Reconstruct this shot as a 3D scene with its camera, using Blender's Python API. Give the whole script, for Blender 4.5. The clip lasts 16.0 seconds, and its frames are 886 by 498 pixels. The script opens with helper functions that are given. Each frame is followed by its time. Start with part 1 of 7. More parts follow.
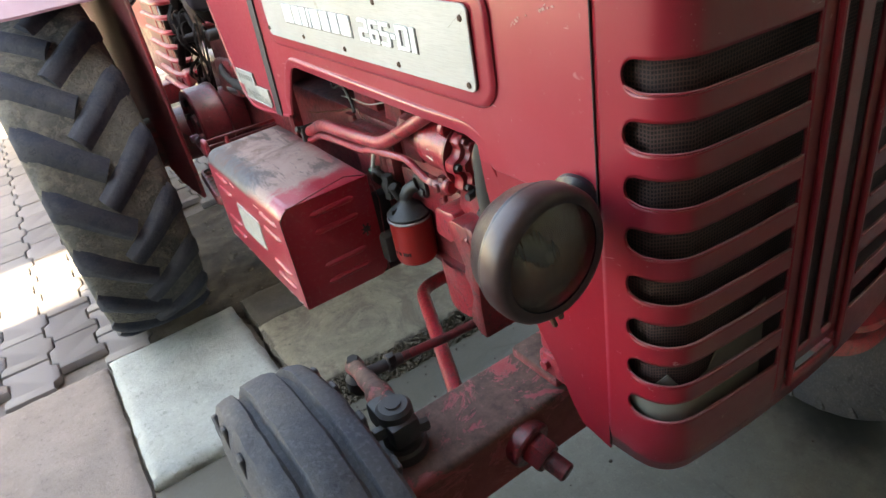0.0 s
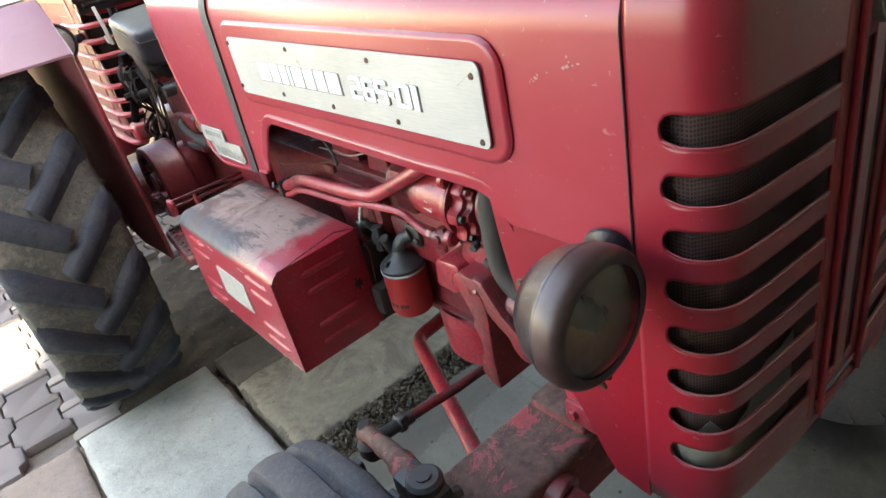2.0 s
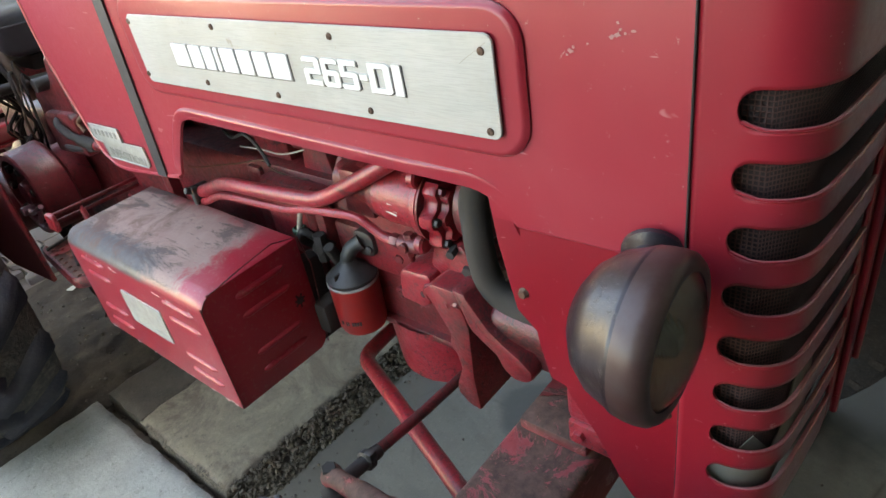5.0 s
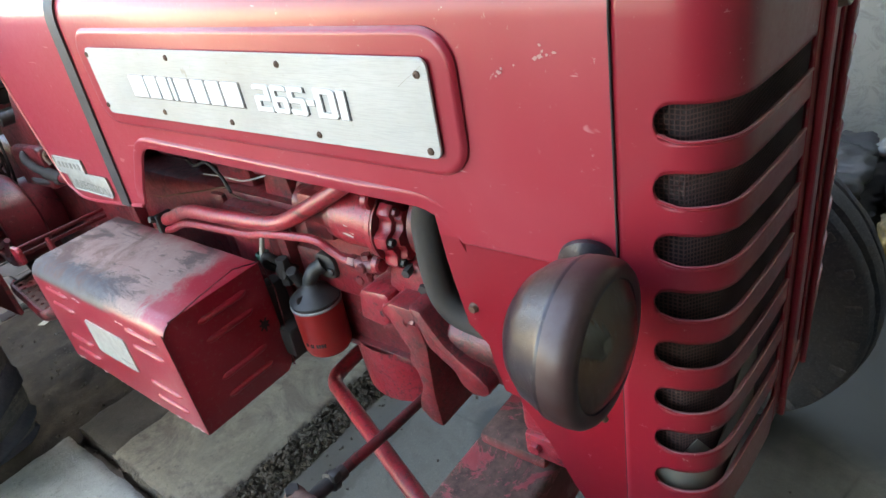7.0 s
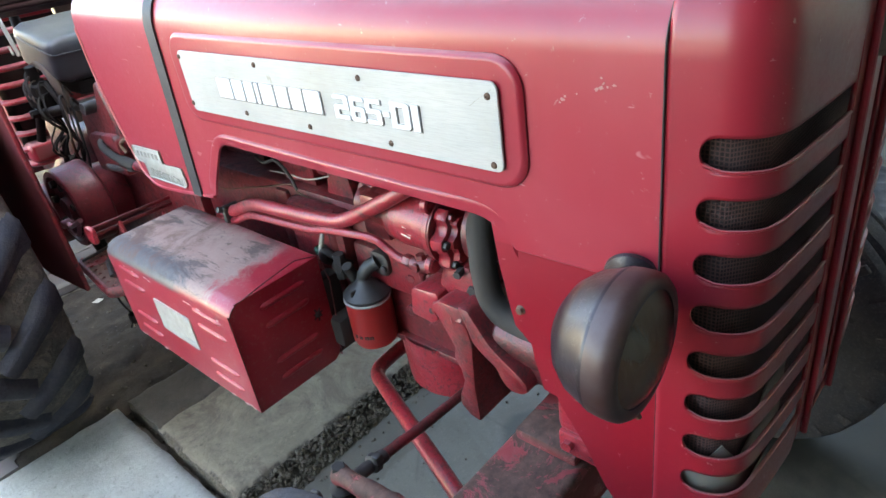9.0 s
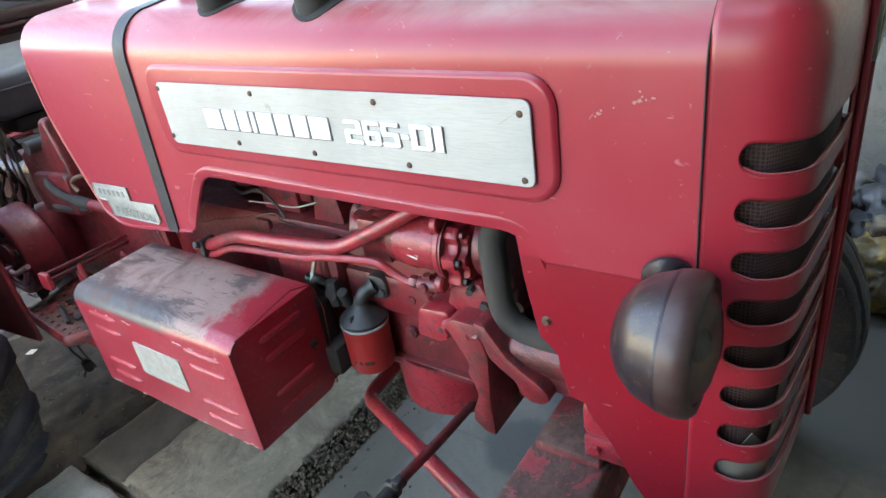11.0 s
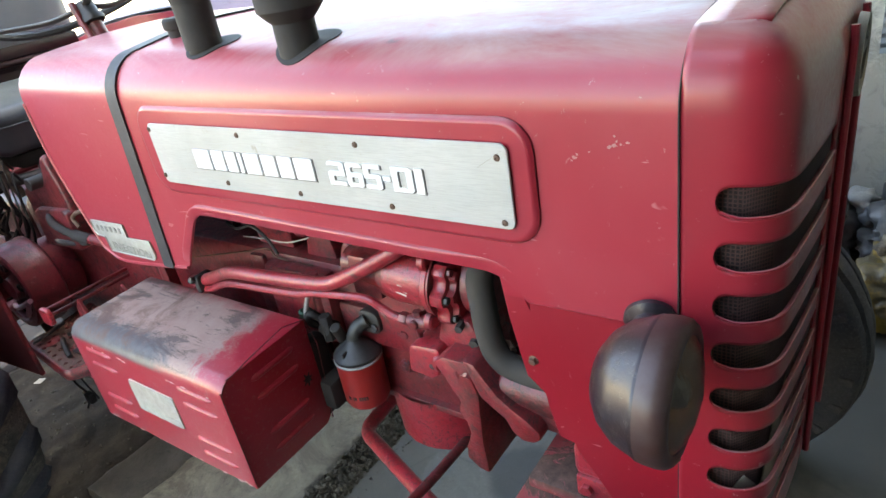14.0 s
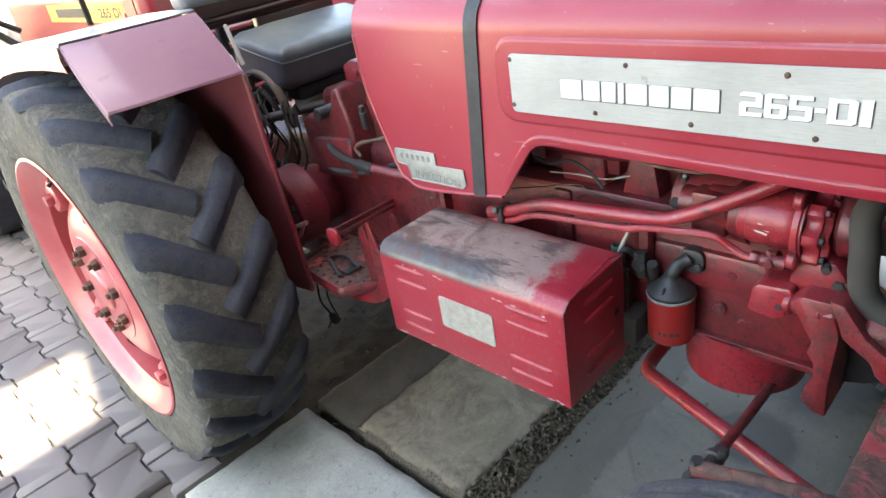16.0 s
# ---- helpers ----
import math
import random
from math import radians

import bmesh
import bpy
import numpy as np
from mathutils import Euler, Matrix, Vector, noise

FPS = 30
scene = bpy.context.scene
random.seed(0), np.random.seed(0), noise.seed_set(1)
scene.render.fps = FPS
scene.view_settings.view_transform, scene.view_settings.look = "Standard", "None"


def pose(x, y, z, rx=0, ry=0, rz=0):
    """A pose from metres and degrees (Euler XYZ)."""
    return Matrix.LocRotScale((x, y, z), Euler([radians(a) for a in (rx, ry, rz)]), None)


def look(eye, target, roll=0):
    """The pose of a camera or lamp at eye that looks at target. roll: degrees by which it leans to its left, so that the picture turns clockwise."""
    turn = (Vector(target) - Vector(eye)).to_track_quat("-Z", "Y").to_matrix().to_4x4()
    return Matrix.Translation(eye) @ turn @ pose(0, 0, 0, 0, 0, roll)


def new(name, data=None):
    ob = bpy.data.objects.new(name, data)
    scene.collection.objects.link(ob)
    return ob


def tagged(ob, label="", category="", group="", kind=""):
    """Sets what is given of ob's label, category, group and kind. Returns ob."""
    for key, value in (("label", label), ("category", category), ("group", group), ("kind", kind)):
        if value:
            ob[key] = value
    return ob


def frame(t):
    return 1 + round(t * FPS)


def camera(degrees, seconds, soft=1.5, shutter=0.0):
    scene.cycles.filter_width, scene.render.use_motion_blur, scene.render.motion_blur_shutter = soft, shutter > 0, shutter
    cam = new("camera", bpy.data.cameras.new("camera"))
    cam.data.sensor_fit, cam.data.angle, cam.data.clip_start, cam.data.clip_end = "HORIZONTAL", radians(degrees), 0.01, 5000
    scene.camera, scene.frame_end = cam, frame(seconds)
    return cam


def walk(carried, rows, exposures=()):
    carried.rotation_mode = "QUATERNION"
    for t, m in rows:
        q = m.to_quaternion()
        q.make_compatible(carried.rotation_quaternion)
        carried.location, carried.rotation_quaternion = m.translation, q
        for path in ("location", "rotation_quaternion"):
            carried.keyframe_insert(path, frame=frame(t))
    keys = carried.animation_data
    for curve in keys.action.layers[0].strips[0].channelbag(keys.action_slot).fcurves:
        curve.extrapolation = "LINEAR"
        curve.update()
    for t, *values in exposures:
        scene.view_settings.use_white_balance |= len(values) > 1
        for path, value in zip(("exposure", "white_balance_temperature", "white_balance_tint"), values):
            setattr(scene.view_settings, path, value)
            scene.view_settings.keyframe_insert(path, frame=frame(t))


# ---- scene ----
cam = camera(67.9, 16.0)
PATH = [
    (0, (-0.706, -0.628, 1.303), (0.122, 0.876, 0.278), -10.8),
    (0.5, (-0.726, -0.688, 1.333), (0.182, 0.809, 0.366), -10.2),
    (1, (-0.705, -0.75, 1.335), (0.134, 0.802, 0.394), -9.1),
    (1.5, (-0.693, -0.694, 1.327), (0.19, 0.844, 0.403), -10.4),
    (2, (-0.736, -0.541, 1.342), (0.235, 0.899, 0.35), -13.2),
    (2.5, (-0.736, -0.39, 1.32), (0.112, 1.119, 0.318), -9.7),
    (3, (-0.74, -0.281, 1.313), (0.126, 1.185, 0.264), -8.0),
    (3.5, (-0.817, -0.189, 1.323), (0.26, 1.148, 0.297), -12.9),
    (4, (-0.809, -0.209, 1.328), (0.463, 0.948, 0.306), -12.8),
    (4.5, (-0.775, -0.29, 1.321), (0.453, 0.927, 0.316), -9.9),
    (5, (-0.743, -0.364, 1.31), (0.46, 0.831, 0.249), -10.5),
    (5.2, (-0.731, -0.375, 1.306), (0.467, 0.818, 0.238), -10.9),
    (7.5, (-0.741, -0.412, 1.308), (0.539, 0.758, 0.313), -11.0),
    (8, (-0.747, -0.418, 1.311), (0.53, 0.75, 0.31), -10.6),
    (8.5, (-0.759, -0.42, 1.317), (0.502, 0.768, 0.318), -8.9),
    (9, (-0.8, -0.429, 1.342), (0.421, 0.822, 0.371), -8.7),
    (9.2, (-0.809, -0.435, 1.349), (0.401, 0.804, 0.348), -8.8),
    (11.3, (-0.915, -0.273, 1.367), (0.499, 0.77, 0.413), -9.9),
    (11.5, (-0.946, -0.233, 1.388), (0.46, 0.811, 0.421), -11.2),
    (12, (-1.022, -0.217, 1.391), (0.365, 0.922, 0.51), -10.0),
    (12.5, (-1.011, -0.261, 1.379), (0.467, 0.739, 0.475), -10.0),
    (13, (-0.927, -0.32, 1.375), (0.607, 0.607, 0.487), -9.9),
    (13.5, (-0.86, -0.341, 1.382), (0.604, 0.694, 0.496), -10.0),
    (14, (-0.844, -0.356, 1.381), (0.546, 0.762, 0.477), -10.3),
    (14.5, (-0.854, -0.325, 1.384), (0.346, 0.975, 0.45), -11.1),
    (15, (-0.959, -0.246, 1.396), (0.143, 1.138, 0.462), -11.0),
    (15.5, (-1.091, -0.108, 1.42), (0.022, 1.249, 0.462), -13.5),
    (16, (-1.154, -0.082, 1.409), (0.02, 1.236, 0.47), -10.0),
]
walk(cam, [(t, look(eye, target, roll)) for t, eye, target, roll in PATH], [(0, 3.97, 9000, 8.0), (0.5, 4.20, 8990, 8.0), (1, 4.34, 8980, 8.0), (1.5, 4.24, 8971, 8.0), (2, 4.06, 8961, 8.0), (2.5, 3.90, 8951, 8.0), (3, 3.68, 8942, 8.0), (3.5, 3.62, 8932, 8.0), (4, 3.58, 8923, 8.0), (4.5, 3.68, 8913, 8.0), (5.2, 3.82, 8900, 8.0), (7.3, 4.00, 8000, 8.0), (9, 4.06, 7800, 7.0), (11.5, 3.97, 8000, 7.0), (13, 3.94, 8300, 8.0), (14.5, 3.92, 8350, 8.5), (16, 3.86, 8400, 9.0)])

# ---------------------------------------------------------------- light
world = bpy.data.worlds.new("sky")
scene.world = world
world.use_nodes = True
wt = world.node_tree
sky = wt.nodes.new("ShaderNodeTexSky")
sky.sky_type, sky.sun_disc = "NISHITA", False
SUN_EL, SUN_AZ = radians(50), radians(192)
sky.sun_elevation, sky.sun_rotation = SUN_EL, SUN_AZ
sky.air_density, sky.dust_density = 1.0, 1.6
wt.links.new(sky.outputs[0], wt.nodes["Background"].inputs[0])
wt.nodes["Background"].inputs[1].default_value = 0.15
sun = new("sun", bpy.data.lights.new("sun", "SUN"))
sun.data.energy, sun.data.angle, sun.data.color = 5.0, radians(0.6), (1.0, 0.95, 0.86)
SUN_DIR = Vector((math.sin(SUN_AZ) * math.cos(SUN_EL), math.cos(SUN_AZ) * math.cos(SUN_EL), math.sin(SUN_EL)))
sun.matrix_world = look(SUN_DIR * 20, (0, 0, 0))


# ---------------------------------------------------------------- material helpers
class Nodes:
    """Small wrapper to write node trees briefly."""

    def __init__(self, name):
        self.mat = bpy.data.materials.new(name)
        self.mat.use_nodes = True
        self.t = self.mat.node_tree
        self.bsdf = self.t.nodes["Principled BSDF"]
        self.co = self.t.nodes.new("ShaderNodeTexCoord").outputs["Object"]

    def put(self, socket, v):
        if isinstance(v, (int, float)):
            socket.default_value = v
        elif isinstance(v, tuple):
            socket.default_value = v if len(v) == 4 or socket.type == "VECTOR" else (*v, 1)
        else:
            self.t.links.new(v, socket)

    def noise(self, scale, detail=4, rough=0.6, warp=0.0, stretch=None):
        n = self.t.nodes.new("ShaderNodeTexNoise")
        src = self.co
        if stretch:
            m = self.t.nodes.new("ShaderNodeMapping")
            m.inputs["Scale"].default_value = stretch
            self.t.links.new(self.co, m.inputs[0])
            src = m.outputs[0]
        self.t.links.new(src, n.inputs["Vector"])
        n.inputs["Scale"].default_value, n.inputs["Detail"].default_value = scale, detail
        n.inputs["Roughness"].default_value, n.inputs["Distortion"].default_value = rough, warp
        return n.outputs["Fac"]

    def voro(self, scale, feature="F1"):
        n = self.t.nodes.new("ShaderNodeTexVoronoi")
        n.feature = feature
        self.t.links.new(self.co, n.inputs["Vector"])
        n.inputs["Scale"].default_value = scale
        return n.outputs["Distance"]

    def ramp(self, fac, *stops):
        n = self.t.nodes.new("ShaderNodeValToRGB")
        while len(n.color_ramp.elements) < len(stops):
            n.color_ramp.elements.new(0.5)
        for e, (p, c) in zip(n.color_ramp.elements, stops):
            e.position = p
            e.color = (c, c, c, 1) if isinstance(c, (int, float)) else (*c, 1)
        self.t.links.new(fac, n.inputs[0])
        return n.outputs[0]

    def mix(self, fac, a, b, how="MIX"):
        n = self.t.nodes.new("ShaderNodeMix")
        n.data_type, n.blend_type = "RGBA", how
        self.put(n.inputs[0], fac), self.put(n.inputs[6], a), self.put(n.inputs[7], b)
        return n.outputs[2]

    def math(self, op, a, b=0.0, c=0.0):
        n = self.t.nodes.new("ShaderNodeMath")
        n.operation = op
        for k, v in enumerate((a, b, c)):
            self.put(n.inputs[k], v)
        return n.outputs[0]

    def axis(self, k):
        n = self.t.nodes.new("ShaderNodeSeparateXYZ")
        self.t.links.new(self.co, n.inputs[0])
        return n.outputs[k]

    def step(self, v, lo, hi):
        n = self.t.nodes.new("ShaderNodeMapRange")
        n.interpolation_type = "SMOOTHSTEP"
        self.put(n.inputs[0], v)
        n.inputs[1].default_value, n.inputs[2].default_value = lo, hi
        return n.outputs[0]

    def rnd(self):
        return self.t.nodes.new("ShaderNodeObjectInfo").outputs["Random"]

    def up(self):
        g = self.t.nodes.new("ShaderNodeNewGeometry")
        n = self.t.nodes.new("ShaderNodeSeparateXYZ")
        self.t.links.new(g.outputs["Normal"], n.inputs[0])
        return n.outputs[2]

    def ahead(self):
        g = self.t.nodes.new("ShaderNodeNewGeometry")
        n = self.t.nodes.new("ShaderNodeSeparateXYZ")
        self.t.links.new(g.outputs["Normal"], n.inputs[0])
        return self.math("MULTIPLY", n.outputs[1], -1.0)

    def bump(self, height, strength=0.3, dist=0.002):
        n = self.t.nodes.new("ShaderNodeBump")
        n.inputs["Strength"].default_value, n.inputs["Distance"].default_value = strength, dist
        self.t.links.new(height, n.inputs["Height"])
        self.t.links.new(n.outputs[0], self.bsdf.inputs["Normal"])

    def done(self, color, rough=0.5, metal=0.0, coat=0.0, spec=None):
        self.put(self.bsdf.inputs["Base Color"], color)
        self.put(self.bsdf.inputs["Roughness"], rough)
        self.put(self.bsdf.inputs["Metallic"], metal)
        self.put(self.bsdf.inputs["Coat Weight"], coat)
        self.bsdf.inputs["Coat Roughness"].default_value = 0.18
        if spec is not None:
            self.bsdf.inputs["Specular IOR Level"].default_value = spec
        return self.mat


RED = (0.285, 0.0075, 0.021)
PINK = (0.340, 0.050, 0.066)


def red_sheet():
    """Faded, hand-repainted red on the bonnet sheets, dusty on top."""
    n = Nodes("red_sheet_paint")
    big = n.noise(3.2, 3, 0.55, 0.6)
    fine = n.noise(140, 3, 0.7)
    col = n.mix(n.ramp(big, (0.35, 0.05), (0.75, 0.65)), RED, PINK)
    # paler towards the rear: haze and diffuse reflection put into the paint
    pale = n.math("MULTIPLY", n.step(n.math("ADD", n.axis(1), n.math("MULTIPLY", n.noise(2.5, 3), 0.5)), 0.45, 1.15), 0.38)
    col = n.mix(pale, col, (0.38, 0.070, 0.086))
    scr = n.ramp(n.noise(9, 6, 0.75, 1.2, (3, 0.6, 6)), (0.685, 0.0), (0.74, 0.45))
    col = n.mix(scr, col, (0.55, 0.22, 0.22))
    dust = n.math("MULTIPLY", n.step(n.up(), 0.45, 0.95), n.ramp(n.noise(5, 6, 0.7, 0.9, (1, 0.5, 1)), (0.40, 0.10), (0.66, 0.80)))
    fore = n.math("ADD", 0.45, n.math("MULTIPLY", n.step(n.math("MULTIPLY", n.axis(1), -1.0), -0.65, 0.05), 0.75))
    col = n.mix(n.math("MULTIPLY", dust, fore), col, (0.43, 0.335, 0.320))
    # the lower front panel, below its seam, is mixed to a deeper red
    deep = n.math("MULTIPLY", n.step(n.math("MULTIPLY", n.axis(2), -1.0), -0.9570, -0.9535), n.math("MULTIPLY", n.step(n.math("MULTIPLY", n.axis(1), -1.0), -0.16, -0.10), n.step(n.axis(1), -0.1845, -0.183)))
    col = n.mix(n.math("MULTIPLY", deep, 0.75), col, (0.215, 0.006, 0.014))
    # the nose is mixed towards a deeper red too
    col = n.mix(n.math("MULTIPLY", n.step(n.math("MULTIPLY", n.axis(1), -1.0), 0.1835, 0.1850), 0.45), col, (0.220, 0.006, 0.015))
    # sheet facing forward is mixed towards a dull brown
    front_tone = n.math("MULTIPLY", n.step(n.ahead(), 0.90, 1.0), n.ramp(n.noise(7, 6, 0.7, 0.8), (0.30, 0.35), (0.62, 0.6)))
    col = n.mix(front_tone, col, (0.185, 0.096, 0.088))
    wear = n.math("MULTIPLY", n.step(n.up(), 0.85, 1.0), n.ramp(n.noise(16, 6, 0.7, 0.5, (1, 0.35, 1)), (0.62, 0.0), (0.66, 0.85)))
    col = n.mix(wear, col, (0.12, 0.08, 0.075))
    line = n.ramp(n.noise(60, 2, 0.5, 2.5, (0.5, 0.10, 0.55)), (0.745, 0.0), (0.765, 0.5))
    col = n.mix(line, col, (0.50, 0.25, 0.24))
    chip = n.ramp(n.noise(75, 5, 0.75, 0.3), (0.655, 0.0), (0.69, 0.6))
    col = n.mix(chip, col, (0.42, 0.24, 0.22))
    n.bump(n.math("ADD", n.math("MULTIPLY", n.noise(7, 2, 0.4), 3.0), n.math("ADD", n.noise(34, 2, 0.5), n.math("MULTIPLY", fine, 0.10))), 0.10, 0.002)
    return n.done(col, n.math("ADD", n.math("MULTIPLY", n.step(n.up(), 0.5, 0.95), 0.22), n.ramp(fine, (0.3, 0.30), (0.8, 0.42))), 0.0, n.math("SUBTRACT", 0.34, n.math("MULTIPLY", n.step(n.up(), 0.5, 0.95), 0.20)), 0.35)


def red_cast(name="red_cast_paint", grime=0.5, base=RED, fade=PINK):
    """Paint over rough castings with oily grime."""
    n = Nodes(name)
    a = n.noise(11, 5, 0.65, 0.8)
    col = n.mix(n.ramp(a, (0.35, 0.0), (0.7, 0.6)), base, fade)
    wide = n.ramp(n.noise(9, 5, 0.6, 0.6), (0.62 - 0.28 * grime, 0.0), (0.80 - 0.16 * grime, 1.0))
    fine = n.ramp(n.noise(70, 8, 0.8, 0.4), (0.36, 0.15), (0.66, 1.0))
    g = n.math("MULTIPLY", wide, fine)
    col = n.mix(g, col, (0.028, 0.017, 0.014))
    speck = n.ramp(n.noise(160, 5, 0.8), (0.54, 0.0), (0.61, 0.7))
    col = n.mix(speck, col, (0.05, 0.025, 0.02))
    spot = n.ramp(n.noise(30, 6, 0.8, 0.6), (0.60 - 0.05 * grime, 0.0), (0.65 - 0.05 * grime, 0.75))
    col = n.mix(spot, col, (0.030, 0.016, 0.014))
    scuff = n.ramp(n.noise(38, 7, 0.8, 0.5), (0.61, 0.0), (0.66, 0.55))
    col = n.mix(scuff, col, tuple(min(0.6, v + 0.12) for v in fade))
    d = n.math("MULTIPLY", n.step(n.up(), 0.4, 1.0), n.ramp(n.noise(40, 6, 0.75), (0.45, 0.0), (0.78, 0.6)))
    col = n.mix(d, col, (0.085, 0.045, 0.038))
    n.bump(n.math("ADD", n.noise(60, 4, 0.6), n.math("MULTIPLY", n.noise(300, 2), 0.4)), 0.55, 0.003)
    return n.done(col, n.ramp(g, (0.0, 0.34), (1.0, 0.6)), 0.0, 0.2)


def chipped(name="chipped_red_paint"):
    """Front axle: red paint worn through to dark rusty metal."""
    n = Nodes(name)
    m = n.ramp(n.noise(13, 8, 0.75, 0.7), (0.43, 0.0), (0.47, 1.0))
    col = n.mix(n.noise(40, 4), (0.21, 0.013, 0.020), (0.37, 0.085, 0.085))
    rust = n.mix(n.ramp(n.noise(55, 6, 0.7), (0.3, 0.0), (0.7, 1.0)), (0.045, 0.022, 0.018), (0.15, 0.08, 0.06))
    col = n.mix(n.math("MULTIPLY", m, n.step(n.up(), -0.4, 0.5)), col, rust)
    n.bump(n.math("ADD", m, n.noise(90, 4)), 0.5, 0.003)
    return n.done(col, n.ramp(m, (0.0, 0.42), (1.0, 0.8)))


def box_paint():
    """Battery box: lid rubbed down to grey primer and dark bare sheet."""
    n = Nodes("battery_box_paint")
    wob = n.math("ADD", n.math("MULTIPLY", n.math("SUBTRACT", n.noise(22, 6, 0.75, 0.6), 0.5), 0.16), n.math("MULTIPLY", n.math("SUBTRACT", n.noise(110, 5, 0.8, 0.4), 0.5), 0.07))
    y = n.math("ADD", n.axis(1), wob)
    x = n.math("ADD", n.axis(0), n.math("MULTIPLY", wob, 0.6))
    lid = n.math("MULTIPLY", n.step(n.up(), 0.25, 0.7), n.step(n.axis(2), 0.765, 0.778))
    base = n.mix(n.ramp(n.noise(6, 3), (0.35, 0.0), (0.75, 0.5)), RED, PINK)
    speck = n.ramp(n.noise(120, 4, 0.7), (0.56, 0.0), (0.64, 0.45))
    base = n.mix(speck, base, (0.3, 0.1, 0.09))
    primer = n.math("MULTIPLY", lid, n.math("MULTIPLY", n.step(y, 0.52, 0.57), n.step(n.math("MULTIPLY", x, -1), 0.22, 0.27)))
    col = n.mix(primer, base, n.mix(n.noise(30, 6, 0.7), (0.20, 0.105, 0.085), (0.35, 0.265, 0.225)))
    bare = n.math("MULTIPLY", n.step(n.axis(2), 0.760, 0.772), n.math("MULTIPLY", n.step(y, 0.60, 0.68), n.step(n.math("MULTIPLY", x, -1), 0.36, 0.395)))
    col = n.mix(bare, col, n.mix(n.noise(45, 6, 0.7), (0.028, 0.028, 0.034), (0.12, 0.115, 0.118)))
    rub = n.math("MULTIPLY", n.math("MULTIPLY", lid, n.step(y, 0.55, 0.60)), n.ramp(n.noise(26, 8, 0.8, 0.5, (1, 0.25, 1)), (0.52, 0.0), (0.57, 0.8)))
    col = n.mix(rub, col, (0.06, 0.045, 0.04))
    stain = n.math("MULTIPLY", n.math("MULTIPLY", lid, n.step(y, 0.68, 0.76)), n.ramp(n.noise(14, 6, 0.7, 1.0), (0.45, 0.0), (0.62, 0.9)))
    col = n.mix(stain, col, (0.10, 0.05, 0.035))
    n.bump(n.noise(120, 4), 0.15, 0.001)
    return n.done(col, n.ramp(primer, (0.0, 0.40), (1.0, 0.62)), 0.0, n.math("MULTIPLY", n.math("SUBTRACT", 1.0, primer), 0.35))


def rubber(name, dusty, dark=(0.015, 0.018, 0.026), fleck=0.5):
    n = Nodes(name)
    a = n.ramp(n.noise(9, 6, 0.7, 0.7), (0.38, 0.0), (0.72, dusty))
    col = n.mix(a, dark, (0.095, 0.085, 0.075))
    f = n.noise(160, 5, 0.7)
    col = n.mix(n.ramp(f, (0.5, 0.0), (0.72, fleck)), col, (0.14, 0.14, 0.15))
    cut = n.ramp(n.noise(34, 7, 0.8), (0.575, 0.0), (0.625, 0.6))
    col = n.mix(cut, col, tuple(v * 0.5 for v in dark))
    n.bump(n.math("ADD", f, n.noise(40, 4)), 0.4, 0.003)
    return n.done(col, 0.78, spec=0.3)


def carcass():
    """Tyre carcass between the lugs, caked with dry earth in crumbs and scabs."""
    n = Nodes("dusty_tyre_carcass")
    a = n.ramp(n.noise(7, 6, 0.7, 0.8), (0.35, 0.0), (0.68, 1.0))
    col = n.mix(a, (0.048, 0.050, 0.049), (0.142, 0.135, 0.117))
    scab = n.ramp(n.noise(30, 6, 0.75, 0.5), (0.50, 0.0), (0.58, 0.8))
    col = n.mix(scab, col, (0.150, 0.138, 0.112))
    f = n.noise(130, 5, 0.7)
    col = n.mix(n.ramp(f, (0.52, 0.0), (0.70, 0.6)), col, (0.040, 0.036, 0.030))
    n.bump(n.math("ADD", n.math("MULTIPLY", scab, 0.8), n.math("ADD", f, n.noise(30, 5))), 0.7, 0.005)
    return n.done(col, 0.9, spec=0.2)


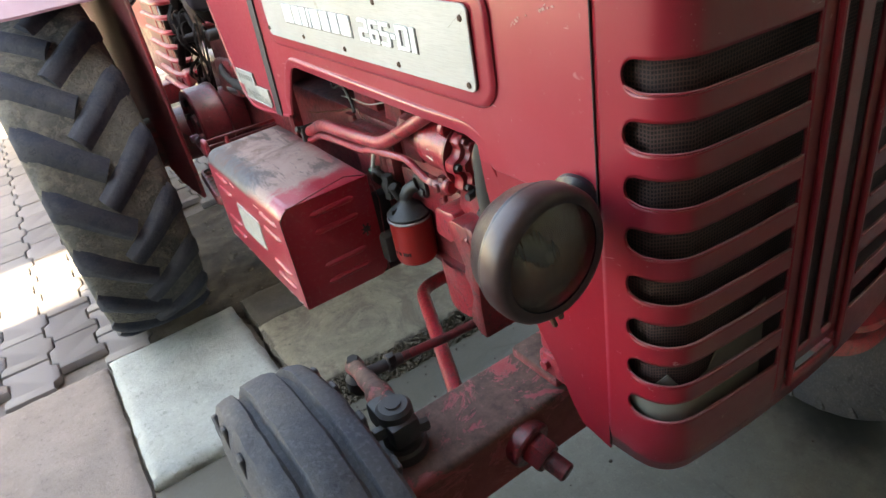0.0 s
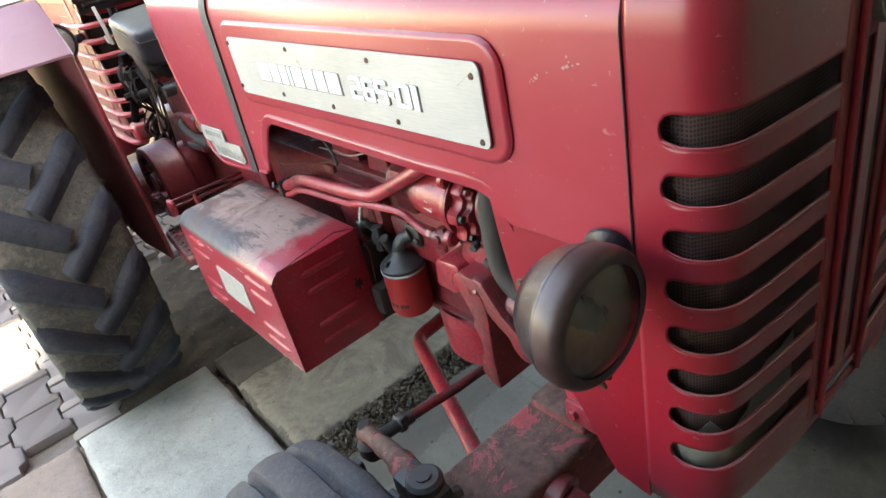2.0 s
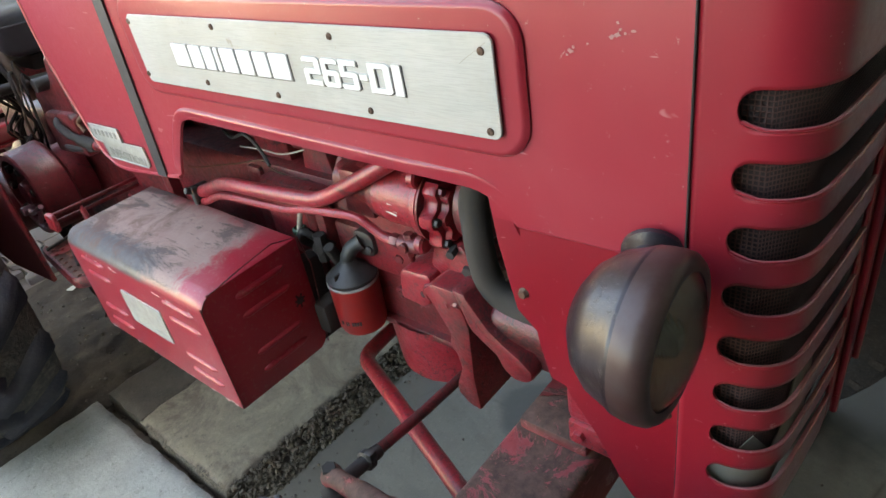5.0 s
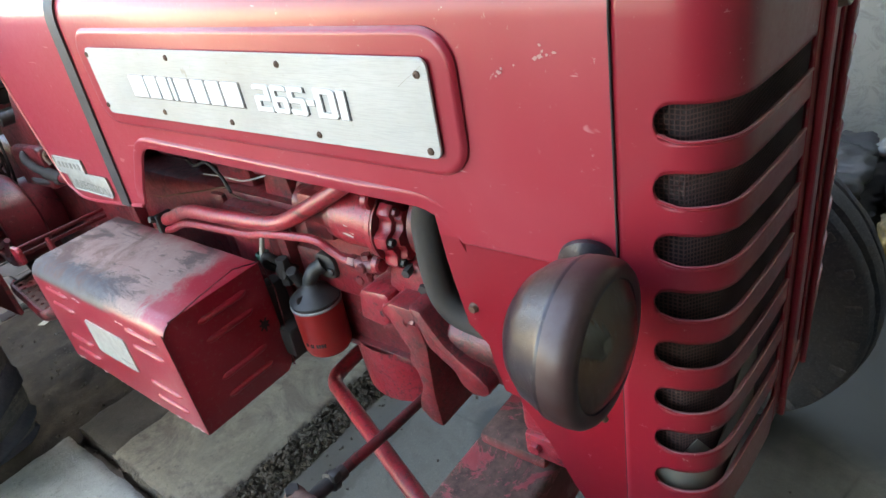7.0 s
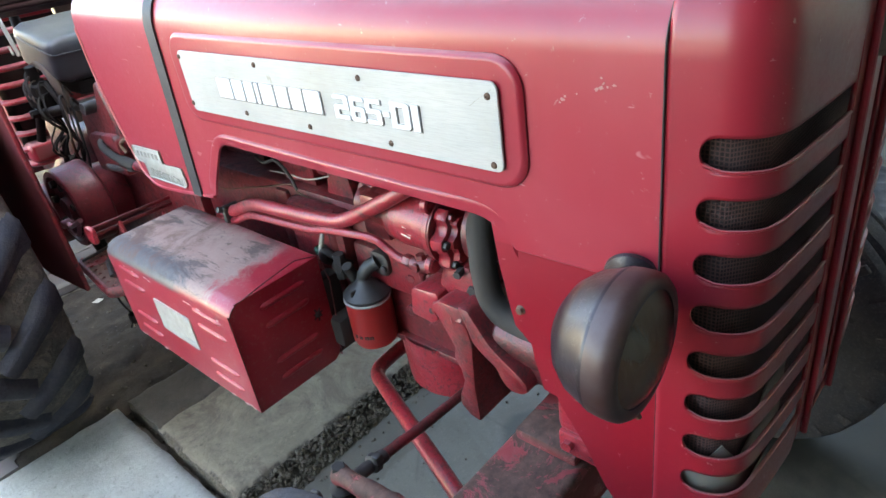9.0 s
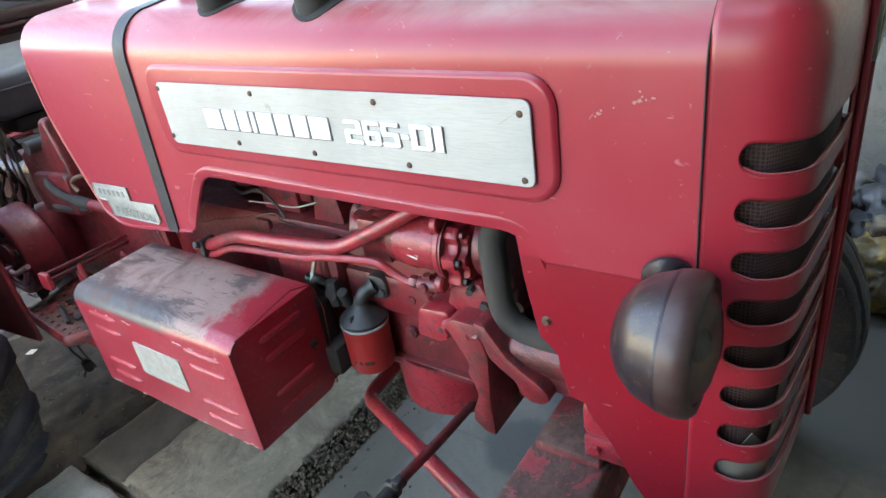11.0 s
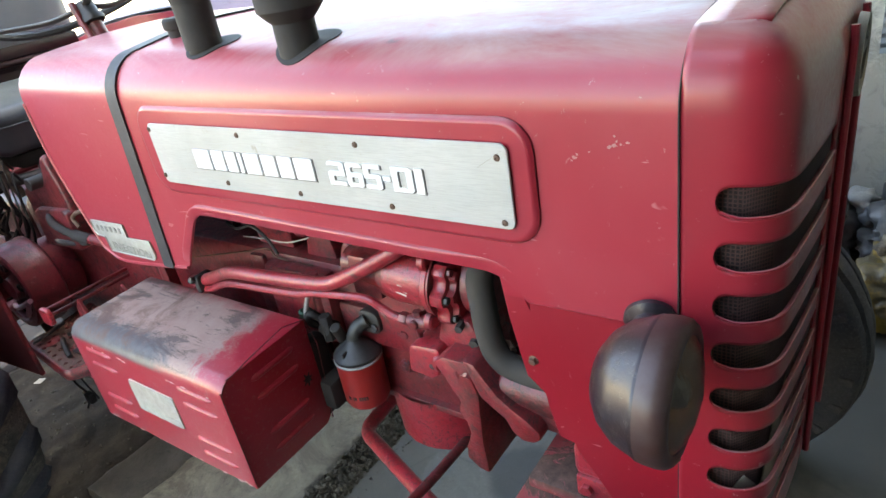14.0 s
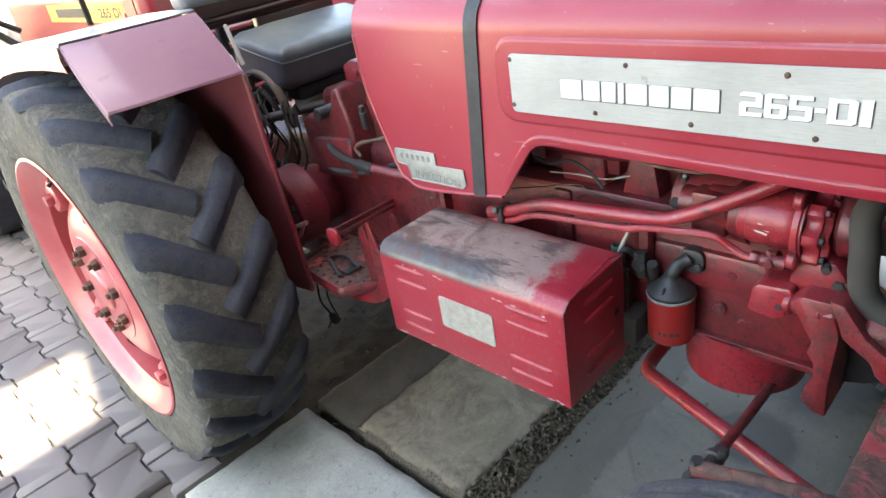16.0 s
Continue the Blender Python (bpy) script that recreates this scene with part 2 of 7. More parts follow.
def concrete(name, c1, c2, scale=6, rough=0.85, bump=0.5, pits=True, crack=False, pit=0.65, broken=False):
    n = Nodes(name)
    col = n.mix(n.ramp(n.noise(scale, 6, 0.7, 0.5), (0.3, 0.0), (0.7, 1.0)), c1, c2)
    f = n.noise(220, 4, 0.75)
    col = n.mix(n.ramp(f, (0.3, 0.25), (0.7, 0.0)), col, tuple(v * 0.55 for v in c1))
    p = n.ramp(n.noise(48, 5, 0.8), (0.57, 0.0), (0.66, pit * 0.8))
    if pits:
        col = n.mix(p, col, tuple(v * 0.45 for v in c1))
        small = n.ramp(n.noise(130, 5, 0.8), (0.56, 0.0), (0.66, pit * 0.55))
        col = n.mix(small, col, tuple(v * 0.5 for v in c1))
        pale = n.ramp(n.noise(60, 5, 0.8, 0.3), (0.56, 0.0), (0.66, 0.25))
        col = n.mix(pale, col, tuple(min(0.8, v * 1.35) for v in c2))
    h = n.math("ADD", n.math("MULTIPLY", f, 0.5), n.noise(25, 5, 0.7))
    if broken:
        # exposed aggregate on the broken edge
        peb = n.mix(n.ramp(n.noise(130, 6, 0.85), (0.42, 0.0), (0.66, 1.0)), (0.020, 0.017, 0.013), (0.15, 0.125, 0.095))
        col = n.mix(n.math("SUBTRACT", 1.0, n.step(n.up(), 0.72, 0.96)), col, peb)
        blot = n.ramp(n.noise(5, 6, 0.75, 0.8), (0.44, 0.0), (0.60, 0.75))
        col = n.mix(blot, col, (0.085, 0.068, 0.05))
    if crack:
        d = n.ramp(n.voro(1.1, "DISTANCE_TO_EDGE"), (0.0, 1.0), (0.006, 0.0))
        d = n.math("MULTIPLY", d, n.ramp(n.noise(1.6), (0.5, 0.0), (0.6, 0.8)))
        col = n.mix(d, col, tuple(v * 0.3 for v in c1))
        oil = n.ramp(n.noise(2.3, 3, 0.5, 0.4), (0.60, 0.0), (0.68, 0.75))
        col = n.mix(oil, col, (0.035, 0.037, 0.036))
        # darker brown band with a ragged border along the slab
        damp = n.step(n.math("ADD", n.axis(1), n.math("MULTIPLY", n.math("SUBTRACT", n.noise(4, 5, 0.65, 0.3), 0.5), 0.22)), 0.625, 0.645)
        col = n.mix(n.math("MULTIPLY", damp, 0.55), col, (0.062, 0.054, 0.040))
        dx, dy = n.math("MULTIPLY", n.math("SUBTRACT", n.axis(0), 0.24), 1.0), n.math("SUBTRACT", n.axis(1), 0.37)
        far = n.math("SQRT", n.math("ADD", n.math("MULTIPLY", dx, dx), n.math("MULTIPLY", dy, dy)))
        # shade deepening towards the east is put into the floor colour
        east_shade = n.step(n.math("ADD", n.axis(0), n.math("MULTIPLY", n.math("SUBTRACT", n.noise(2.2, 5, 0.65, 0.3), 0.5), 0.9)), 0.35, 0.60)
        col = n.mix(n.math("MULTIPLY", east_shade, 0.9), col, (0.030, 0.031, 0.028))
        drip = n.math("SUBTRACT", 1.0, n.step(n.math("ADD", far, n.math("MULTIPLY", n.math("SUBTRACT", n.noise(12, 4, 0.6), 0.5), 0.06)), 0.085, 0.125))
        col = n.mix(n.math("MULTIPLY", drip, 0.7), col, (0.030, 0.030, 0.028))
    n.bump(h, bump, 0.004)
    return n.done(col, rough, spec=0.35)


def paver_mat():
    n = Nodes("paver_concrete")
    col = n.mix(n.rnd(), (0.098, 0.090, 0.090), (0.153, 0.139, 0.137))
    col = n.mix(n.ramp(n.noise(5, 5, 0.7), (0.35, 0.0), (0.7, 0.5)), col, (0.142, 0.127, 0.127))
    f = n.noise(240, 4, 0.75)
    col = n.mix(n.ramp(f, (0.35, 0.35), (0.65, 0.0)), col, (0.16, 0.14, 0.13))
    n.bump(f, 0.35, 0.002)
    return n.done(col, 0.88, spec=0.25)


def metal(name, c1, c2, rough=0.45, m=0.8, scale=30):
    n = Nodes(name)
    a = n.noise(scale, 6, 0.7, 0.4)
    n.bump(n.noise(180, 3), 0.2, 0.001)
    return n.done(n.mix(n.ramp(a, (0.35, 0.0), (0.7, 1.0)), c1, c2), n.ramp(a, (0.3, rough), (0.8, min(1, rough + 0.3))), m)


def plain(name, c, rough=0.6, var=0.25, scale=25, m=0.0, coat=0.0, bump=0.15):
    n = Nodes(name)
    a = n.noise(scale, 5, 0.65)
    n.bump(n.noise(scale * 6, 3), bump, 0.001)
    return n.done(n.mix(n.ramp(a, (0.3, 0.0), (0.75, 1.0)), c, tuple(v * (1 - var) + 0.12 * var for v in c)), rough, m, coat)


def wall_mat():
    n = Nodes("old_cream_plaster")
    col = n.mix(n.ramp(n.noise(1.6, 5, 0.65, 0.5), (0.3, 0.0), (0.75, 1.0)), (0.68, 0.65, 0.51), (0.80, 0.77, 0.62))
    low = n.math("SUBTRACT", n.axis(2), n.math("MULTIPLY", n.noise(3.5, 6, 0.7), 1.3))
    damp = n.math("MULTIPLY", n.ramp(n.noise(13, 7, 0.8, 0.8), (0.49, 0.0), (0.62, 0.6)), n.ramp(n.noise(2.1, 3), (0.30, 0.0), (0.46, 1.0)))
    col = n.mix(damp, col, (0.15, 0.145, 0.13))
    col = n.mix(n.ramp(low, (0.0, 0.7), (0.25, 0.0)), col, (0.30, 0.28, 0.24))
    n.bump(n.math("ADD", n.noise(35, 5), damp), 0.4, 0.004)
    return n.done(col, 0.9, spec=0.2)


def leather(name, lo, hi):
    n = Nodes(name)
    a = n.ramp(n.noise(6, 5, 0.6, 0.5), (0.32, 0.1), (0.65, 0.9))
    d = n.math("MULTIPLY", n.step(n.up(), 0.2, 0.9), a)
    n.bump(n.math("ADD", n.noise(200, 3), n.noise(9, 3)), 0.2, 0.003)
    return n.done(n.mix(d, n.mix(n.ramp(n.noise(4, 4, 0.6), (0.35, 0.0), (0.7, 1.0)), lo, hi), (0.19, 0.185, 0.15)), 0.36)


def screen_mat():
    """Fine woven radiator screen."""
    n = Nodes("radiator_mesh")
    w = []
    for s in (n.math("ADD", n.math("ABSOLUTE", n.axis(0), 0.0), n.axis(1)), n.axis(2)):
        s = n.math("SINE", n.math("MULTIPLY", s, 1430.0))
        w.append(n.ramp(s, (0.25, 0.0), (0.85, 1.0)))
    g = n.math("MAXIMUM", w[0], w[1])
    n.bump(g, 0.6, 0.001)
    return n.done(n.mix(g, (0.018, 0.011, 0.011), (0.085, 0.042, 0.039)), 0.7)


def plate_mat():
    n = Nodes("brushed_aluminium_plate")
    a = n.noise(6, 5, 0.7, 0.5)
    line = n.noise(40, 3, 0.5, 0, (1, 1.0, 30))
    col = n.mix(n.ramp(a, (0.35, 0.0), (0.7, 1.0)), (0.345, 0.35, 0.328), (0.43, 0.435, 0.41))
    dirt = n.ramp(n.noise(24, 6, 0.75), (0.62, 0.0), (0.70, 0.7))
    col = n.mix(dirt, col, (0.24, 0.21, 0.15))
    streak = n.ramp(n.noise(9, 5, 0.7, 0.3, (1, 0.3, 1)), (0.5, 0.0), (0.75, 0.45))
    col = n.mix(streak, col, (0.48, 0.48, 0.465))
    col = n.mix(n.ramp(line, (0.45, 0.0), (0.7, 0.35)), col, (0.25, 0.25, 0.23))
    n.bump(line, 0.3, 0.001)
    return n.done(col, n.ramp(a, (0.3, 0.42), (0.7, 0.56)), 0.15, 0.0, 0.3)


def bag_mat():
    n = Nodes("yellow_woven_sack")
    col = n.mix(n.ramp(n.noise(9, 5, 0.7), (0.42, 0.0), (0.55, 1.0)), (0.17, 0.11, 0.012), (0.06, 0.045, 0.02))
    n.bump(n.noise(60, 4), 0.4, 0.004)
    return n.done(col, 0.55)


def faded(name, a, b):
    """Thin sun-bleached paint with rubbed streaks."""
    n = Nodes(name)
    col = n.mix(n.ramp(n.noise(4, 5, 0.6, 0.7), (0.35, 0.0), (0.7, 1.0)), a, b)
    s = n.ramp(n.noise(30, 6, 0.75, 0.8, (0.4, 1, 1)), (0.60, 0.0), (0.72, 0.45))
    col = n.mix(s, col, tuple(v * 0.55 for v in a))
    n.bump(n.noise(90, 3), 0.12, 0.001)
    return n.done(col, n.ramp(s, (0.0, 0.34), (1.0, 0.6)), 0.0, 0.4)


def lamp_mat():
    """Dark lamp paint, rubbed glossy, freckled and scratched, rusty in patches."""
    n = Nodes("worn_dark_lamp_paint")
    col = n.mix(n.ramp(n.noise(6, 5, 0.65, 0.6), (0.42, 0.0), (0.60, 1.0)), (0.012, 0.014, 0.024), (0.026, 0.014, 0.014))
    sp = n.ramp(n.noise(85, 6, 0.8), (0.57, 0.0), (0.63, 0.55))
    col = n.mix(sp, col, (0.085, 0.070, 0.064))
    bare = n.ramp(n.noise(24, 7, 0.8, 0.6), (0.66, 0.0), (0.72, 0.5))
    col = n.mix(bare, col, (0.060, 0.030, 0.020))
    scr = n.ramp(n.noise(40, 5, 0.7, 0.4, (1, 1, 0.12)), (0.66, 0.0), (0.69, 0.6))
    col = n.mix(scr, col, (0.12, 0.11, 0.11))
    n.bump(n.math("ADD", sp, n.math("ADD", scr, n.math("ADD", n.noise(25, 3), n.math("MULTIPLY", n.noise(190, 3, 0.6), 1.2)))), 0.30, 0.001)
    return n.done(col, n.ramp(n.noise(14, 5, 0.7), (0.35, 0.28), (0.7, 0.46)), 0.15, 0.20)


def glass_mat():
    m = Nodes("headlamp_glass")
    m.bsdf.inputs["Transmission Weight"].default_value = 1.0
    m.bump(m.noise(40, 2, 0.5, 0, (8, 1, 1)), 0.25, 0.003)
    return m.done(m.mix(m.ramp(m.noise(22, 6, 0.75, 0.5), (0.35, 0.0), (0.7, 1.0)), (0.84, 0.83, 0.80), (0.95, 0.94, 0.92)), m.ramp(m.noise(60, 5, 0.7), (0.35, 0.06), (0.7, 0.22)))


M = dict(
    sheet=red_sheet(), cast=red_cast(grime=1.0, base=(0.23, 0.008, 0.016), fade=(0.28, 0.03, 0.04)), clean_cast=red_cast("red_engine_paint", 0.45, (0.30, 0.011, 0.022), (0.36, 0.05, 0.062)), grimy=red_cast("oily_red_casting", 0.95, (0.20, 0.008, 0.014), (0.25, 0.03, 0.036)),
    axle=chipped(), box=box_paint(), lug=rubber("tyre_lug_rubber", 0.45, (0.019, 0.024, 0.038), 0.15), carcass=carcass(), front_tyre=rubber("front_tyre_rubber", 0.6, (0.040, 0.043, 0.053)),
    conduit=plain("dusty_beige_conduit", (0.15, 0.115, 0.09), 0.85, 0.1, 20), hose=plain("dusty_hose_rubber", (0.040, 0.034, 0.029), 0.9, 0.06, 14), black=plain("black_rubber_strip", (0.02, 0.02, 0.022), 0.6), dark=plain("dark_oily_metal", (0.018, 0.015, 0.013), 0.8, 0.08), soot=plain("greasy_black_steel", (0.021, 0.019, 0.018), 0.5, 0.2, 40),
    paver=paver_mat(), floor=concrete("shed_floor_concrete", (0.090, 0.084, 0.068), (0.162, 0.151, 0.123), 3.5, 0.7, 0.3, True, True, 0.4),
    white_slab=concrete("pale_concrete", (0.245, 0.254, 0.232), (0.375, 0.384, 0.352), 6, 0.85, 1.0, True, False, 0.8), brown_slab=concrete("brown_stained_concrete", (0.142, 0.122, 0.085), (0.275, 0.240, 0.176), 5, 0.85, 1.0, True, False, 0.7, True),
    oily_slab=concrete("oil_soaked_concrete", (0.040, 0.034, 0.027), (0.105, 0.088, 0.068), 5, 0.8, 0.8, True, False, 0.6), pink_stone=concrete("pink_sandstone", (0.170, 0.136, 0.117), (0.245, 0.198, 0.172), 5, 0.85, 0.7), crumb=plain("earth_crumbs", (0.075, 0.058, 0.042), 0.95, 0.3, 60), soil=concrete("oily_soil", (0.022, 0.017, 0.013), (0.070, 0.054, 0.039), 9, 0.95, 0.9),
    aggregate=concrete("broken_aggregate", (0.040, 0.034, 0.025), (0.150, 0.128, 0.095), 26, 0.9, 0.6),
    joint=concrete("joint_grit", (0.13, 0.112, 0.095), (0.20, 0.175, 0.15), 9, 0.95, 0.8), wall=wall_mat(), plate=plate_mat(),
    steel=metal("dull_steel", (0.28, 0.27, 0.26), (0.5, 0.49, 0.47)), rust=metal("rusty_steel", (0.07, 0.04, 0.03), (0.2, 0.12, 0.08), 0.6, 0.35),
    lamp=lamp_mat(), chrome=metal("tarnished_reflector", (0.20, 0.10, 0.065), (0.50, 0.38, 0.27), 0.30, 0.7, 22),
    glass=glass_mat(), screen=screen_mat(), vinyl=leather("black_vinyl", (0.030, 0.034, 0.043), (0.080, 0.085, 0.098)), sheen_vinyl=leather("dusty_blue_grey_vinyl", (0.19, 0.20, 0.23), (0.27, 0.28, 0.31)), white=plain("white_letter_paint", (0.66, 0.67, 0.65), 0.5, 0.08), bag=bag_mat(),
    yellow=plain("yellow_decal", (0.72, 0.42, 0.03), 0.4), filter=plain("orange_red_filter_paint", (0.30, 0.014, 0.013), 0.36, 0.1), grey=plain("grey_filter_head", (0.020, 0.020, 0.019), 0.5, 0.25, 30, 0.2),
    ink=plain("black_ink", (0.03, 0.015, 0.015), 0.6), mauve=faded("faded_mauve_paint", (0.265, 0.120, 0.160), (0.325, 0.175, 0.212)), dusty_sheet=faded("dust_grey_sheet", (0.13, 0.113, 0.109), (0.225, 0.20, 0.193)), rim=faded("faded_salmon_paint", (0.38, 0.050, 0.062), (0.45, 0.12, 0.122)), label=metal("dull_label_metal", (0.27, 0.265, 0.235), (0.42, 0.41, 0.365), 0.45, 0.3, 60), cement=concrete("dark_unpainted_cement", (0.085, 0.082, 0.074), (0.265, 0.255, 0.225), 4.5), emblem=metal("dull_emblem_metal", (0.16, 0.15, 0.12), (0.36, 0.34, 0.29), 0.4, 0.6), sheeting=metal("galvanised_sheet", (0.22, 0.24, 0.24), (0.36, 0.37, 0.36), 0.5, 0.5, 4), green=plain("green_tape", (0.012, 0.08, 0.04), 0.5),
    back_steel=faded("rusty_dark_frame", (0.014, 0.010, 0.010), (0.060, 0.018, 0.018)),
    grey_bar=metal("dull_grey_spoke", (0.10, 0.10, 0.10), (0.17, 0.165, 0.16), 0.5, 0.3),
    drum=red_cast("dusty_drum_paint", 0.35, (0.17, 0.012, 0.022), (0.25, 0.055, 0.066)),
    worn_letter=metal("worn_raised_letter", (0.17, 0.165, 0.15), (0.28, 0.27, 0.24), 0.5, 0.3, 60),
    letter_edge=plain("dark_letter_edge", (0.09, 0.085, 0.08), 0.7, 0.15),
    lamp_ring=plain("worn_brown_rim", (0.046, 0.017, 0.015), 0.42, 0.25, 35, 0.1, 0.1, 0.08),
    emblem_dark=metal("tarnished_emblem", (0.035, 0.034, 0.028), (0.11, 0.105, 0.085), 0.5, 0.4),
    soft_chip=plain("rubbed_pink_primer", (0.42, 0.19, 0.18), 0.7),
    flaked=concrete("flaked_old_plaster", (0.19, 0.17, 0.125), (0.36, 0.33, 0.25), 12, 0.9, 1.0, True, False, 1.0),
    bare_foot=plain("dusty_bare_sheet", (0.225, 0.21, 0.175), 0.75, 0.25, 18),
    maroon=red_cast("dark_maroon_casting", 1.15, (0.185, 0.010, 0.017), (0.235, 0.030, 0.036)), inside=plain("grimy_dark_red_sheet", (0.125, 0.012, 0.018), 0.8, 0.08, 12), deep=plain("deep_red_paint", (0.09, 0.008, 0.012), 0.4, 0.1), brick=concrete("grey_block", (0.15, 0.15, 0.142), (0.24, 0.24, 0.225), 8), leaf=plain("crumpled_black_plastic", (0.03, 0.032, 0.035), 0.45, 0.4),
    chip=plain("pale_primer", (0.50, 0.30, 0.27), 0.7), yellowed=plain("dirty_white_plastic", (0.55, 0.53, 0.46), 0.5))


# ---------------------------------------------------------------- mesh helpers
def finish(bm, angle=35):
    bmesh.ops.recalc_face_normals(bm, faces=bm.faces)
    for f in bm.faces:
        f.smooth = True
    for e in bm.edges:
        if len(e.link_faces) == 2 and e.calc_face_angle(0) > radians(angle):
            e.smooth = False
    return bm


def mesh_of(name, bm, mat, angle=35):
    finish(bm, angle)
    me = bpy.data.meshes.new(name)
    bm.to_mesh(me)
    bm.free()
    me.materials.append(mat)
    return me


def part(name, bm, mat, parent=None, label="", angle=35):
    ob = new(name, mesh_of(name, bm, mat, angle))
    ob.parent = parent
    if label:
        ob["label"] = label
    return ob


def again(ob, m, parent=None):
    o = new(ob.name.split(".")[0], ob.data)
    o.parent = parent or ob.parent
    o.matrix_basis = m
    return o


def thing(name, label, category, at=(0, 0, 0), group=""):
    e = new(name)
    e.location = at
    e.empty_display_size = 0.1
    return tagged(e, label, category, group)


def box(lo, hi, bevel=0.004, seg=2, m=None):
    bm = bmesh.new()
    bmesh.ops.create_cube(bm, size=1)
    for v in bm.verts:
        v.co = Vector([l + (h - l) * (c + 0.5) for l, h, c in zip(lo, hi, v.co)])
    if bevel:
        bmesh.ops.bevel(bm, geom=bm.edges[:], offset=bevel, segments=seg, affect="EDGES", profile=0.5)
    if m:
        bm.transform(m)
    return bm


def join(*bms):
    out = bmesh.new()
    for b in bms:
        me = bpy.data.meshes.new("tmp")
        b.to_mesh(me)
        b.free()
        out.from_mesh(me)
        bpy.data.meshes.remove(me)
    return out


def thicken(bm, t):
    bm.normal_update()
    bmesh.ops.solidify(bm, geom=bm.faces[:], thickness=t)


def lathe(profile, seg=32, m=None, closed=False):
    """Turn (radius, height) points round local z."""
    bm = bmesh.new()
    rings = []
    for r, h in profile:
        if r < 1e-6:
            rings.append([bm.verts.new((0, 0, h))])
        else:
            rings.append([bm.verts.new((r * math.cos(2 * math.pi * k / seg), r * math.sin(2 * math.pi * k / seg), h)) for k in range(seg)])
    pairs = list(zip(rings, rings[1:])) + ([(rings[-1], rings[0])] if closed else [])
    for a, b in pairs:
        for k in range(seg):
            q = [a[k % len(a)], a[(k + 1) % len(a)], b[(k + 1) % len(b)], b[k % len(b)]]
            q = list(dict.fromkeys(q))
            if len(q) > 2:
                bm.faces.new(q)
    if m:
        bm.transform(m)
    return bm


def along(a, b):
    """Pose whose z runs from a to b, at a."""
    d = Vector(b) - Vector(a)
    return Matrix.Translation(a) @ d.to_track_quat("Z", "Y").to_matrix().to_4x4()


def rod(a, b, r, seg=16, bevel=0.0015):
    h = (Vector(b) - Vector(a)).length
    return lathe([(0, 0), (r - bevel, 0), (r, bevel), (r, h - bevel), (r - bevel, h), (0, h)], seg, along(a, b))


def hexa(a, b, r):
    h = (Vector(b) - Vector(a)).length
    return lathe([(0, 0), (r * 0.93, 0), (r, r * 0.1), (r, h - r * 0.15), (r * 0.88, h), (0, h)], 6, along(a, b))


def smooth_path(points, n=6):
    """Catmull-Rom through the points."""
    p = [Vector(q) for q in points]
    p = [2 * p[0] - p[1]] + p + [2 * p[-1] - p[-2]]
    out = []
    for i in range(1, len(p) - 2):
        for k in range(n):
            t = k / n
            a, b, c, d = p[i - 1], p[i], p[i + 1], p[i + 2]
            out.append(0.5 * ((2 * b) + (c - a) * t + (2 * a - 5 * b + 4 * c - d) * t * t + (3 * b - a - 3 * c + d) * t ** 3))
    return out + [p[-2]]


def tube(points, r, seg=12, smooth=6, flat=1.0, side=None):
    """Sweep a circle (or an ellipse, flat < 1 across side) along the points; r may be a list."""
    path = smooth_path(points, smooth) if smooth else [Vector(q) for q in points]
    rs = [r] * len(path) if isinstance(r, (int, float)) else [r[min(int(i / max(1, smooth)), len(r) - 1)] for i in range(len(path))]
    bm = bmesh.new()
    ref = Vector(side) if side else Vector((0.13, 0.21, 0.97))
    rings = []
    for i, c in enumerate(path):
        d = (path[min(i + 1, len(path) - 1)] - path[max(i - 1, 0)]).normalized()
        u = (ref - d * ref.dot(d)).normalized()
        v = d.cross(u)
        if not side:
            ref = u
        rings.append([bm.verts.new(c + u * math.cos(a) * rs[i] * flat + v * math.sin(a) * rs[i]) for a in [2 * math.pi * k / seg for k in range(seg)]])
    for a, b in zip(rings, rings[1:]):
        for k in range(seg):
            bm.faces.new((a[k], a[(k + 1) % seg], b[(k + 1) % seg], b[k]))
    bm.faces.new(rings[0]), bm.faces.new(rings[-1])
    return bm


def slab_poly(pts, x0, x1, bevel=0.004, seg=2):
    """Extrude a (y, z) outline from x0 to x1 with rounded edges."""
    bm = bmesh.new()
    a = [bm.verts.new((x0, y, z)) for y, z in pts]
    b = [bm.verts.new((x1, y, z)) for y, z in pts]
    bm.faces.new(a), bm.faces.new(b[::-1])
    for k in range(len(pts)):
        j = (k + 1) % len(pts)
        bm.faces.new((a[k], b[k], b[j], a[j]))
    bmesh.ops.recalc_face_normals(bm, faces=bm.faces)
    if bevel:
        bmesh.ops.bevel(bm, geom=[e for e in bm.edges if e.calc_face_angle(0) > 0.5], offset=bevel, segments=seg, affect="EDGES", profile=0.5)
    return bm


def rounded(y0, z0, y1, z1, r, n=6):
    """Corners of a rounded rectangle in (y, z)."""
    out = []
    for cy, cz, a0 in ((y1 - r, z1 - r, 0), (y0 + r, z1 - r, 90), (y0 + r, z0 + r, 180), (y1 - r, z0 + r, 270)):
        for k in range(n + 1):
            a = radians(a0 + 90 * k / n)
            out.append((cy + r * math.cos(a), cz + r * math.sin(a)))
    return out


def lerp_table(v, table):
    if v <= table[0][0]:
        return table[0][1]
    for (a, p), (b, q) in zip(table, table[1:]):
        if v <= b:
            return p + (q - p) * (v - a) / (b - a)
    return table[-1][1]


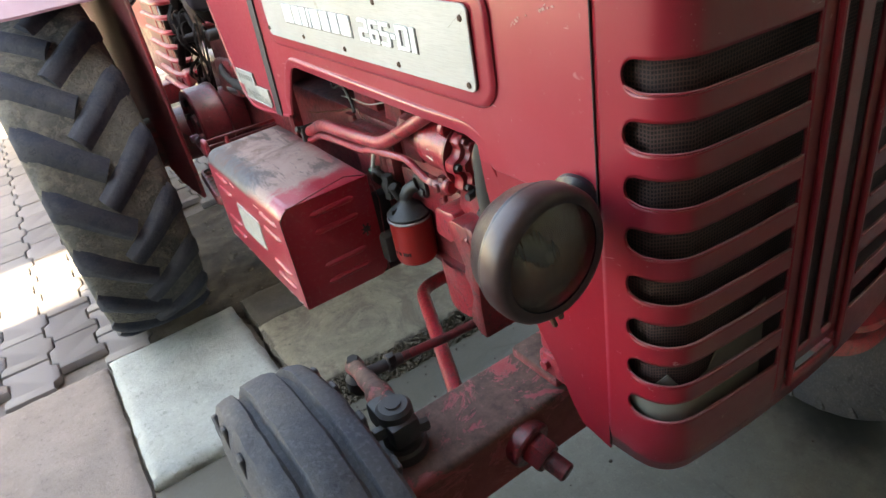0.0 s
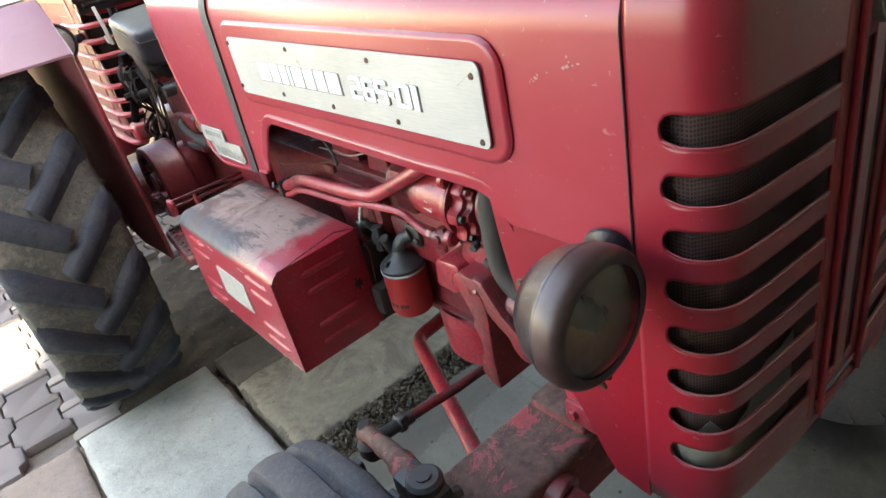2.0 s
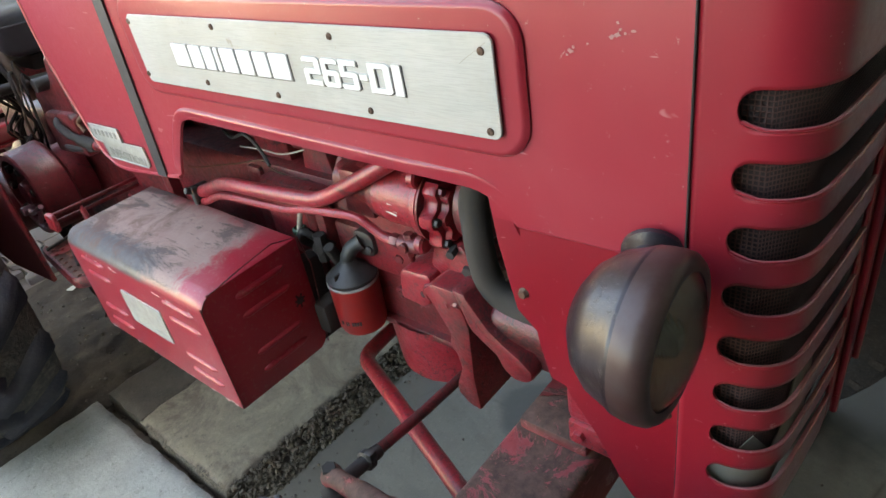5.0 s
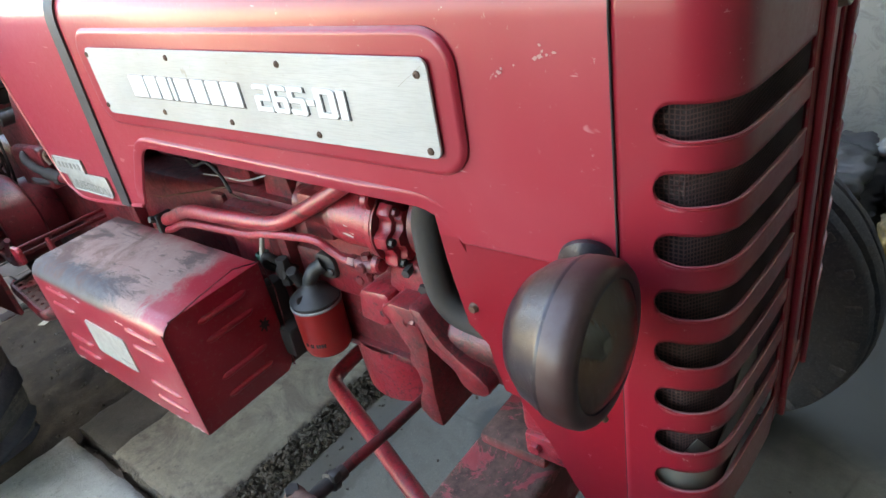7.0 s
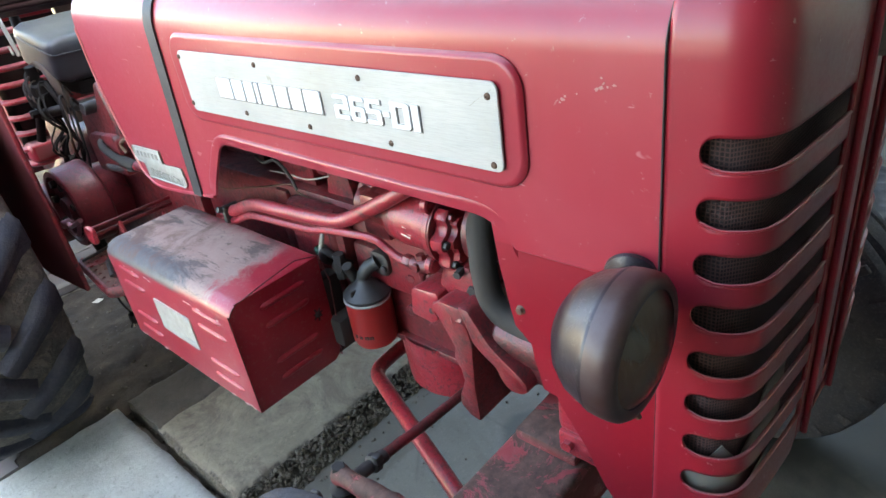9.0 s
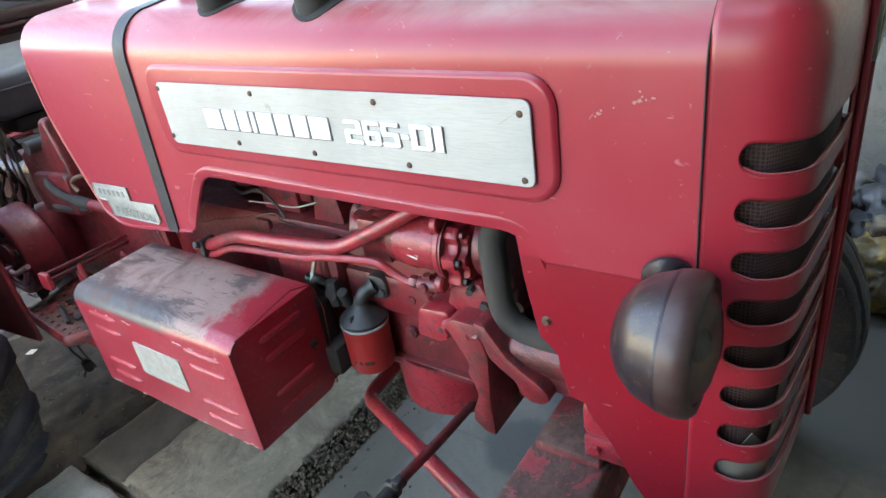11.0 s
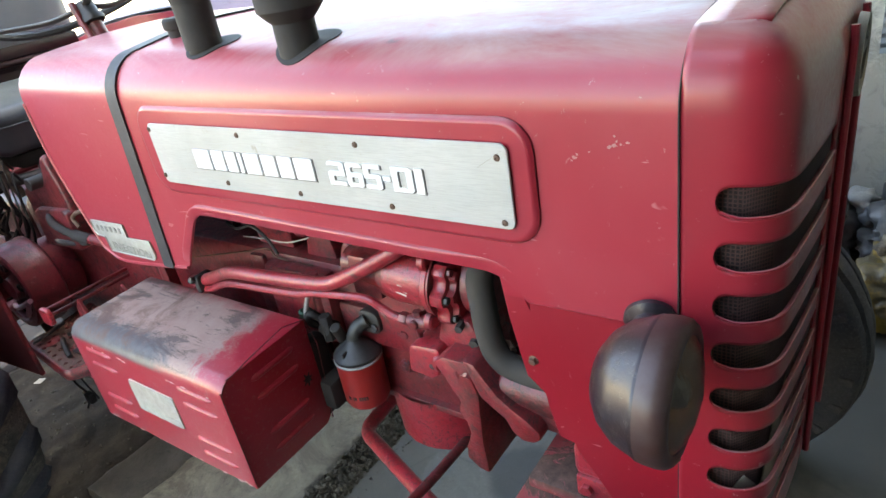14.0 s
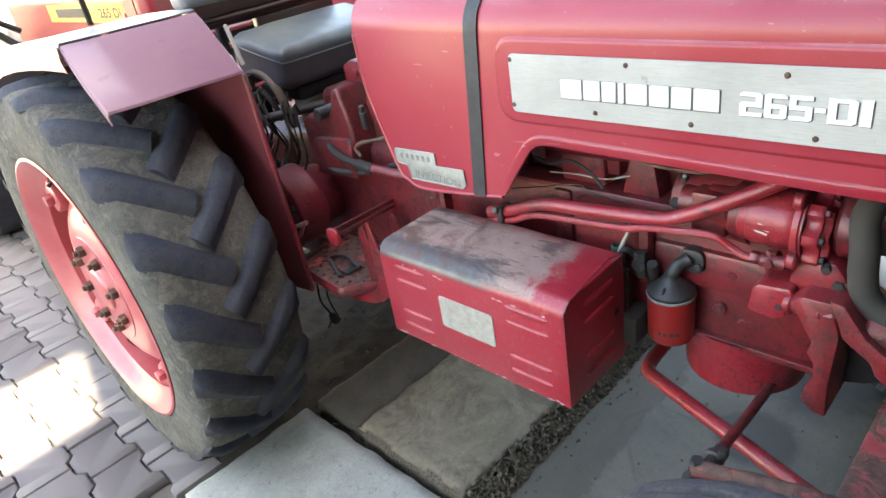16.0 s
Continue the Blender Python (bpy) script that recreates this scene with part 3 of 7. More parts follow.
def text(name, body, size, m, mat, parent, extrude=0.0015, bold=0.0, width=0.1, fat=0.0):
    c = bpy.data.curves.new(name, "FONT")
    c.body, c.size, c.extrude, c.offset, c.bevel_depth, c.bevel_resolution = body, size, extrude, bold, fat, 1
    c.materials.append(mat)
    o = new(name, c)
    bpy.context.view_layer.update()
    o.parent = parent
    o.matrix_basis = m @ Matrix.Diagonal((width / o.dimensions.x, 1, 1, 1))
    return o

# ---------------------------------------------------------------- setting
def sheet(name, x0, y0, x1, y1, z, mat, label, step=0.0, rough=0.0, kind="structure", thick=0.0):
    """Ground sheet, uneven where rough is given."""
    bm = bmesh.new()
    nx, ny = (max(1, int((x1 - x0) / step)), max(1, int((y1 - y0) / step))) if step else (1, 1)
    g = [[bm.verts.new((x0 + (x1 - x0) * i / nx, y0 + (y1 - y0) * j / ny, 0)) for j in range(ny + 1)] for i in range(nx + 1)]
    for row in g:
        for v in row:
            p = v.co
            v.co.z = z + rough * (noise.noise(p * 6) + 0.5 * noise.noise(p * 19) + 0.25 * noise.noise(p * 47))
    for i in range(nx):
        for j in range(ny):
            bm.faces.new((g[i][j], g[i + 1][j], g[i + 1][j + 1], g[i][j + 1]))
    ob = part(name, bm, mat, None, label, 60)
    return tagged(ob, label, "ground", kind=kind)


sheet("ground", -400, -400, 400, 400, -0.035, M["joint"], "dusty gritty earth under the paving")
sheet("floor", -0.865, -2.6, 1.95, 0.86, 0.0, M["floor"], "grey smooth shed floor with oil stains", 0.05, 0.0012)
sheet("soil_north", -0.50, 2.035, 1.95, 2.52, -0.004, M["soil"], "dark oily soil strip beyond the tractor", 0.018, 0.014)
sheet("soil", -0.74, 1.50, 1.95, 2.035, -0.004, M["soil"], "dark oily soil strip under the tractor", 0.018, 0.014)


def rough_slab(name, x0, y0, x1, y1, z, mat, label, front=0.004, lean=0.0):
    """A worn cast slab with a crumbled front edge."""
    bm = bmesh.new()
    n = 0.014
    nx, ny, nz = int((x1 - x0) / n), int((y1 - y0) / n), 6
    def push(p):
        q = Vector(p)
        k = noise.noise(q * 14) + 0.6 * noise.noise(q * 41) + 0.4 * noise.noise(q * 97)
        return k
    g = {}
    for i in range(nx + 1):
        for j in range(ny + 1):
            x, y = x0 + (x1 - x0) * i / nx, y0 + (y1 - y0) * j / ny
            edge = min(i, nx - i, j, ny - j)
            zz = z + 0.0015 * push((x, y, 0)) - (0.010 if edge == 0 else 0.002 if edge == 1 else 0)
            g[i, j] = bm.verts.new((x + (0.004 * push((x, y, 3)) if edge == 0 else 0), y + (0.006 * push((x, y, 7)) if edge == 0 else 0), zz))
    for i in range(nx):
        for j in range(ny):
            bm.faces.new((g[i, j], g[i + 1, j], g[i + 1, j + 1], g[i, j + 1]))
    ring = [(i, 0) for i in range(nx)] + [(nx, j) for j in range(ny)] + [(i, ny) for i in range(nx, 0, -1)] + [(0, j) for j in range(ny, 0, -1)]
    last = [g[k] for k in ring]
    for s in range(1, nz + 1):
        cur = []
        for v0, k in zip(last, ring):
            c = g[k].co
            out = Vector((-1 if k[0] == 0 else 1 if k[0] == nx else 0, -1 if k[1] == 0 else 1 if k[1] == ny else 0, 0))
            zz = z - 0.01 - (z + 0.03) * s / nz
            cur.append(bm.verts.new((c.x + out.x * front * push((c.x, c.y, zz * 3)), c.y + out.y * (front * (1.2 + 1.6 * push((c.x * 2, c.y, zz * 3))) + lean * s / nz), zz)))
        for k in range(len(ring)):
            j = (k + 1) % len(ring)
            bm.faces.new((last[k], last[j], cur[j], cur[k]))
        last = cur
    return tagged(part(name, bm, mat, None, label, 50), label, "slab", kind="structure")


rough_slab("pavement_1", -0.860, 0.872, -0.427, 1.525, 0.036, M["white_slab"], "pale grey pitted concrete slab beside the tractor")
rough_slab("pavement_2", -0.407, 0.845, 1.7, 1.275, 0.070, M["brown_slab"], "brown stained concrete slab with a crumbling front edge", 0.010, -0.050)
rough_slab("pavement_dark", -0.400, 1.290, 1.7, 1.490, 0.062, M["oily_slab"], "dark oil-soaked concrete slab under the tractor", 0.006)
brown = bpy.data.objects["pavement_2"]
pe_ = random.Random(31)
peb = bmesh.new()
for k in range(2300):
    x = pe_.uniform(-0.40, 0.75)
    f = pe_.random()
    r = pe_.choice((0.0028, 0.0036, 0.0044, 0.0052, 0.0068))
    y = 0.838 - 0.050 * f + pe_.gauss(0, 0.003) + 0.006 * noise.noise(Vector((x * 9, 0, 0)))
    g = bmesh.ops.create_icosphere(peb, subdivisions=1, radius=r, matrix=pose(x, y, 0.064 * (1 - f) + 0.001, pe_.uniform(0, 90), pe_.uniform(0, 90), pe_.uniform(0, 360)))
    for v in g["verts"]:
        v.co += Vector((pe_.uniform(-1, 1), pe_.uniform(-1, 1), pe_.uniform(-1, 1))) * r * 0.3
eb = part("broken_edge", peb, M["aggregate"], brown, "dark crumbling aggregate along the broken edge", 60)
eb["kind"] = "stuff"
for k, (a, b, c, d) in enumerate(((-1.62, 0.66, -0.875, 1.56), (-1.62, -0.22, -0.875, 0.645), (-2.42, 0.60, -1.635, 1.56), (-2.42, -0.22, -1.635, 0.585), (-1.62, -1.1, -0.875, -0.235))):
    rough_slab("pavement_%d" % (k + 3), a, b, c, d, 0.004, M["pink_stone"], "pinkish worn sandstone paving slab")


def wall(name, lo, hi, label, mat="wall"):
    return tagged(part(name, box(lo, hi, 0.006), M[mat], None, label), label, "wall", kind="structure")


wall("wall_east", (1.95, -2.75, -0.05), (2.15, 0.40, 3.3), "stained cream plaster wall with damp patches")
# the wall goes on low and broken off, open above
low_wall = slab_poly([(0.402, -0.05), (2.4, -0.05), (2.4, 0.80), (1.2, 0.735), (0.70, 0.685), (0.50, 0.655), (0.402, 0.66)], 1.95, 2.15, 0.006)
tagged(part("wall_east_low", low_wall, M["wall"], None, "low plastered wall, open above"), "low stained plaster wall with a broken top", "wall", kind="structure")
# unseen walls added to block the sun, with an opening for its patch
PATCH = Vector((-1.08, 2.42, 0))
OPEN = PATCH + SUN_DIR * ((PATCH.y + 2.7) / -SUN_DIR.y)
ow, oh = 0.27, 0.42
# this added wall keeps western light off the grille front
wall("wall_west", (-2.6, -2.6, -0.05), (-2.4, -0.1, 2.76), "unseen dark cement wall added to shade the grille front", "cement")
wall("wall_south", (-9.0, -2.8, -0.05), (9.0, -2.6, OPEN.z - oh), "unseen dark cement wall added to block the sun", "cement")
wall("wall_south_upper", (-9.0, -2.8, OPEN.z + oh), (9.0, -2.6, 9.6), "unseen upper wall added to block the sun", "cement")
wall("wall_south_pier_1", (-9.0, -2.8, OPEN.z - oh), (OPEN.x - ow, -2.6, OPEN.z + oh), "unseen wall piece beside the added sun opening", "cement")
wall("wall_south_pier_2", (OPEN.x + ow, -2.8, OPEN.z - oh), (9.0, -2.6, OPEN.z + oh), "unseen wall piece beside the added sun opening", "cement")


# unseen roof sheets added to hold back skylight, gapped for the sun patch
def corrugated(name, x0, y0, x1, y1, z, label, wave=0.076, amp=0.009, parent=None, m=None):
    bm = bmesh.new()
    n = int((x1 - x0) / wave * 8)
    rows = []
    for y in (y0, y1):
        rows.append([bm.verts.new((x0 + (x1 - x0) * i / n, y, z + amp * math.sin(2 * math.pi * i / 8))) for i in range(n + 1)])
    for i in range(n):
        bm.faces.new((rows[0][i], rows[0][i + 1], rows[1][i + 1], rows[1][i]))
    thicken(bm, 0.0012)
    if m:
        bm.transform(m)
    return part(name, bm, M["sheeting"], parent, label, 70)


ceil_lab = "unseen corrugated metal roof added to hold back skylight"
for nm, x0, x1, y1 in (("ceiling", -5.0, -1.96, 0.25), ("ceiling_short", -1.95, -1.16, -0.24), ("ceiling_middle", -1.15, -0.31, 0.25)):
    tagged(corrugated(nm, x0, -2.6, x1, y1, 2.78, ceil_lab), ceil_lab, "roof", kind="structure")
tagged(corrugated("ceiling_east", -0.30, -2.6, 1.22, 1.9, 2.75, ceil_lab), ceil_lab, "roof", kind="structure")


# wall fittings on the east wall
tagged(part("drain_pipe", tube([(1.935, -0.517, 0.60), (1.938, -0.512, 0.50), (1.935, -0.497, 0.30), (1.938, -0.486, 0.07)], 0.006, 8, 4), M["dark"], None), "thin dark pipe fixed to the cream wall", "pipe")
cs = corrugated("awning_sheet", -0.32, -0.155, 0.32, 0.155, 0, "", 0.036, 0.005, None, Matrix.Translation((1.90, -0.375, 1.012)) @ Euler((0, radians(84), 0)).to_matrix().to_4x4())
tagged(cs, "grey corrugated metal sheet hung on the wall", "metal sheet")
bm = bmesh.new()
vs = [bm.verts.new(p) for p in ((1.930, -0.462, 0.612), (1.928, -0.548, 0.622), (1.932, -0.53, 0.56), (1.936, -0.508, 0.50), (1.940, -0.495, 0.41), (1.936, -0.487, 0.53))]
bm.faces.new(vs)
thicken(bm, 0.004)
tagged(part("rag", bm, M["rust"], None), "rust-red torn rag hanging on the wall", "rag")


def lumpy(name, lo, hi, mat, label, category, seed=0, amt=0.25, n=5):
    """A slumped sack or lump."""
    bm = bmesh.new()
    bmesh.ops.create_icosphere(bm, subdivisions=n, radius=1)
    c, h = (Vector(lo) + Vector(hi)) / 2, (Vector(hi) - Vector(lo)) / 2
    for v in bm.verts:
        d = v.co.copy()
        q = max(abs(d.x), abs(d.y), abs(d.z))
        s = d.lerp(d / q, 0.55)
        k = 1 + amt * (noise.noise(d * 1.7 + Vector((seed, 0, 0))) + 0.5 * abs(noise.noise(d * 4.1 + Vector((seed, 3, 0)))) - 0.35 * abs(noise.noise(d * 9 + Vector((0, seed, 0)))) - 0.28 * abs(noise.noise(Vector((d.x * 6, d.y * 6, d.z * 15)) + Vector((seed, seed, 0)))))
        p = Vector((s.x * h.x * k, s.y * h.y * k, s.z * h.z * (k if s.z > 0 else 1)))
        v.co = c + p
        v.co.z = max(v.co.z, lo[2])
    return tagged(part(name, bm, mat, None, "", 80), label, category)


lumpy("sack", (1.18, -0.50, 0.0), (1.46, -0.28, 0.225), M["bag"], "crumpled yellow woven sack on the floor by the wall", "sack", 2, 0.3)
lumpy("sack", (1.40, -0.22, 0.0), (1.86, 0.20, 0.27), M["leaf"], "dark plastic sack slumped against the wall", "sack", 8, 0.35)
lumpy("plastic_sack", (1.42, -0.62, 0.0), (1.92, -0.26, 0.25), M["leaf"], "crumpled dark dusty plastic against the wall", "sack", 5, 0.5)
lumpy("cement_mound", (1.74, 0.28, 0.0), (1.97, 1.30, 0.47), M["flaked"], "flaking heap of old cement and plaster against the wall", "mound", 11, 0.5)
rs = random.Random(9)
for k in range(16):
    x, y, q = rs.uniform(1.36, 1.9), rs.uniform(-0.62, 0.25), rs.uniform(0.03, 0.075)
    z = 0.0 if k % 2 else 0.18
    tagged(lumpy("stone", (x - q, y - q, z), (x + q, y + q * 0.8, z + q * 1.1), M[("soil", "brick", "brown_slab")[k % 3]], "rough dusty stone among the scraps by the wall", "stone", 20 + k, 0.5, 3), "rough dusty stone among the scraps by the wall", "stone", "stones by the wall")
for k, (c, s, r) in enumerate((((1.16, -0.66, 0.05), (0.34, 0.20, 0.10), 8), ((1.20, -0.67, 0.135), (0.30, 0.19, 0.07), 14), ((1.30, -0.68, 0.215), (0.22, 0.16, 0.09), 25), ((1.48, -0.70, 0.10), (0.26, 0.18, 0.20), -10), ((1.46, -0.69, 0.25), (0.22, 0.15, 0.10), 6))):
    b = part("concrete_block", box([-v / 2 for v in s], [v / 2 for v in s], 0.008), M["brick"])
    b.matrix_basis = pose(*c, 0, 0, r)
    tagged(b, "grey concrete block in a dusty stack", "block", "stacked blocks")

# ---------------------------------------------------------------- the tractor
tractor = thing("tractor", "faded red farm tractor parked on concrete slabs", "tractor")


def side_x(y, z):
    """Half width of the bonnet."""
    w = 0.275 - 0.0052 * max(0.0, (0.2 - y) / 0.385) ** 2
    if y < -0.008 and z < 0.955:
        w -= 0.0035 * min(1, (0.955 - z) / 0.0025)
    return w


SHO, TOPZ, SR = 1.188, 1.258, 0.070
BOTTOM = [(-0.185, 0.590), (-0.135, 0.600), (-0.118, 0.625), (-0.092, 0.680), (-0.056, 0.735), (-0.036, 0.797), (-0.018, 0.910), (-0.006, 0.957), (0.008, 0.978), (0.032, 0.990),
          (0.606, 0.998), (0.622, 0.993), (0.630, 0.982), (0.704, 0.876), (0.735, 0.872), (0.93, 0.850), (0.965, 0.858), (1.003, 0.890), (1.035, 0.965), (1.060, 1.060), (1.068, 1.175)]


def section(y, zb):
    """Half section of the bonnet at y, from the lower edge up to the middle of the top."""
    out = []
    for k in range(7):
        z = zb + (SHO - zb) * k / 6
        if y < -0.008 and zb < 0.95:
            z = (zb, zb + (0.9525 - zb) * 0.4, zb + (0.9525 - zb) * 0.8, 0.9525, 0.9555, 0.9590, SHO)[k]
        elif zb < 1.04:
            z = (zb, zb + 0.0008, zb + 0.0016, zb + 0.0024, zb + 0.0054, zb + 0.0089, SHO)[k]
        out.append((-side_x(y, z), z))
    w = side_x(y, SHO)
    for k in range(1, 9):
        a = radians(90 * k / 8)
        out.append((-w + SR * (1 - math.cos(a)), SHO + SR * math.sin(a)))
    x1 = out[-1][0]
    for k in range(1, 7):
        x = x1 * (1 - k / 6)
        out.append((x, TOPZ + 0.010 * (1 - (x / x1) ** 2)))
    return out


def bonnet(y0, y1):
    ys = sorted({round(y0 + (y1 - y0) * k / 60, 4) for k in range(61)} | {y for y, _ in BOTTOM if y0 <= y <= y1} | {y + d for y, _ in BOTTOM for d in (-0.004, 0.004) if y0 <= y + d <= y1})
    bm = bmesh.new()
    cols = []
    for y in ys:
        s = section(y, lerp_table(y, BOTTOM))
        full = s + [(-x, z) for x, z in s[-2::-1]]
        cols.append([bm.verts.new((x, y, z)) for x, z in full])
    for a, b in zip(cols, cols[1:]):
        for k in range(len(a) - 1):
            bm.faces.new((a[k], a[k + 1], b[k + 1], b[k]))
    thicken(bm, 0.003)
    return bm


hood = part("bonnet", bonnet(-0.1840, 1.068), M["sheet"], tractor, "faded red sheet-metal bonnet, dusty on top", 40)


def lip_path(sgn, ya, yb):
    """The opening's edge at even steps, for its rolled bead."""
    pts = [Vector((sgn * (side_x(y, z) + 0.002), y, z + 0.007)) for y, z in BOTTOM if ya <= y <= yb]
    out = [pts[0]]
    for a, b in zip(pts, pts[1:]):
        n = max(1, int((b - a).length / 0.012))
        out += [a.lerp(b, (k + 1) / n) for k in range(n)]
    for _ in range(3):
        out = [out[0]] + [(a + b * 2 + c) / 4 for a, b, c in zip(out, out[1:], out[2:])] + [out[-1]]
    return out


def rolled_lip(sgn):
    """Raised fold along the opening: a sharp outer crease, then a face turned in to the edge."""
    path = lip_path(sgn, -0.007, 0.706)
    bm = bmesh.new()
    rows = []
    for i, c in enumerate(path):
        d = (path[min(i + 1, len(path) - 1)] - path[max(i - 1, 0)]).normalized()
        n = Vector((0, -d.z, d.y))
        f = min(1.0, i / 12, (len(path) - 1 - i) / 3)
        rows.append([bm.verts.new((c.x + sgn * (q - 0.003 * (1 - f)), c.y + n.y * u, c.z + n.z * u)) for u, q in ((0.0125, -0.004), (0.0115, 0.0018 * f), (0.0098, 0.0034 * f), (0.0070, 0.0036 * f), (-0.001, 0.0022 * f), (-0.0062, 0.0003 * f), (-0.0072, -0.004))])
    for a, b in zip(rows, rows[1:]):
        for k in range(6):
            bm.faces.new((a[k], a[k + 1], b[k + 1], b[k]))
    return bm


for sgn in (-1, 1):
    part("edge_bead", rolled_lip(sgn), M["sheet"], hood, "", 50)
    part("edge_bead", tube([(sgn * 0.274, y, z) for y, z in ((0.704, 0.876), (0.80, 0.864), (0.93, 0.852), (0.975, 0.864), (1.005, 0.895), (1.06, 1.06), (1.068, 1.18))], 0.004, 8, 4), M["sheet"], hood)
    fl = slab_poly([(0.030, 0.982), (0.024, 0.922), (0.014, 0.865), (0.008, 0.835), (-0.004, 0.824), (-0.016, 0.812), (-0.019, 0.791), (-0.030, 0.745), (-0.056, 0.740), (-0.048, 0.784), (-0.028, 0.88), (-0.011, 0.95), (0.002, 0.984)], sgn * 0.2665, sgn * 0.264, 0.0008, 1)
    flo = part("bonnet_flange", fl, M["sheet"], hood)
    part("flange_bolt", join(hexa((sgn * 0.266, -0.004, 0.863), (sgn * 0.272, -0.004, 0.863), 0.0055), rod((sgn * 0.265, -0.004, 0.863), (sgn * 0.268, -0.004, 0.863), 0.007)), M["rust"], hood)
ch_ = random.Random(5)
for y, z, r in ((-0.083, 1.143, 0.0026), (-0.086, 1.147, 0.0018), (-0.080, 1.140, 0.0016), (-0.099, 1.150, 0.0014), (-0.120, 1.156, 0.0024), (-0.1245, 1.158, 0.0028), (-0.127, 1.162, 0.0016), (-0.138, 1.161, 0.0019), (-0.125, 1.167, 0.0015), (-0.131, 1.159, 0.0014)):
    chip = bmesh.new()
    rim_ = [(y + r * ch_.uniform(0.5, 1.3) * math.cos(a), z + r * ch_.uniform(0.4, 1.0) * math.sin(a)) for a in [2 * math.pi * k / 9 for k in range(9)]]
    chip.faces.new([chip.verts.new((-side_x(y, z) - 0.0004, p, q)) for p, q in rim_])
    thicken(chip, 0.0003)
    part("paint_chip", chip, M["soft_chip"], hood)
# dark gap between bonnet and nose
gap = section(-0.1848, 0.60)
part("seam_gap", tube([(x * 1.0 - 0.0006, -0.1848, z + 0.0004) for x, z in gap] + [(-x + 0.0006, -0.1848, z + 0.0004) for x, z in gap[-2::-1]], 0.0011, 6, 0), M["dark"], hood)


# raised badge panel: stepped rounded rectangle on the bonnet side
def raised(y0, z0, y1, z1, r, x, h, inset):
    bm = bmesh.new()
    rings = []
    for d, q in ((0, -0.001), (0, 0.0006), (inset * 0.35, h * 0.55), (inset * 0.8, h * 0.95), (inset * 1.3, h)):
        rings.append([bm.verts.new((x - q, y, z)) for y, z in rounded(y0 + d, z0 + d, y1 - d, z1 - d, max(0.004, r - d * 0.6), 7)])
    for a, b in zip(rings, rings[1:]):
        for k in range(len(a)):
            bm.faces.new((a[k], a[(k + 1) % len(a)], b[(k + 1) % len(b)], b[k]))
    bm.faces.new(rings[-1])
    return bm


part("badge_panel", raised(-0.039, 1.035, 0.686, 1.184, 0.038, -0.275, 0.0050, 0.0058), M["sheet"], hood)
badge = part("badge_plate", slab_poly(rounded(-0.013, 1.057, 0.648, 1.158, 0.010), -0.2850, -0.2818, 0.0008, 1), M["plate"], tractor, "scuffed aluminium badge plate with raised white lettering")
scr = None
for y, z in ((0.0, 1.065), (0.0, 1.142), (0.644, 1.148), (0.644, 1.07), (0.201, 1.146), (0.426, 1.148), (0.324, 1.068), (0.161, 1.067), (0.481, 1.070)):
    if scr is None:
        scr = part("screw", lathe([(0, 0.0010), (0.0012, 0.0012), (0.0014, 0.0022), (0.0034, 0.0016), (0.0042, 0)], 12, None), M["rust"], badge)
        scr.matrix_basis = Matrix.Translation((-0.285, y, z)) @ Euler((0, radians(-90), 0)).to_matrix().to_4x4()
    else:
        again(scr, Matrix.Translation((-0.285, y, z)) @ Euler((0, radians(-90), 0)).to_matrix().to_4x4())
part("scratch", tube([(-0.2851, -0.006, 1.150), (-0.2852, 0.006, 1.142), (-0.2851, 0.016, 1.136), (-0.2852, 0.026, 1.129)], 0.0002, 6, 4), M["emblem"], badge)
# words on the plate: the maker's name is plain blocks, the numbers are lettered
NAME_SPANS = ((0.0, 0.152), (0.166, 0.280), (0.294, 0.388), (0.404, 0.440), (0.456, 0.586), (0.602, 0.718), (0.734, 0.846), (0.860, 1.0))
for a, b in NAME_SPANS:
    y, w = 0.5425 - 0.2585 * (a + b) / 2, 0.2585 * (b - a) / 2
    part("block_shadow", box((-0.0003, -w - 0.0016, -0.0172), (0.0003, w + 0.0004, 0.0160), 0.0002, 1), M["letter_edge"], badge).matrix_basis = Matrix.Translation((-0.2852, y, 1.1058))
    part("name_block", slab_poly(rounded(-w, -0.0156, w, 0.0156, 0.0022, 3), -0.0012, 0.0012, 0.0006, 1), M["white"], badge).matrix_basis = Matrix.Translation((-0.2862, y, 1.1060))
FACE = Matrix(((0, 0, -1, 0), (-1, 0, 0, 0), (0, 1, 0, 0), (0, 0, 0, 1)))


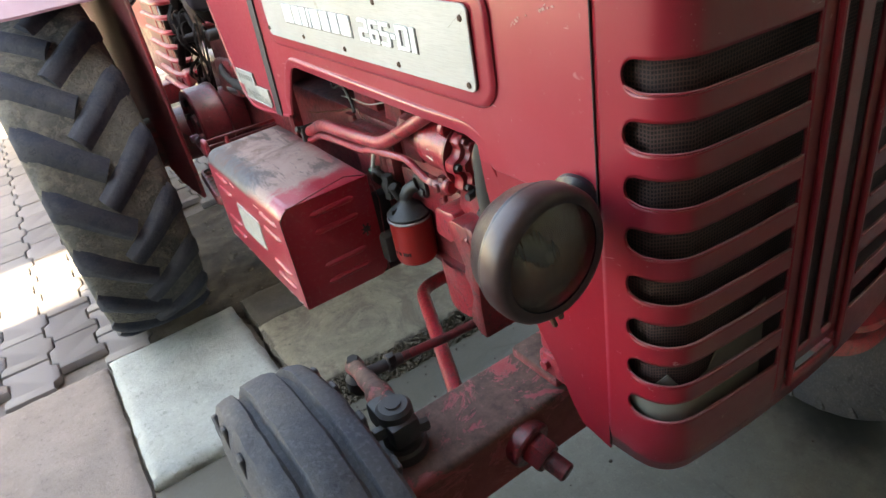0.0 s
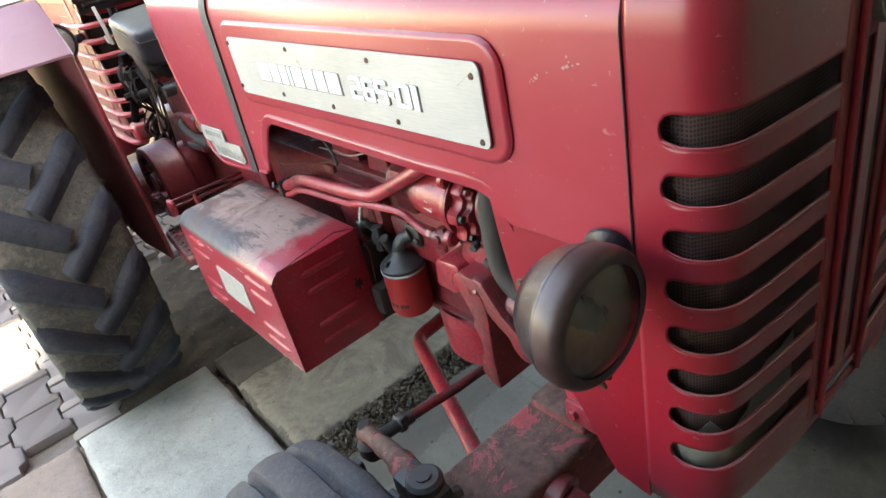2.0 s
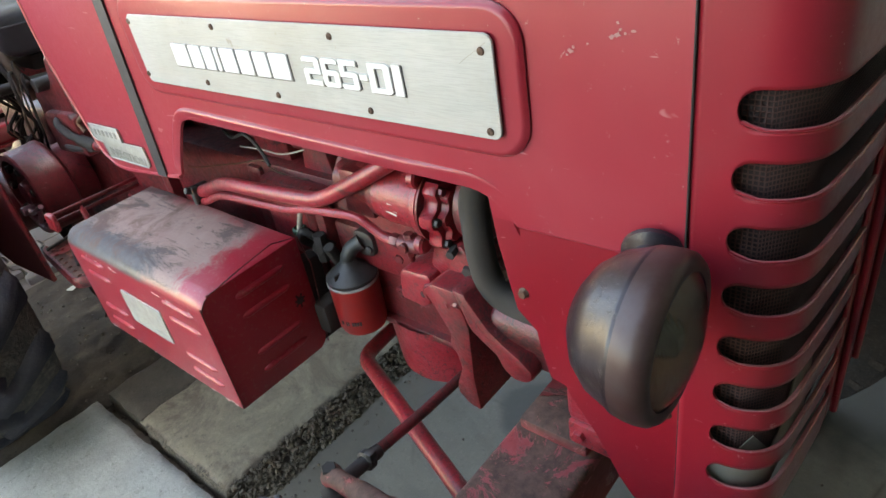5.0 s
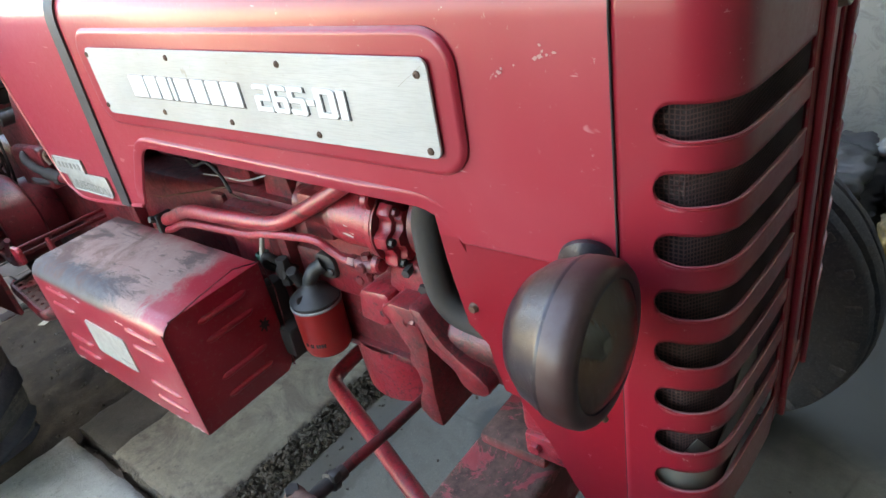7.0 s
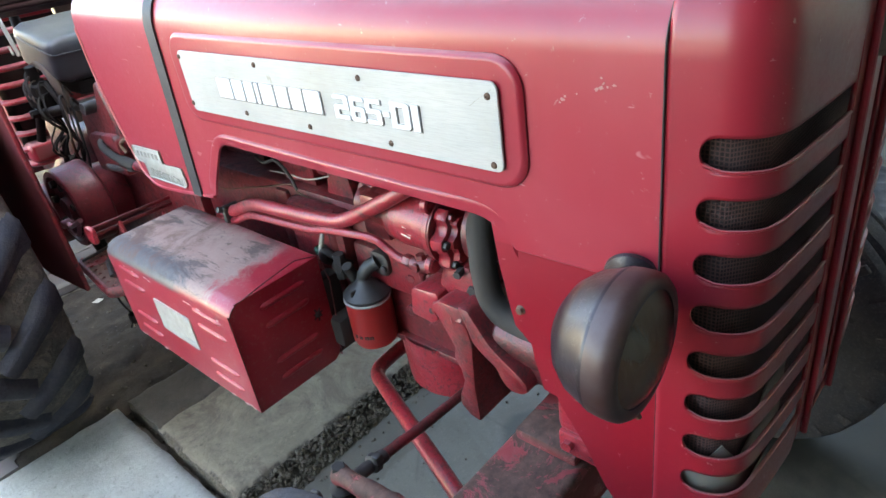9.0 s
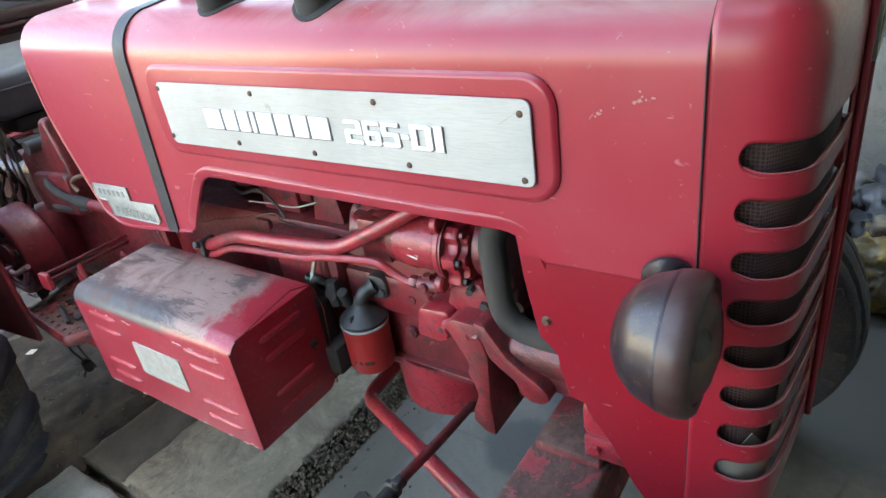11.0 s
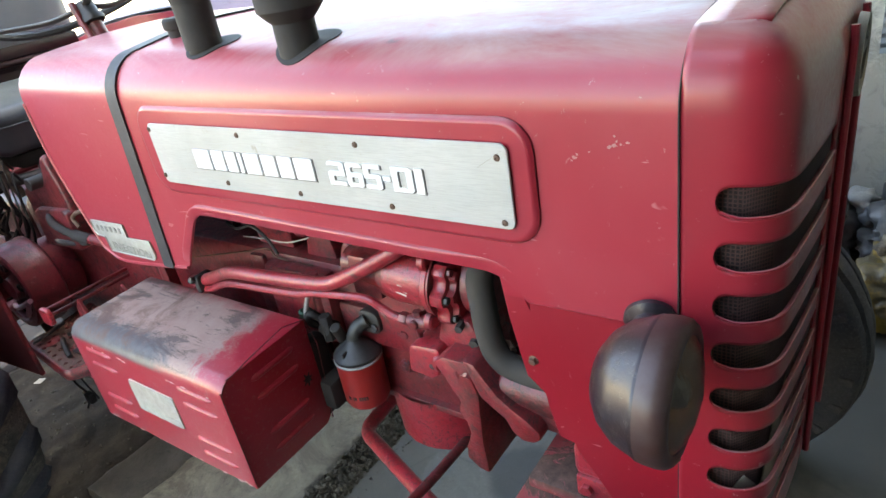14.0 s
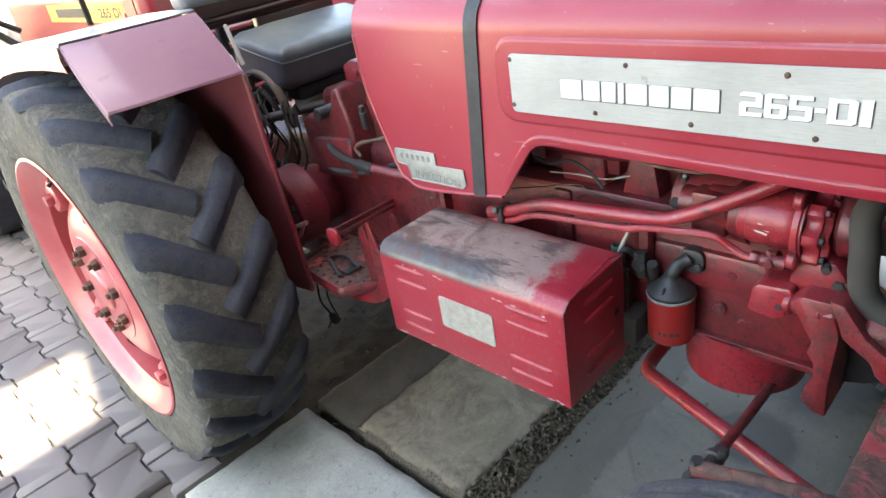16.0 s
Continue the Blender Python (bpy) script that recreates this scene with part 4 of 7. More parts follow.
def strokes(sign):
    """Blocky numerals and letters as butted stroke outlines in a unit square."""
    s, t = 0.30, 0.175

    def bar(x0, y0, x1, y1):
        return [(x0, y0), (x1, y0), (x1, y1), (x0, y1)]
    top = [(0, 1 - t), (1, 1 - t), (1, 0.93), (0.87, 1), (0.13, 1), (0, 0.93)]
    low = [(0, 0.07), (0.13, 0), (0.87, 0), (1, 0.07), (1, t), (0, t)]
    return {"2": [bar(0, 0, 1, t), [(0, t), (s, t), (s, 0.40), (0, 0.40)], [(0, 0.40), (1, 0.40), (1, 0.60), (0.12, 0.60), (0, 0.52)], bar(1 - s, 0.60, 1, 1 - t), top],
            "6": [low, bar(0, t, s, 1 - t), [(s, 0.41), (1, 0.41), (1, 0.53), (0.88, 0.60), (s, 0.60)], bar(1 - s, t, 1, 0.41), top],
            "5": [low, [(0, 0.42), (1, 0.42), (1, 0.55), (0.88, 0.61), (0, 0.61)], bar(1 - s, t, 1, 0.42), bar(0, 0.61, s, 1 - t), bar(0, 1 - t, 1, 1)],
            "-": [bar(0, 0.38, 1, 0.58)], "I": [bar(0, 0, 1, 1)],
            "D": [bar(0, 0, s, 1), [(s, 1 - t), (1, 1 - t), (1, 0.91), (0.86, 1), (s, 1)], [(s, 0), (0.86, 0), (1, 0.09), (1, t), (s, t)], bar(1 - s, t, 1, 1 - t)]}[sign]


for sign, a, b in (("2", 0.0, 0.183), ("6", 0.200, 0.372), ("5", 0.388, 0.560), ("-", 0.574, 0.652), ("D", 0.668, 0.868), ("I", 0.890, 0.965)):
    y0, y1 = 0.257 - 0.160 * a, 0.257 - 0.160 * b
    for nm, grow, x0, x1, mat in (("number_lettering", 0.0, -0.2874, -0.2851, "white"), ("number_shadow", 0.0013, -0.2857, -0.2849, "letter_edge")):
        bms = []
        for poly in strokes(sign):
            pts = [(y0 + (y1 - y0) * u, 1.0895 + 0.0325 * v) for u, v in poly]
            bms.append(slab_poly([(y - grow, z - grow) for y, z in pts], x0, x1, 0, 1))
        part(nm, join(*bms), M[mat], badge)

# rubber strap over the bonnet, leaning a little
strap = bmesh.new()
rows = []
for x, z in section(0.75, 0.868) + [(-x, z) for x, z in section(0.75, 0.868)[-2::-1]]:
    y = 0.763 - 0.030 * min(1, max(0, (z - 0.868) / 0.33)) + (0.05 * (1 - abs(x) / 0.2) if abs(x) < 0.2 else 0)
    n = Vector((x, 0, (z - 1.13) * (1.0 if z > SHO else 0.0))).normalized() * 0.004
    rows.append([strap.verts.new((x + n.x, y + w * 0.02, z + n.z)) for w in (-0.78, -0.62, 0.62, 0.78)])
for a, b in zip(rows, rows[1:]):
    for k in range(3):
        strap.faces.new((a[k], a[k + 1], b[k + 1], b[k]))
thicken(strap, -0.003)
part("seal_strap", strap, M["black"], tractor, "black rubber sealing strap", 60)

# small two-step name plate
DP = [(0.997, 0.939), (0.877, 0.942), (0.877, 0.914), (0.800, 0.917), (0.798, 0.884), (0.808, 0.876), (0.960, 0.873), (0.966, 0.904), (0.994, 0.906), (1.000, 0.912), (1.001, 0.934)]
inj = part("data_plate", slab_poly(DP, -0.2785, -0.2752, 0.0025, 2), M["label"], tractor, "small stepped dull metal plate with raised letters")
part("plate_border", tube([(-0.2785, y, z) for y, z in DP + DP[:1]], 0.0016, 6, 0), M["label"], inj)
text("word_lettering", "INJECTION", 0.0225, Matrix.Translation((-0.2787, 0.946, 0.882)) @ Euler((radians(1.5), 0, 0)).to_matrix().to_4x4() @ FACE, M["worn_letter"], inj, 0.0003, 0.0, 0.132, 0.0)
for k in range(6):
    b = part("letter_bar", box((-0.0008, -0.004, -0.006), (0.0008, 0.004, 0.006), 0.0005, 1), M["worn_letter"], inj)
    b.matrix_basis = Matrix.Translation((-0.2788, 0.980 - k * 0.0165, 0.924 + k * 0.0005))

# exhaust and air intake through the bonnet top
def top_z(x):
    x1 = 0.275 - SR
    return TOPZ + 0.010 * (1 - (x / x1) ** 2) if abs(x) < x1 else SHO + math.sqrt(max(0.0, SR * SR - (abs(x) - x1) ** 2))


def hole_patch(cx, cy, r):
    """Dark patch painting the shaded hole round a stack, following the bonnet's curve."""
    bm = bmesh.new()
    rings = [[bm.verts.new((cx + q * r * math.cos(a), cy + q * r * math.sin(a), top_z(cx + q * r * math.cos(a)) + 0.0014)) for a in [2 * math.pi * k / 32 for k in range(32)]] for q in (0.15, 0.45, 0.75, 1.0)]
    for a, b in zip(rings, rings[1:]):
        for k in range(32):
            bm.faces.new((a[k], a[(k + 1) % 32], b[(k + 1) % 32], b[k]))
    thicken(bm, -0.001)
    return bm


for nm, c, r, prof, lab in (("exhaust_pipe", (-0.214, 0.534), 0.043, [(0.024, -0.02), (0.024, 0.05), (0.026, 0.055), (0.031, 0.075), (0.031, 0.62), (0.028, 0.62), (0.028, 0.0)], "sooty black exhaust stack"),
                            ("air_intake", (-0.222, 0.322), 0.046, [(0.028, -0.02), (0.028, 0.028), (0.036, 0.036), (0.044, 0.045), (0.044, 0.26), (0.055, 0.28), (0.06, 0.34), (0.045, 0.38), (0, 0.39)], "black air pre-cleaner stack")):
    st = part(nm, lathe([(rr, h) for rr, h in prof], 24, Matrix.Translation((*c, TOPZ))), M["dark"], tractor, lab)
    part("collar", hole_patch(c[0] + 0.012, c[1] - 0.006, r), M["dark"], st)
part("filler_cap", lathe([(0, -0.004), (0.019, -0.004), (0.020, 0.002), (0.020, 0.010), (0.024, 0.012), (0.025, 0.016), (0.025, 0.026), (0.022, 0.030), (0, 0.031)], 24, Matrix.Translation((-0.135, 0.700, TOPZ + 0.006))), M["dark"], tractor, "small round black cap on the bonnet")


# ---- nose with slotted grille
ZT, ZB = 1.188, 0.588
NR, NW = 0.046, 0.2690
SLOT_Z = [1.106 - 0.0575 * k for k in range(8)]


def front_y(x):
    return -0.292 + 0.012 * (x / 0.215) ** 2


def raw_plan(s):
    """Point on the nose's plan outline, s metres from the seam round to the middle of the front (for the camera's side)."""
    w = NW
    l1 = 0.234 - 0.1865
    if s < l1:
        return Vector((-w + 0.058 * s, -0.1855 - s)), s
    l2 = NR * math.pi / 2
    w -= 0.058 * l1
    if s < l1 + l2:
        a = (s - l1) / NR
        return Vector((-w + NR * (1 - math.cos(a)), -0.234 - NR * math.sin(a))), s
    x = -w + NR + (s - l1 - l2)
    return Vector((x, front_y(x))), s


def plan(s):
    """The outline with its corner eased."""
    ds = [0.003 * k for k in range(-10, 11)]
    ws = [1 - abs(d) / 0.033 for d in ds]
    return sum((raw_plan(s + d)[0] * w for d, w in zip(ds, ws)), Vector((0, 0))) / sum(ws), s


S_ALL = 0.0475 + NR * math.pi / 2 + NW - 0.0028 - NR
S0, H = 0.031, 0.0158


def s_of_x(x):
    return S_ALL + x


def nose_half():
    """One half of the nose shell, slots left out of the sheet."""
    s1 = s_of_x(-0.079)
    ss = sorted({round(v, 4) for v in [S_ALL * k / 56 for k in range(57)] + [S0 + H * (1 - math.cos(radians(a))) for a in range(0, 91, 15)] + [s1 - 0.004 * (1 - math.cos(radians(a))) for a in range(0, 91, 30)]
                 + [s_of_x(x) for x in (-0.038, -0.036, -0.012, -0.010)]})
    bm = bmesh.new()

    def holes(s):
        out = []
        for k, zc in enumerate(SLOT_Z):
            if S0 < s < s1:
                h = H
                if s < S0 + H:
                    h = math.sqrt(max(0, H * H - (S0 + H - s) ** 2))
                elif s > s1 - 0.004:
                    h = H - 0.004 + math.sqrt(max(0, 0.004 ** 2 - (0.004 - (s1 - s)) ** 2))
                out.append((zc - h, zc + h))
            else:
                out.append((zc, zc))
        return out

    xa, xb = s_of_x(-0.037), s_of_x(-0.011)
    cols = []
    for s in ss:
        p, _ = plan(min(s, S_ALL))
        zs = [ZB]
        for a, b in sorted(holes(s)):
            zs += [a, b]
        zs += [ZT]
        cols.append((s, p, zs))
    made = {}

    def vert(p, z):
        k = (round(p.x, 5), round(p.y, 5), round(z, 5))
        if k not in made:
            # lower edge tucks in a little
            t = max(0, (0.645 - z) / 0.05)
            made[k] = bm.verts.new((p.x * (1 - 0.03 * t * t), p.y + 0.010 * t * t, z))
        return made[k]

    def quad(a, za0, za1, b, zb0, zb1):
        q = list(dict.fromkeys((vert(a, za0), vert(b, zb0), vert(b, zb1), vert(a, za1))))
        if len(q) > 2:
            bm.faces.new(q)

    lo, hi = 0.690, 1.120
    for (s, p, zs), (t, q, zt) in zip(cols, cols[1:]):
        mid = (s + t) / 2
        if mid > s1:
            if xa < mid < xb:
                for a, b in ((ZB, 0.645), (0.668, lo), (hi, ZT)):
                    quad(p, a, b, q, a, b)
            else:
                quad(p, ZB, 0.645, q, ZB, 0.645)
                quad(p, 0.668, lo, q, 0.668, lo)
                quad(p, lo, hi, q, lo, hi), quad(p, hi, ZT, q, hi, ZT)
                if mid < s_of_x(-0.062):
                    quad(p, 0.645, 0.668, q, 0.645, 0.668)
            continue
        for k in range(0, len(zs) - 1, 2):
            ea, eb = min(0.3, 0.004 / max(1e-4, zs[k + 1] - zs[k])), min(0.3, 0.004 / max(1e-4, zt[k + 1] - zt[k]))
            fa = [0, 0.3, 0.6, 1 - ea, 1] if k == 0 else [0, ea, 1 - ea, 1]
            fb = [0, 0.3, 0.6, 1 - eb, 1] if k == 0 else [0, eb, 1 - eb, 1]
            for f0, f1, g0, g1 in zip(fa, fa[1:], fb, fb[1:]):
                quad(p, zs[k] + (zs[k + 1] - zs[k]) * f0, zs[k] + (zs[k + 1] - zs[k]) * f1, q, zt[k] + (zt[k + 1] - zt[k]) * g0, zt[k] + (zt[k + 1] - zt[k]) * g1)
    # shoulder and top
    prev = None
    n = 8
    for s, p, zs in cols:
        col = [vert(p, ZT)]
        inward = Vector((0, 1)) if abs(p.x) < NW - 0.0488 else (Vector((1, 0)) if p.y > -0.234 else (Vector((0.0488 - NW, -0.234)) - p).normalized())
        for k in range(1, n + 1):
            a = radians(90 * k / n)
            r = 0.046
            q = p + inward * r * (1 - math.cos(a))
            col.append(bm.verts.new((q.x, q.y, ZT + SR * math.sin(a))))
        if prev:
            for k in range(n):
                f = list(dict.fromkeys((prev[k], col[k], col[k + 1], prev[k + 1])))
                bm.faces.new(f)
        prev = col
    bmesh.ops.remove_doubles(bm, verts=bm.verts, dist=0.0002)
    # flat top back to the seam
    nx = 10
    tops = []
    for y in (-0.1855, -0.2100, -0.2340, -0.2460):
        x0 = 0.046 - NW + 0.058 * min(0.0485, -0.1855 - y)
        tops.append([bm.verts.new((x0 * (1 - k / nx), y, TOPZ + 0.010 * (1 - (1 - k / nx) ** 2))) for k in range(nx + 1)])
    for a, b in zip(tops, tops[1:]):
        for k in range(nx):
            bm.faces.new((a[k], a[k + 1], b[k + 1], b[k]))
    return bm


half = nose_half()
other = half.copy()
other.transform(Matrix.Diagonal((-1, 1, 1, 1)))
shell = join(half, other)
bmesh.ops.remove_doubles(shell, verts=shell.verts, dist=0.0004)
bmesh.ops.recalc_face_normals(shell, faces=shell.faces)
grille = part("grille_shell", shell, M["sheet"], tractor, "red slotted grille shell, scuffed and dusty", 45)
md = grille.modifiers.new("thickness", "SOLIDIFY")
md.thickness, md.offset = 0.004, -1
for sgn in (-1, 1):
    part("grille_rib", tube([(sgn * 0.055, front_y(0.055) - 0.003, 1.215), (sgn * 0.055, front_y(0.055) - 0.004, 1.15), (sgn * 0.055, front_y(0.055) - 0.004, 0.68), (sgn * 0.055, front_y(0.055) - 0.002, 0.665)], 0.0042, 10, 3), M["sheet"], grille)
    for k, zc in enumerate(SLOT_Z):
        # rolled lower lip of each slot
        pts = []
        for s in [S0 + 0.004 + (s_of_x(-0.081) - S0 - 0.004) * i / 14 for i in range(15)]:
            p, _ = plan(s)
            h = H if s > S0 + H else math.sqrt(max(0, H * H - (S0 + H - s) ** 2))
            pts.append((p.x, p.y, zc - h + 0.001))
        pts = [(abs(x) * sgn, y, z) for x, y, z in pts]
        part("slot_lip", tube(pts, 0.0016, 6, 2), M["sheet"], grille)
EMB = Matrix.Translation((0, -0.293, 1.171)) @ Euler((radians(90), 0, 0)).to_matrix().to_4x4()
part("round_emblem", lathe([(0, 0.004), (0.038, 0.004), (0.039, 0.008), (0.041, 0.0095), (0.0435, 0.009), (0.045, 0.0)], 40, EMB), M["emblem"], grille, "round dull metal emblem")
part("emblem_disc", join(lathe([(0, 0.0060), (0.030, 0.0060), (0.0375, 0.0048)], 40, EMB), lathe([(0.019, 0.006), (0.021, 0.0085), (0.025, 0.0085), (0.027, 0.006)], 32, EMB), box((-0.028, 0.004, 0.0055), (0.028, 0.014, 0.0086), 0.001, 1, EMB)), M["emblem_dark"], grille)
scrn = bmesh.new()
for p0, p1 in (((-0.2515, -0.19), (-0.2515, -0.238)), ((-0.2515, -0.238), (-0.2225, -0.262)), ((-0.2225, -0.262), (0.2225, -0.262)), ((0.2225, -0.262), (0.2515, -0.238)), ((0.2515, -0.238), (0.2515, -0.19))):
    scrn.faces.new([scrn.verts.new(v) for v in ((*p0, 0.625), (*p1, 0.625), (*p1, 1.20), (*p0, 1.20))])
bmesh.ops.remove_doubles(scrn, verts=scrn.verts, dist=0.0005)
thicken(scrn, 0.002)
part("radiator_screen", scrn, M["screen"], tractor, "dark fine mesh screen behind the grille", 80)
# bare pale foot of the screen, bent and torn along its top
foot = bmesh.new()
cols = [((x, y, 0.655), (x + q, y + q, z)) for x, y, z, q in ((-0.2560, -0.190, 0.706, 0.001), (-0.2560, -0.222, 0.708, 0.0), (-0.2550, -0.238, 0.726, 0.001), (-0.2400, -0.2525, 0.748, 0.001), (-0.2245, -0.2662, 0.722, 0.0), (-0.1850, -0.2668, 0.730, 0.001), (-0.1600, -0.2668, 0.768, 0.001), (-0.1450, -0.2668, 0.779, 0.001), (-0.1100, -0.2668, 0.776, 0.0), (-0.0800, -0.2668, 0.781, 0.001))]
rows = [[foot.verts.new(v) for v in c] for c in cols]
for a, b in zip(rows, rows[1:]):
    foot.faces.new((a[0], b[0], b[1], a[1]))
thicken(foot, 0.0015)
part("screen_foot", foot, M["bare_foot"], tractor, "bent pale metal foot of the screen", 60)
part("radiator", box((-0.225, -0.15, 0.70), (0.225, -0.085, 1.2), 0.008), M["dark"], tractor, "black radiator core")
part("paper_scrap", box((-0.02, -0.012, -0.001), (0.02, 0.012, 0.001), 0.0004, 1, pose(-0.03, -0.225, 0.70, 20, 5, 30)), M["white"], tractor)


# ---- headlamps on the bonnet's sides
def headlamp(sgn):
    base = (sgn * 0.3630, -0.204, 0.955)
    turn = Matrix.Translation(base) @ Euler((radians(90), 0, radians(-1.5 * sgn))).to_matrix().to_4x4() @ Matrix.Scale(0.805, 4)
    lamp = part("headlamp", lathe([(0, -0.088), (0.018, -0.0875), (0.040, -0.081), (0.060, -0.068), (0.076, -0.048), (0.0845, -0.024), (0.0865, -0.021), (0.0875, -0.018), (0.0868, -0.015), (0.0875, -0.010), (0.0880, 0.002), (0.0865, 0.012), (0.0815, 0.018), (0.0745, 0.0195), (0.0705, 0.018), (0.0695, 0.013), (0.0695, 0.004), (0.066, 0.003)], 48, turn), M["lamp"], tractor, "round worn dark-painted headlamp with a rusty rim", 50)
    part("reflector", lathe([(0.069, 0.004), (0.064, -0.02), (0.048, -0.046), (0.02, -0.058), (0, -0.06)], 40, turn), M["chrome"], lamp)
    part("bulb", lathe([(0, -0.058), (0.010, -0.056), (0.011, -0.03), (0.006, -0.022), (0, -0.021)], 16, turn), M["yellowed"], lamp)
    part("lamp_rim", lathe([(0.0872, -0.0160), (0.0885, -0.010), (0.0890, 0.002), (0.0874, 0.0125), (0.0820, 0.0190), (0.0745, 0.0205), (0.0702, 0.0188), (0.0715, 0.0170)], 48, turn), M["lamp_ring"], lamp, "brown-red worn lamp rim", 50)
    gl = part("lens", lathe([(0.0702, 0.010), (0.069, 0.0175), (0.058, 0.0245), (0.045, 0.0295), (0.02, 0.0345), (0, 0.036), (0, 0.033), (0.02, 0.0315), (0.045, 0.0265), (0.058, 0.0215), (0.069, 0.0145)], 40, turn), M["glass"], lamp, "cloudy ribbed glass lens")
    gl.visible_shadow = False
    part("mount", lathe([(0.0, 0.0), (0.026, 0.0), (0.028, 0.002), (0.028, 0.007), (0.024, 0.010), (0.019, 0.013), (0.018, 0.04), (0, 0.045)], 28, along((sgn * 0.2695, -0.156, 0.968), (sgn * 0.32, -0.170, 0.955))), M["lamp"], lamp)
    part("rim_screw", join(rod((base[0] - 0.004, base[1] - 0.004, base[2] - 0.070), (base[0] - 0.002, base[1] - 0.010, base[2] - 0.083), 0.003), hexa((base[0] + 0.008, base[1] - 0.004, base[2] - 0.069), (base[0] + 0.009, base[1] - 0.006, base[2] - 0.080), 0.0035)), M["rust"], lamp)


headlamp(-1), headlamp(1)

# ---- chassis and engine, camera's side in detail
part("engine_block", join(box((-0.165, 0.16, 0.60), (0.165, 0.98, 0.87), 0.012), box((-0.178, 0.17, 0.725), (-0.15, 0.44, 0.80), 0.008), box((-0.172, 0.50, 0.66), (-0.15, 0.93, 0.70), 0.006), box((-0.174, 0.62, 0.72), (-0.15, 0.66, 0.86), 0.006)), M["grimy"], tractor, "red-painted engine block streaked with oil")
part("cylinder_head", join(box((-0.10, 0.2, 0.86), (0.10, 0.95, 1.06), 0.012), box((-0.115, 0.18, 0.945), (0.115, 0.96, 0.96), 0.004), box((-0.125, 0.60, 0.87), (-0.09, 0.64, 1.05), 0.008), box((-0.12, 0.76, 0.87), (-0.09, 0.79, 1.05), 0.008)), M["maroon"], tractor, "oily dark red cylinder head")
part("tappet_cover", join(slab_poly([(0.655, 0.87), (0.655, 0.95), (0.59, 0.985), (0.56, 0.97), (0.555, 0.87)], -0.145, -0.10, 0.006), slab_poly([(0.52, 0.86), (0.50, 0.95), (0.46, 0.97), (0.44, 0.86)], -0.15, -0.10, 0.006)), M["cast"], tractor)
part("sump", join(lathe([(0, 0), (0.095, 0.0), (0.108, 0.012), (0.112, 0.09), (0.112, 0.12)], 28, Matrix.Translation((-0.075, 0.30, 0.505))), box((-0.13, 0.38, 0.54), (0.13, 0.92, 0.62), 0.03, 3)), M["clean_cast"], tractor)
flange = part("sump_flange", box((-0.178, 0.15, 0.612), (0.178, 0.95, 0.626), 0.003), M["grimy"], tractor)
# injection pump with its hub, flange and gear cover
PX, PZ = -0.175, 0.892
pump = part("injection_pump", lathe([(0, 0), (0.043, 0.0), (0.046, 0.004), (0.047, 0.016), (0.047, 0.068), (0.0445, 0.070), (0.0445, 0.074), (0.0455, 0.076), (0.0455, 0.082), (0.040, 0.085), (0, 0.085)], 36, along((PX, 0.195, PZ), (PX, 0.4, PZ))), M["clean_cast"], tractor, "red fuel injection pump with scratched hub")
part("pump_body", join(lathe([(0, 0), (0.044, 0.0), (0.046, 0.006), (0.046, 0.018), (0.038, 0.026), (0.036, 0.06), (0.028, 0.075), (0.026, 0.11), (0, 0.11)], 32, along((PX + 0.006, 0.276, PZ - 0.002), (PX + 0.006, 0.4, PZ - 0.002))), box((PX - 0.028, 0.30, PZ - 0.045), (PX + 0.03, 0.36, PZ + 0.03), 0.006, 2)), M["grimy"], pump, "oily rear body of the pump")
part("pump_flange", join(lathe([(0, 0), (0.053, 0.0), (0.056, 0.003), (0.056, 0.011), (0.053, 0.014), (0, 0.014)], 32, along((PX, 0.184, PZ), (PX, 0.4, PZ))), rod((PX - 0.045, 0.184, PZ - 0.045), (PX - 0.045, 0.199, PZ - 0.045), 0.014, 16, 0.003), rod((PX - 0.035, 0.184, PZ + 0.050), (PX - 0.035, 0.199, PZ + 0.050), 0.014, 16, 0.003)), M["clean_cast"], pump)
lobes = []
for a in range(0, 360, 5):
    r = 0.0575 + 0.0050 * max(-1, min(1, 2.2 * math.cos(radians(a * 8 + 30))))
    lobes.append((r * math.cos(radians(a)), r * math.sin(radians(a))))
cover = bmesh.new()
cov = [[cover.verts.new((PX + 0.006 + x * s, y, PZ - 0.006 + z * s)) for x, z in lobes] for y, s in ((0.180, 0.98), (0.178, 1.0), (0.161, 1.0), (0.158, 0.97), (0.1575, 0.80), (0.148, 0.74))]
for p, q in zip(cov, cov[1:]):
    for k in range(len(p)):
        cover.faces.new((p[k], p[(k + 1) % len(p)], q[(k + 1) % len(q)], q[k]))
cover.faces.new(cov[-1]), cover.faces.new(cov[0][::-1])
part("gear_cover", cover, M["clean_cast"], pump, "", 40)
for k in range(8):
    a = radians((k * 360 - 30) / 8)
    bx, bz = PX + 0.006 + 0.053 * math.cos(a), PZ - 0.006 + 0.053 * math.sin(a)
    if bx < PX + 0.03:
        part("cover_bolt", join(hexa((bx, 0.160, bz), (bx, 0.1515, bz), 0.0062), rod((bx, 0.160, bz), (bx, 0.157, bz), 0.0078)), M["soot"] if k in (5, 4) else M["grimy"], pump)
part("pump_gasket", lathe([(0, 0), (0.0575, 0), (0.0575, 0.003), (0, 0.003)], 32, along((PX, 0.1805, PZ), (PX, 0.4, PZ))), M["grimy"], pump)
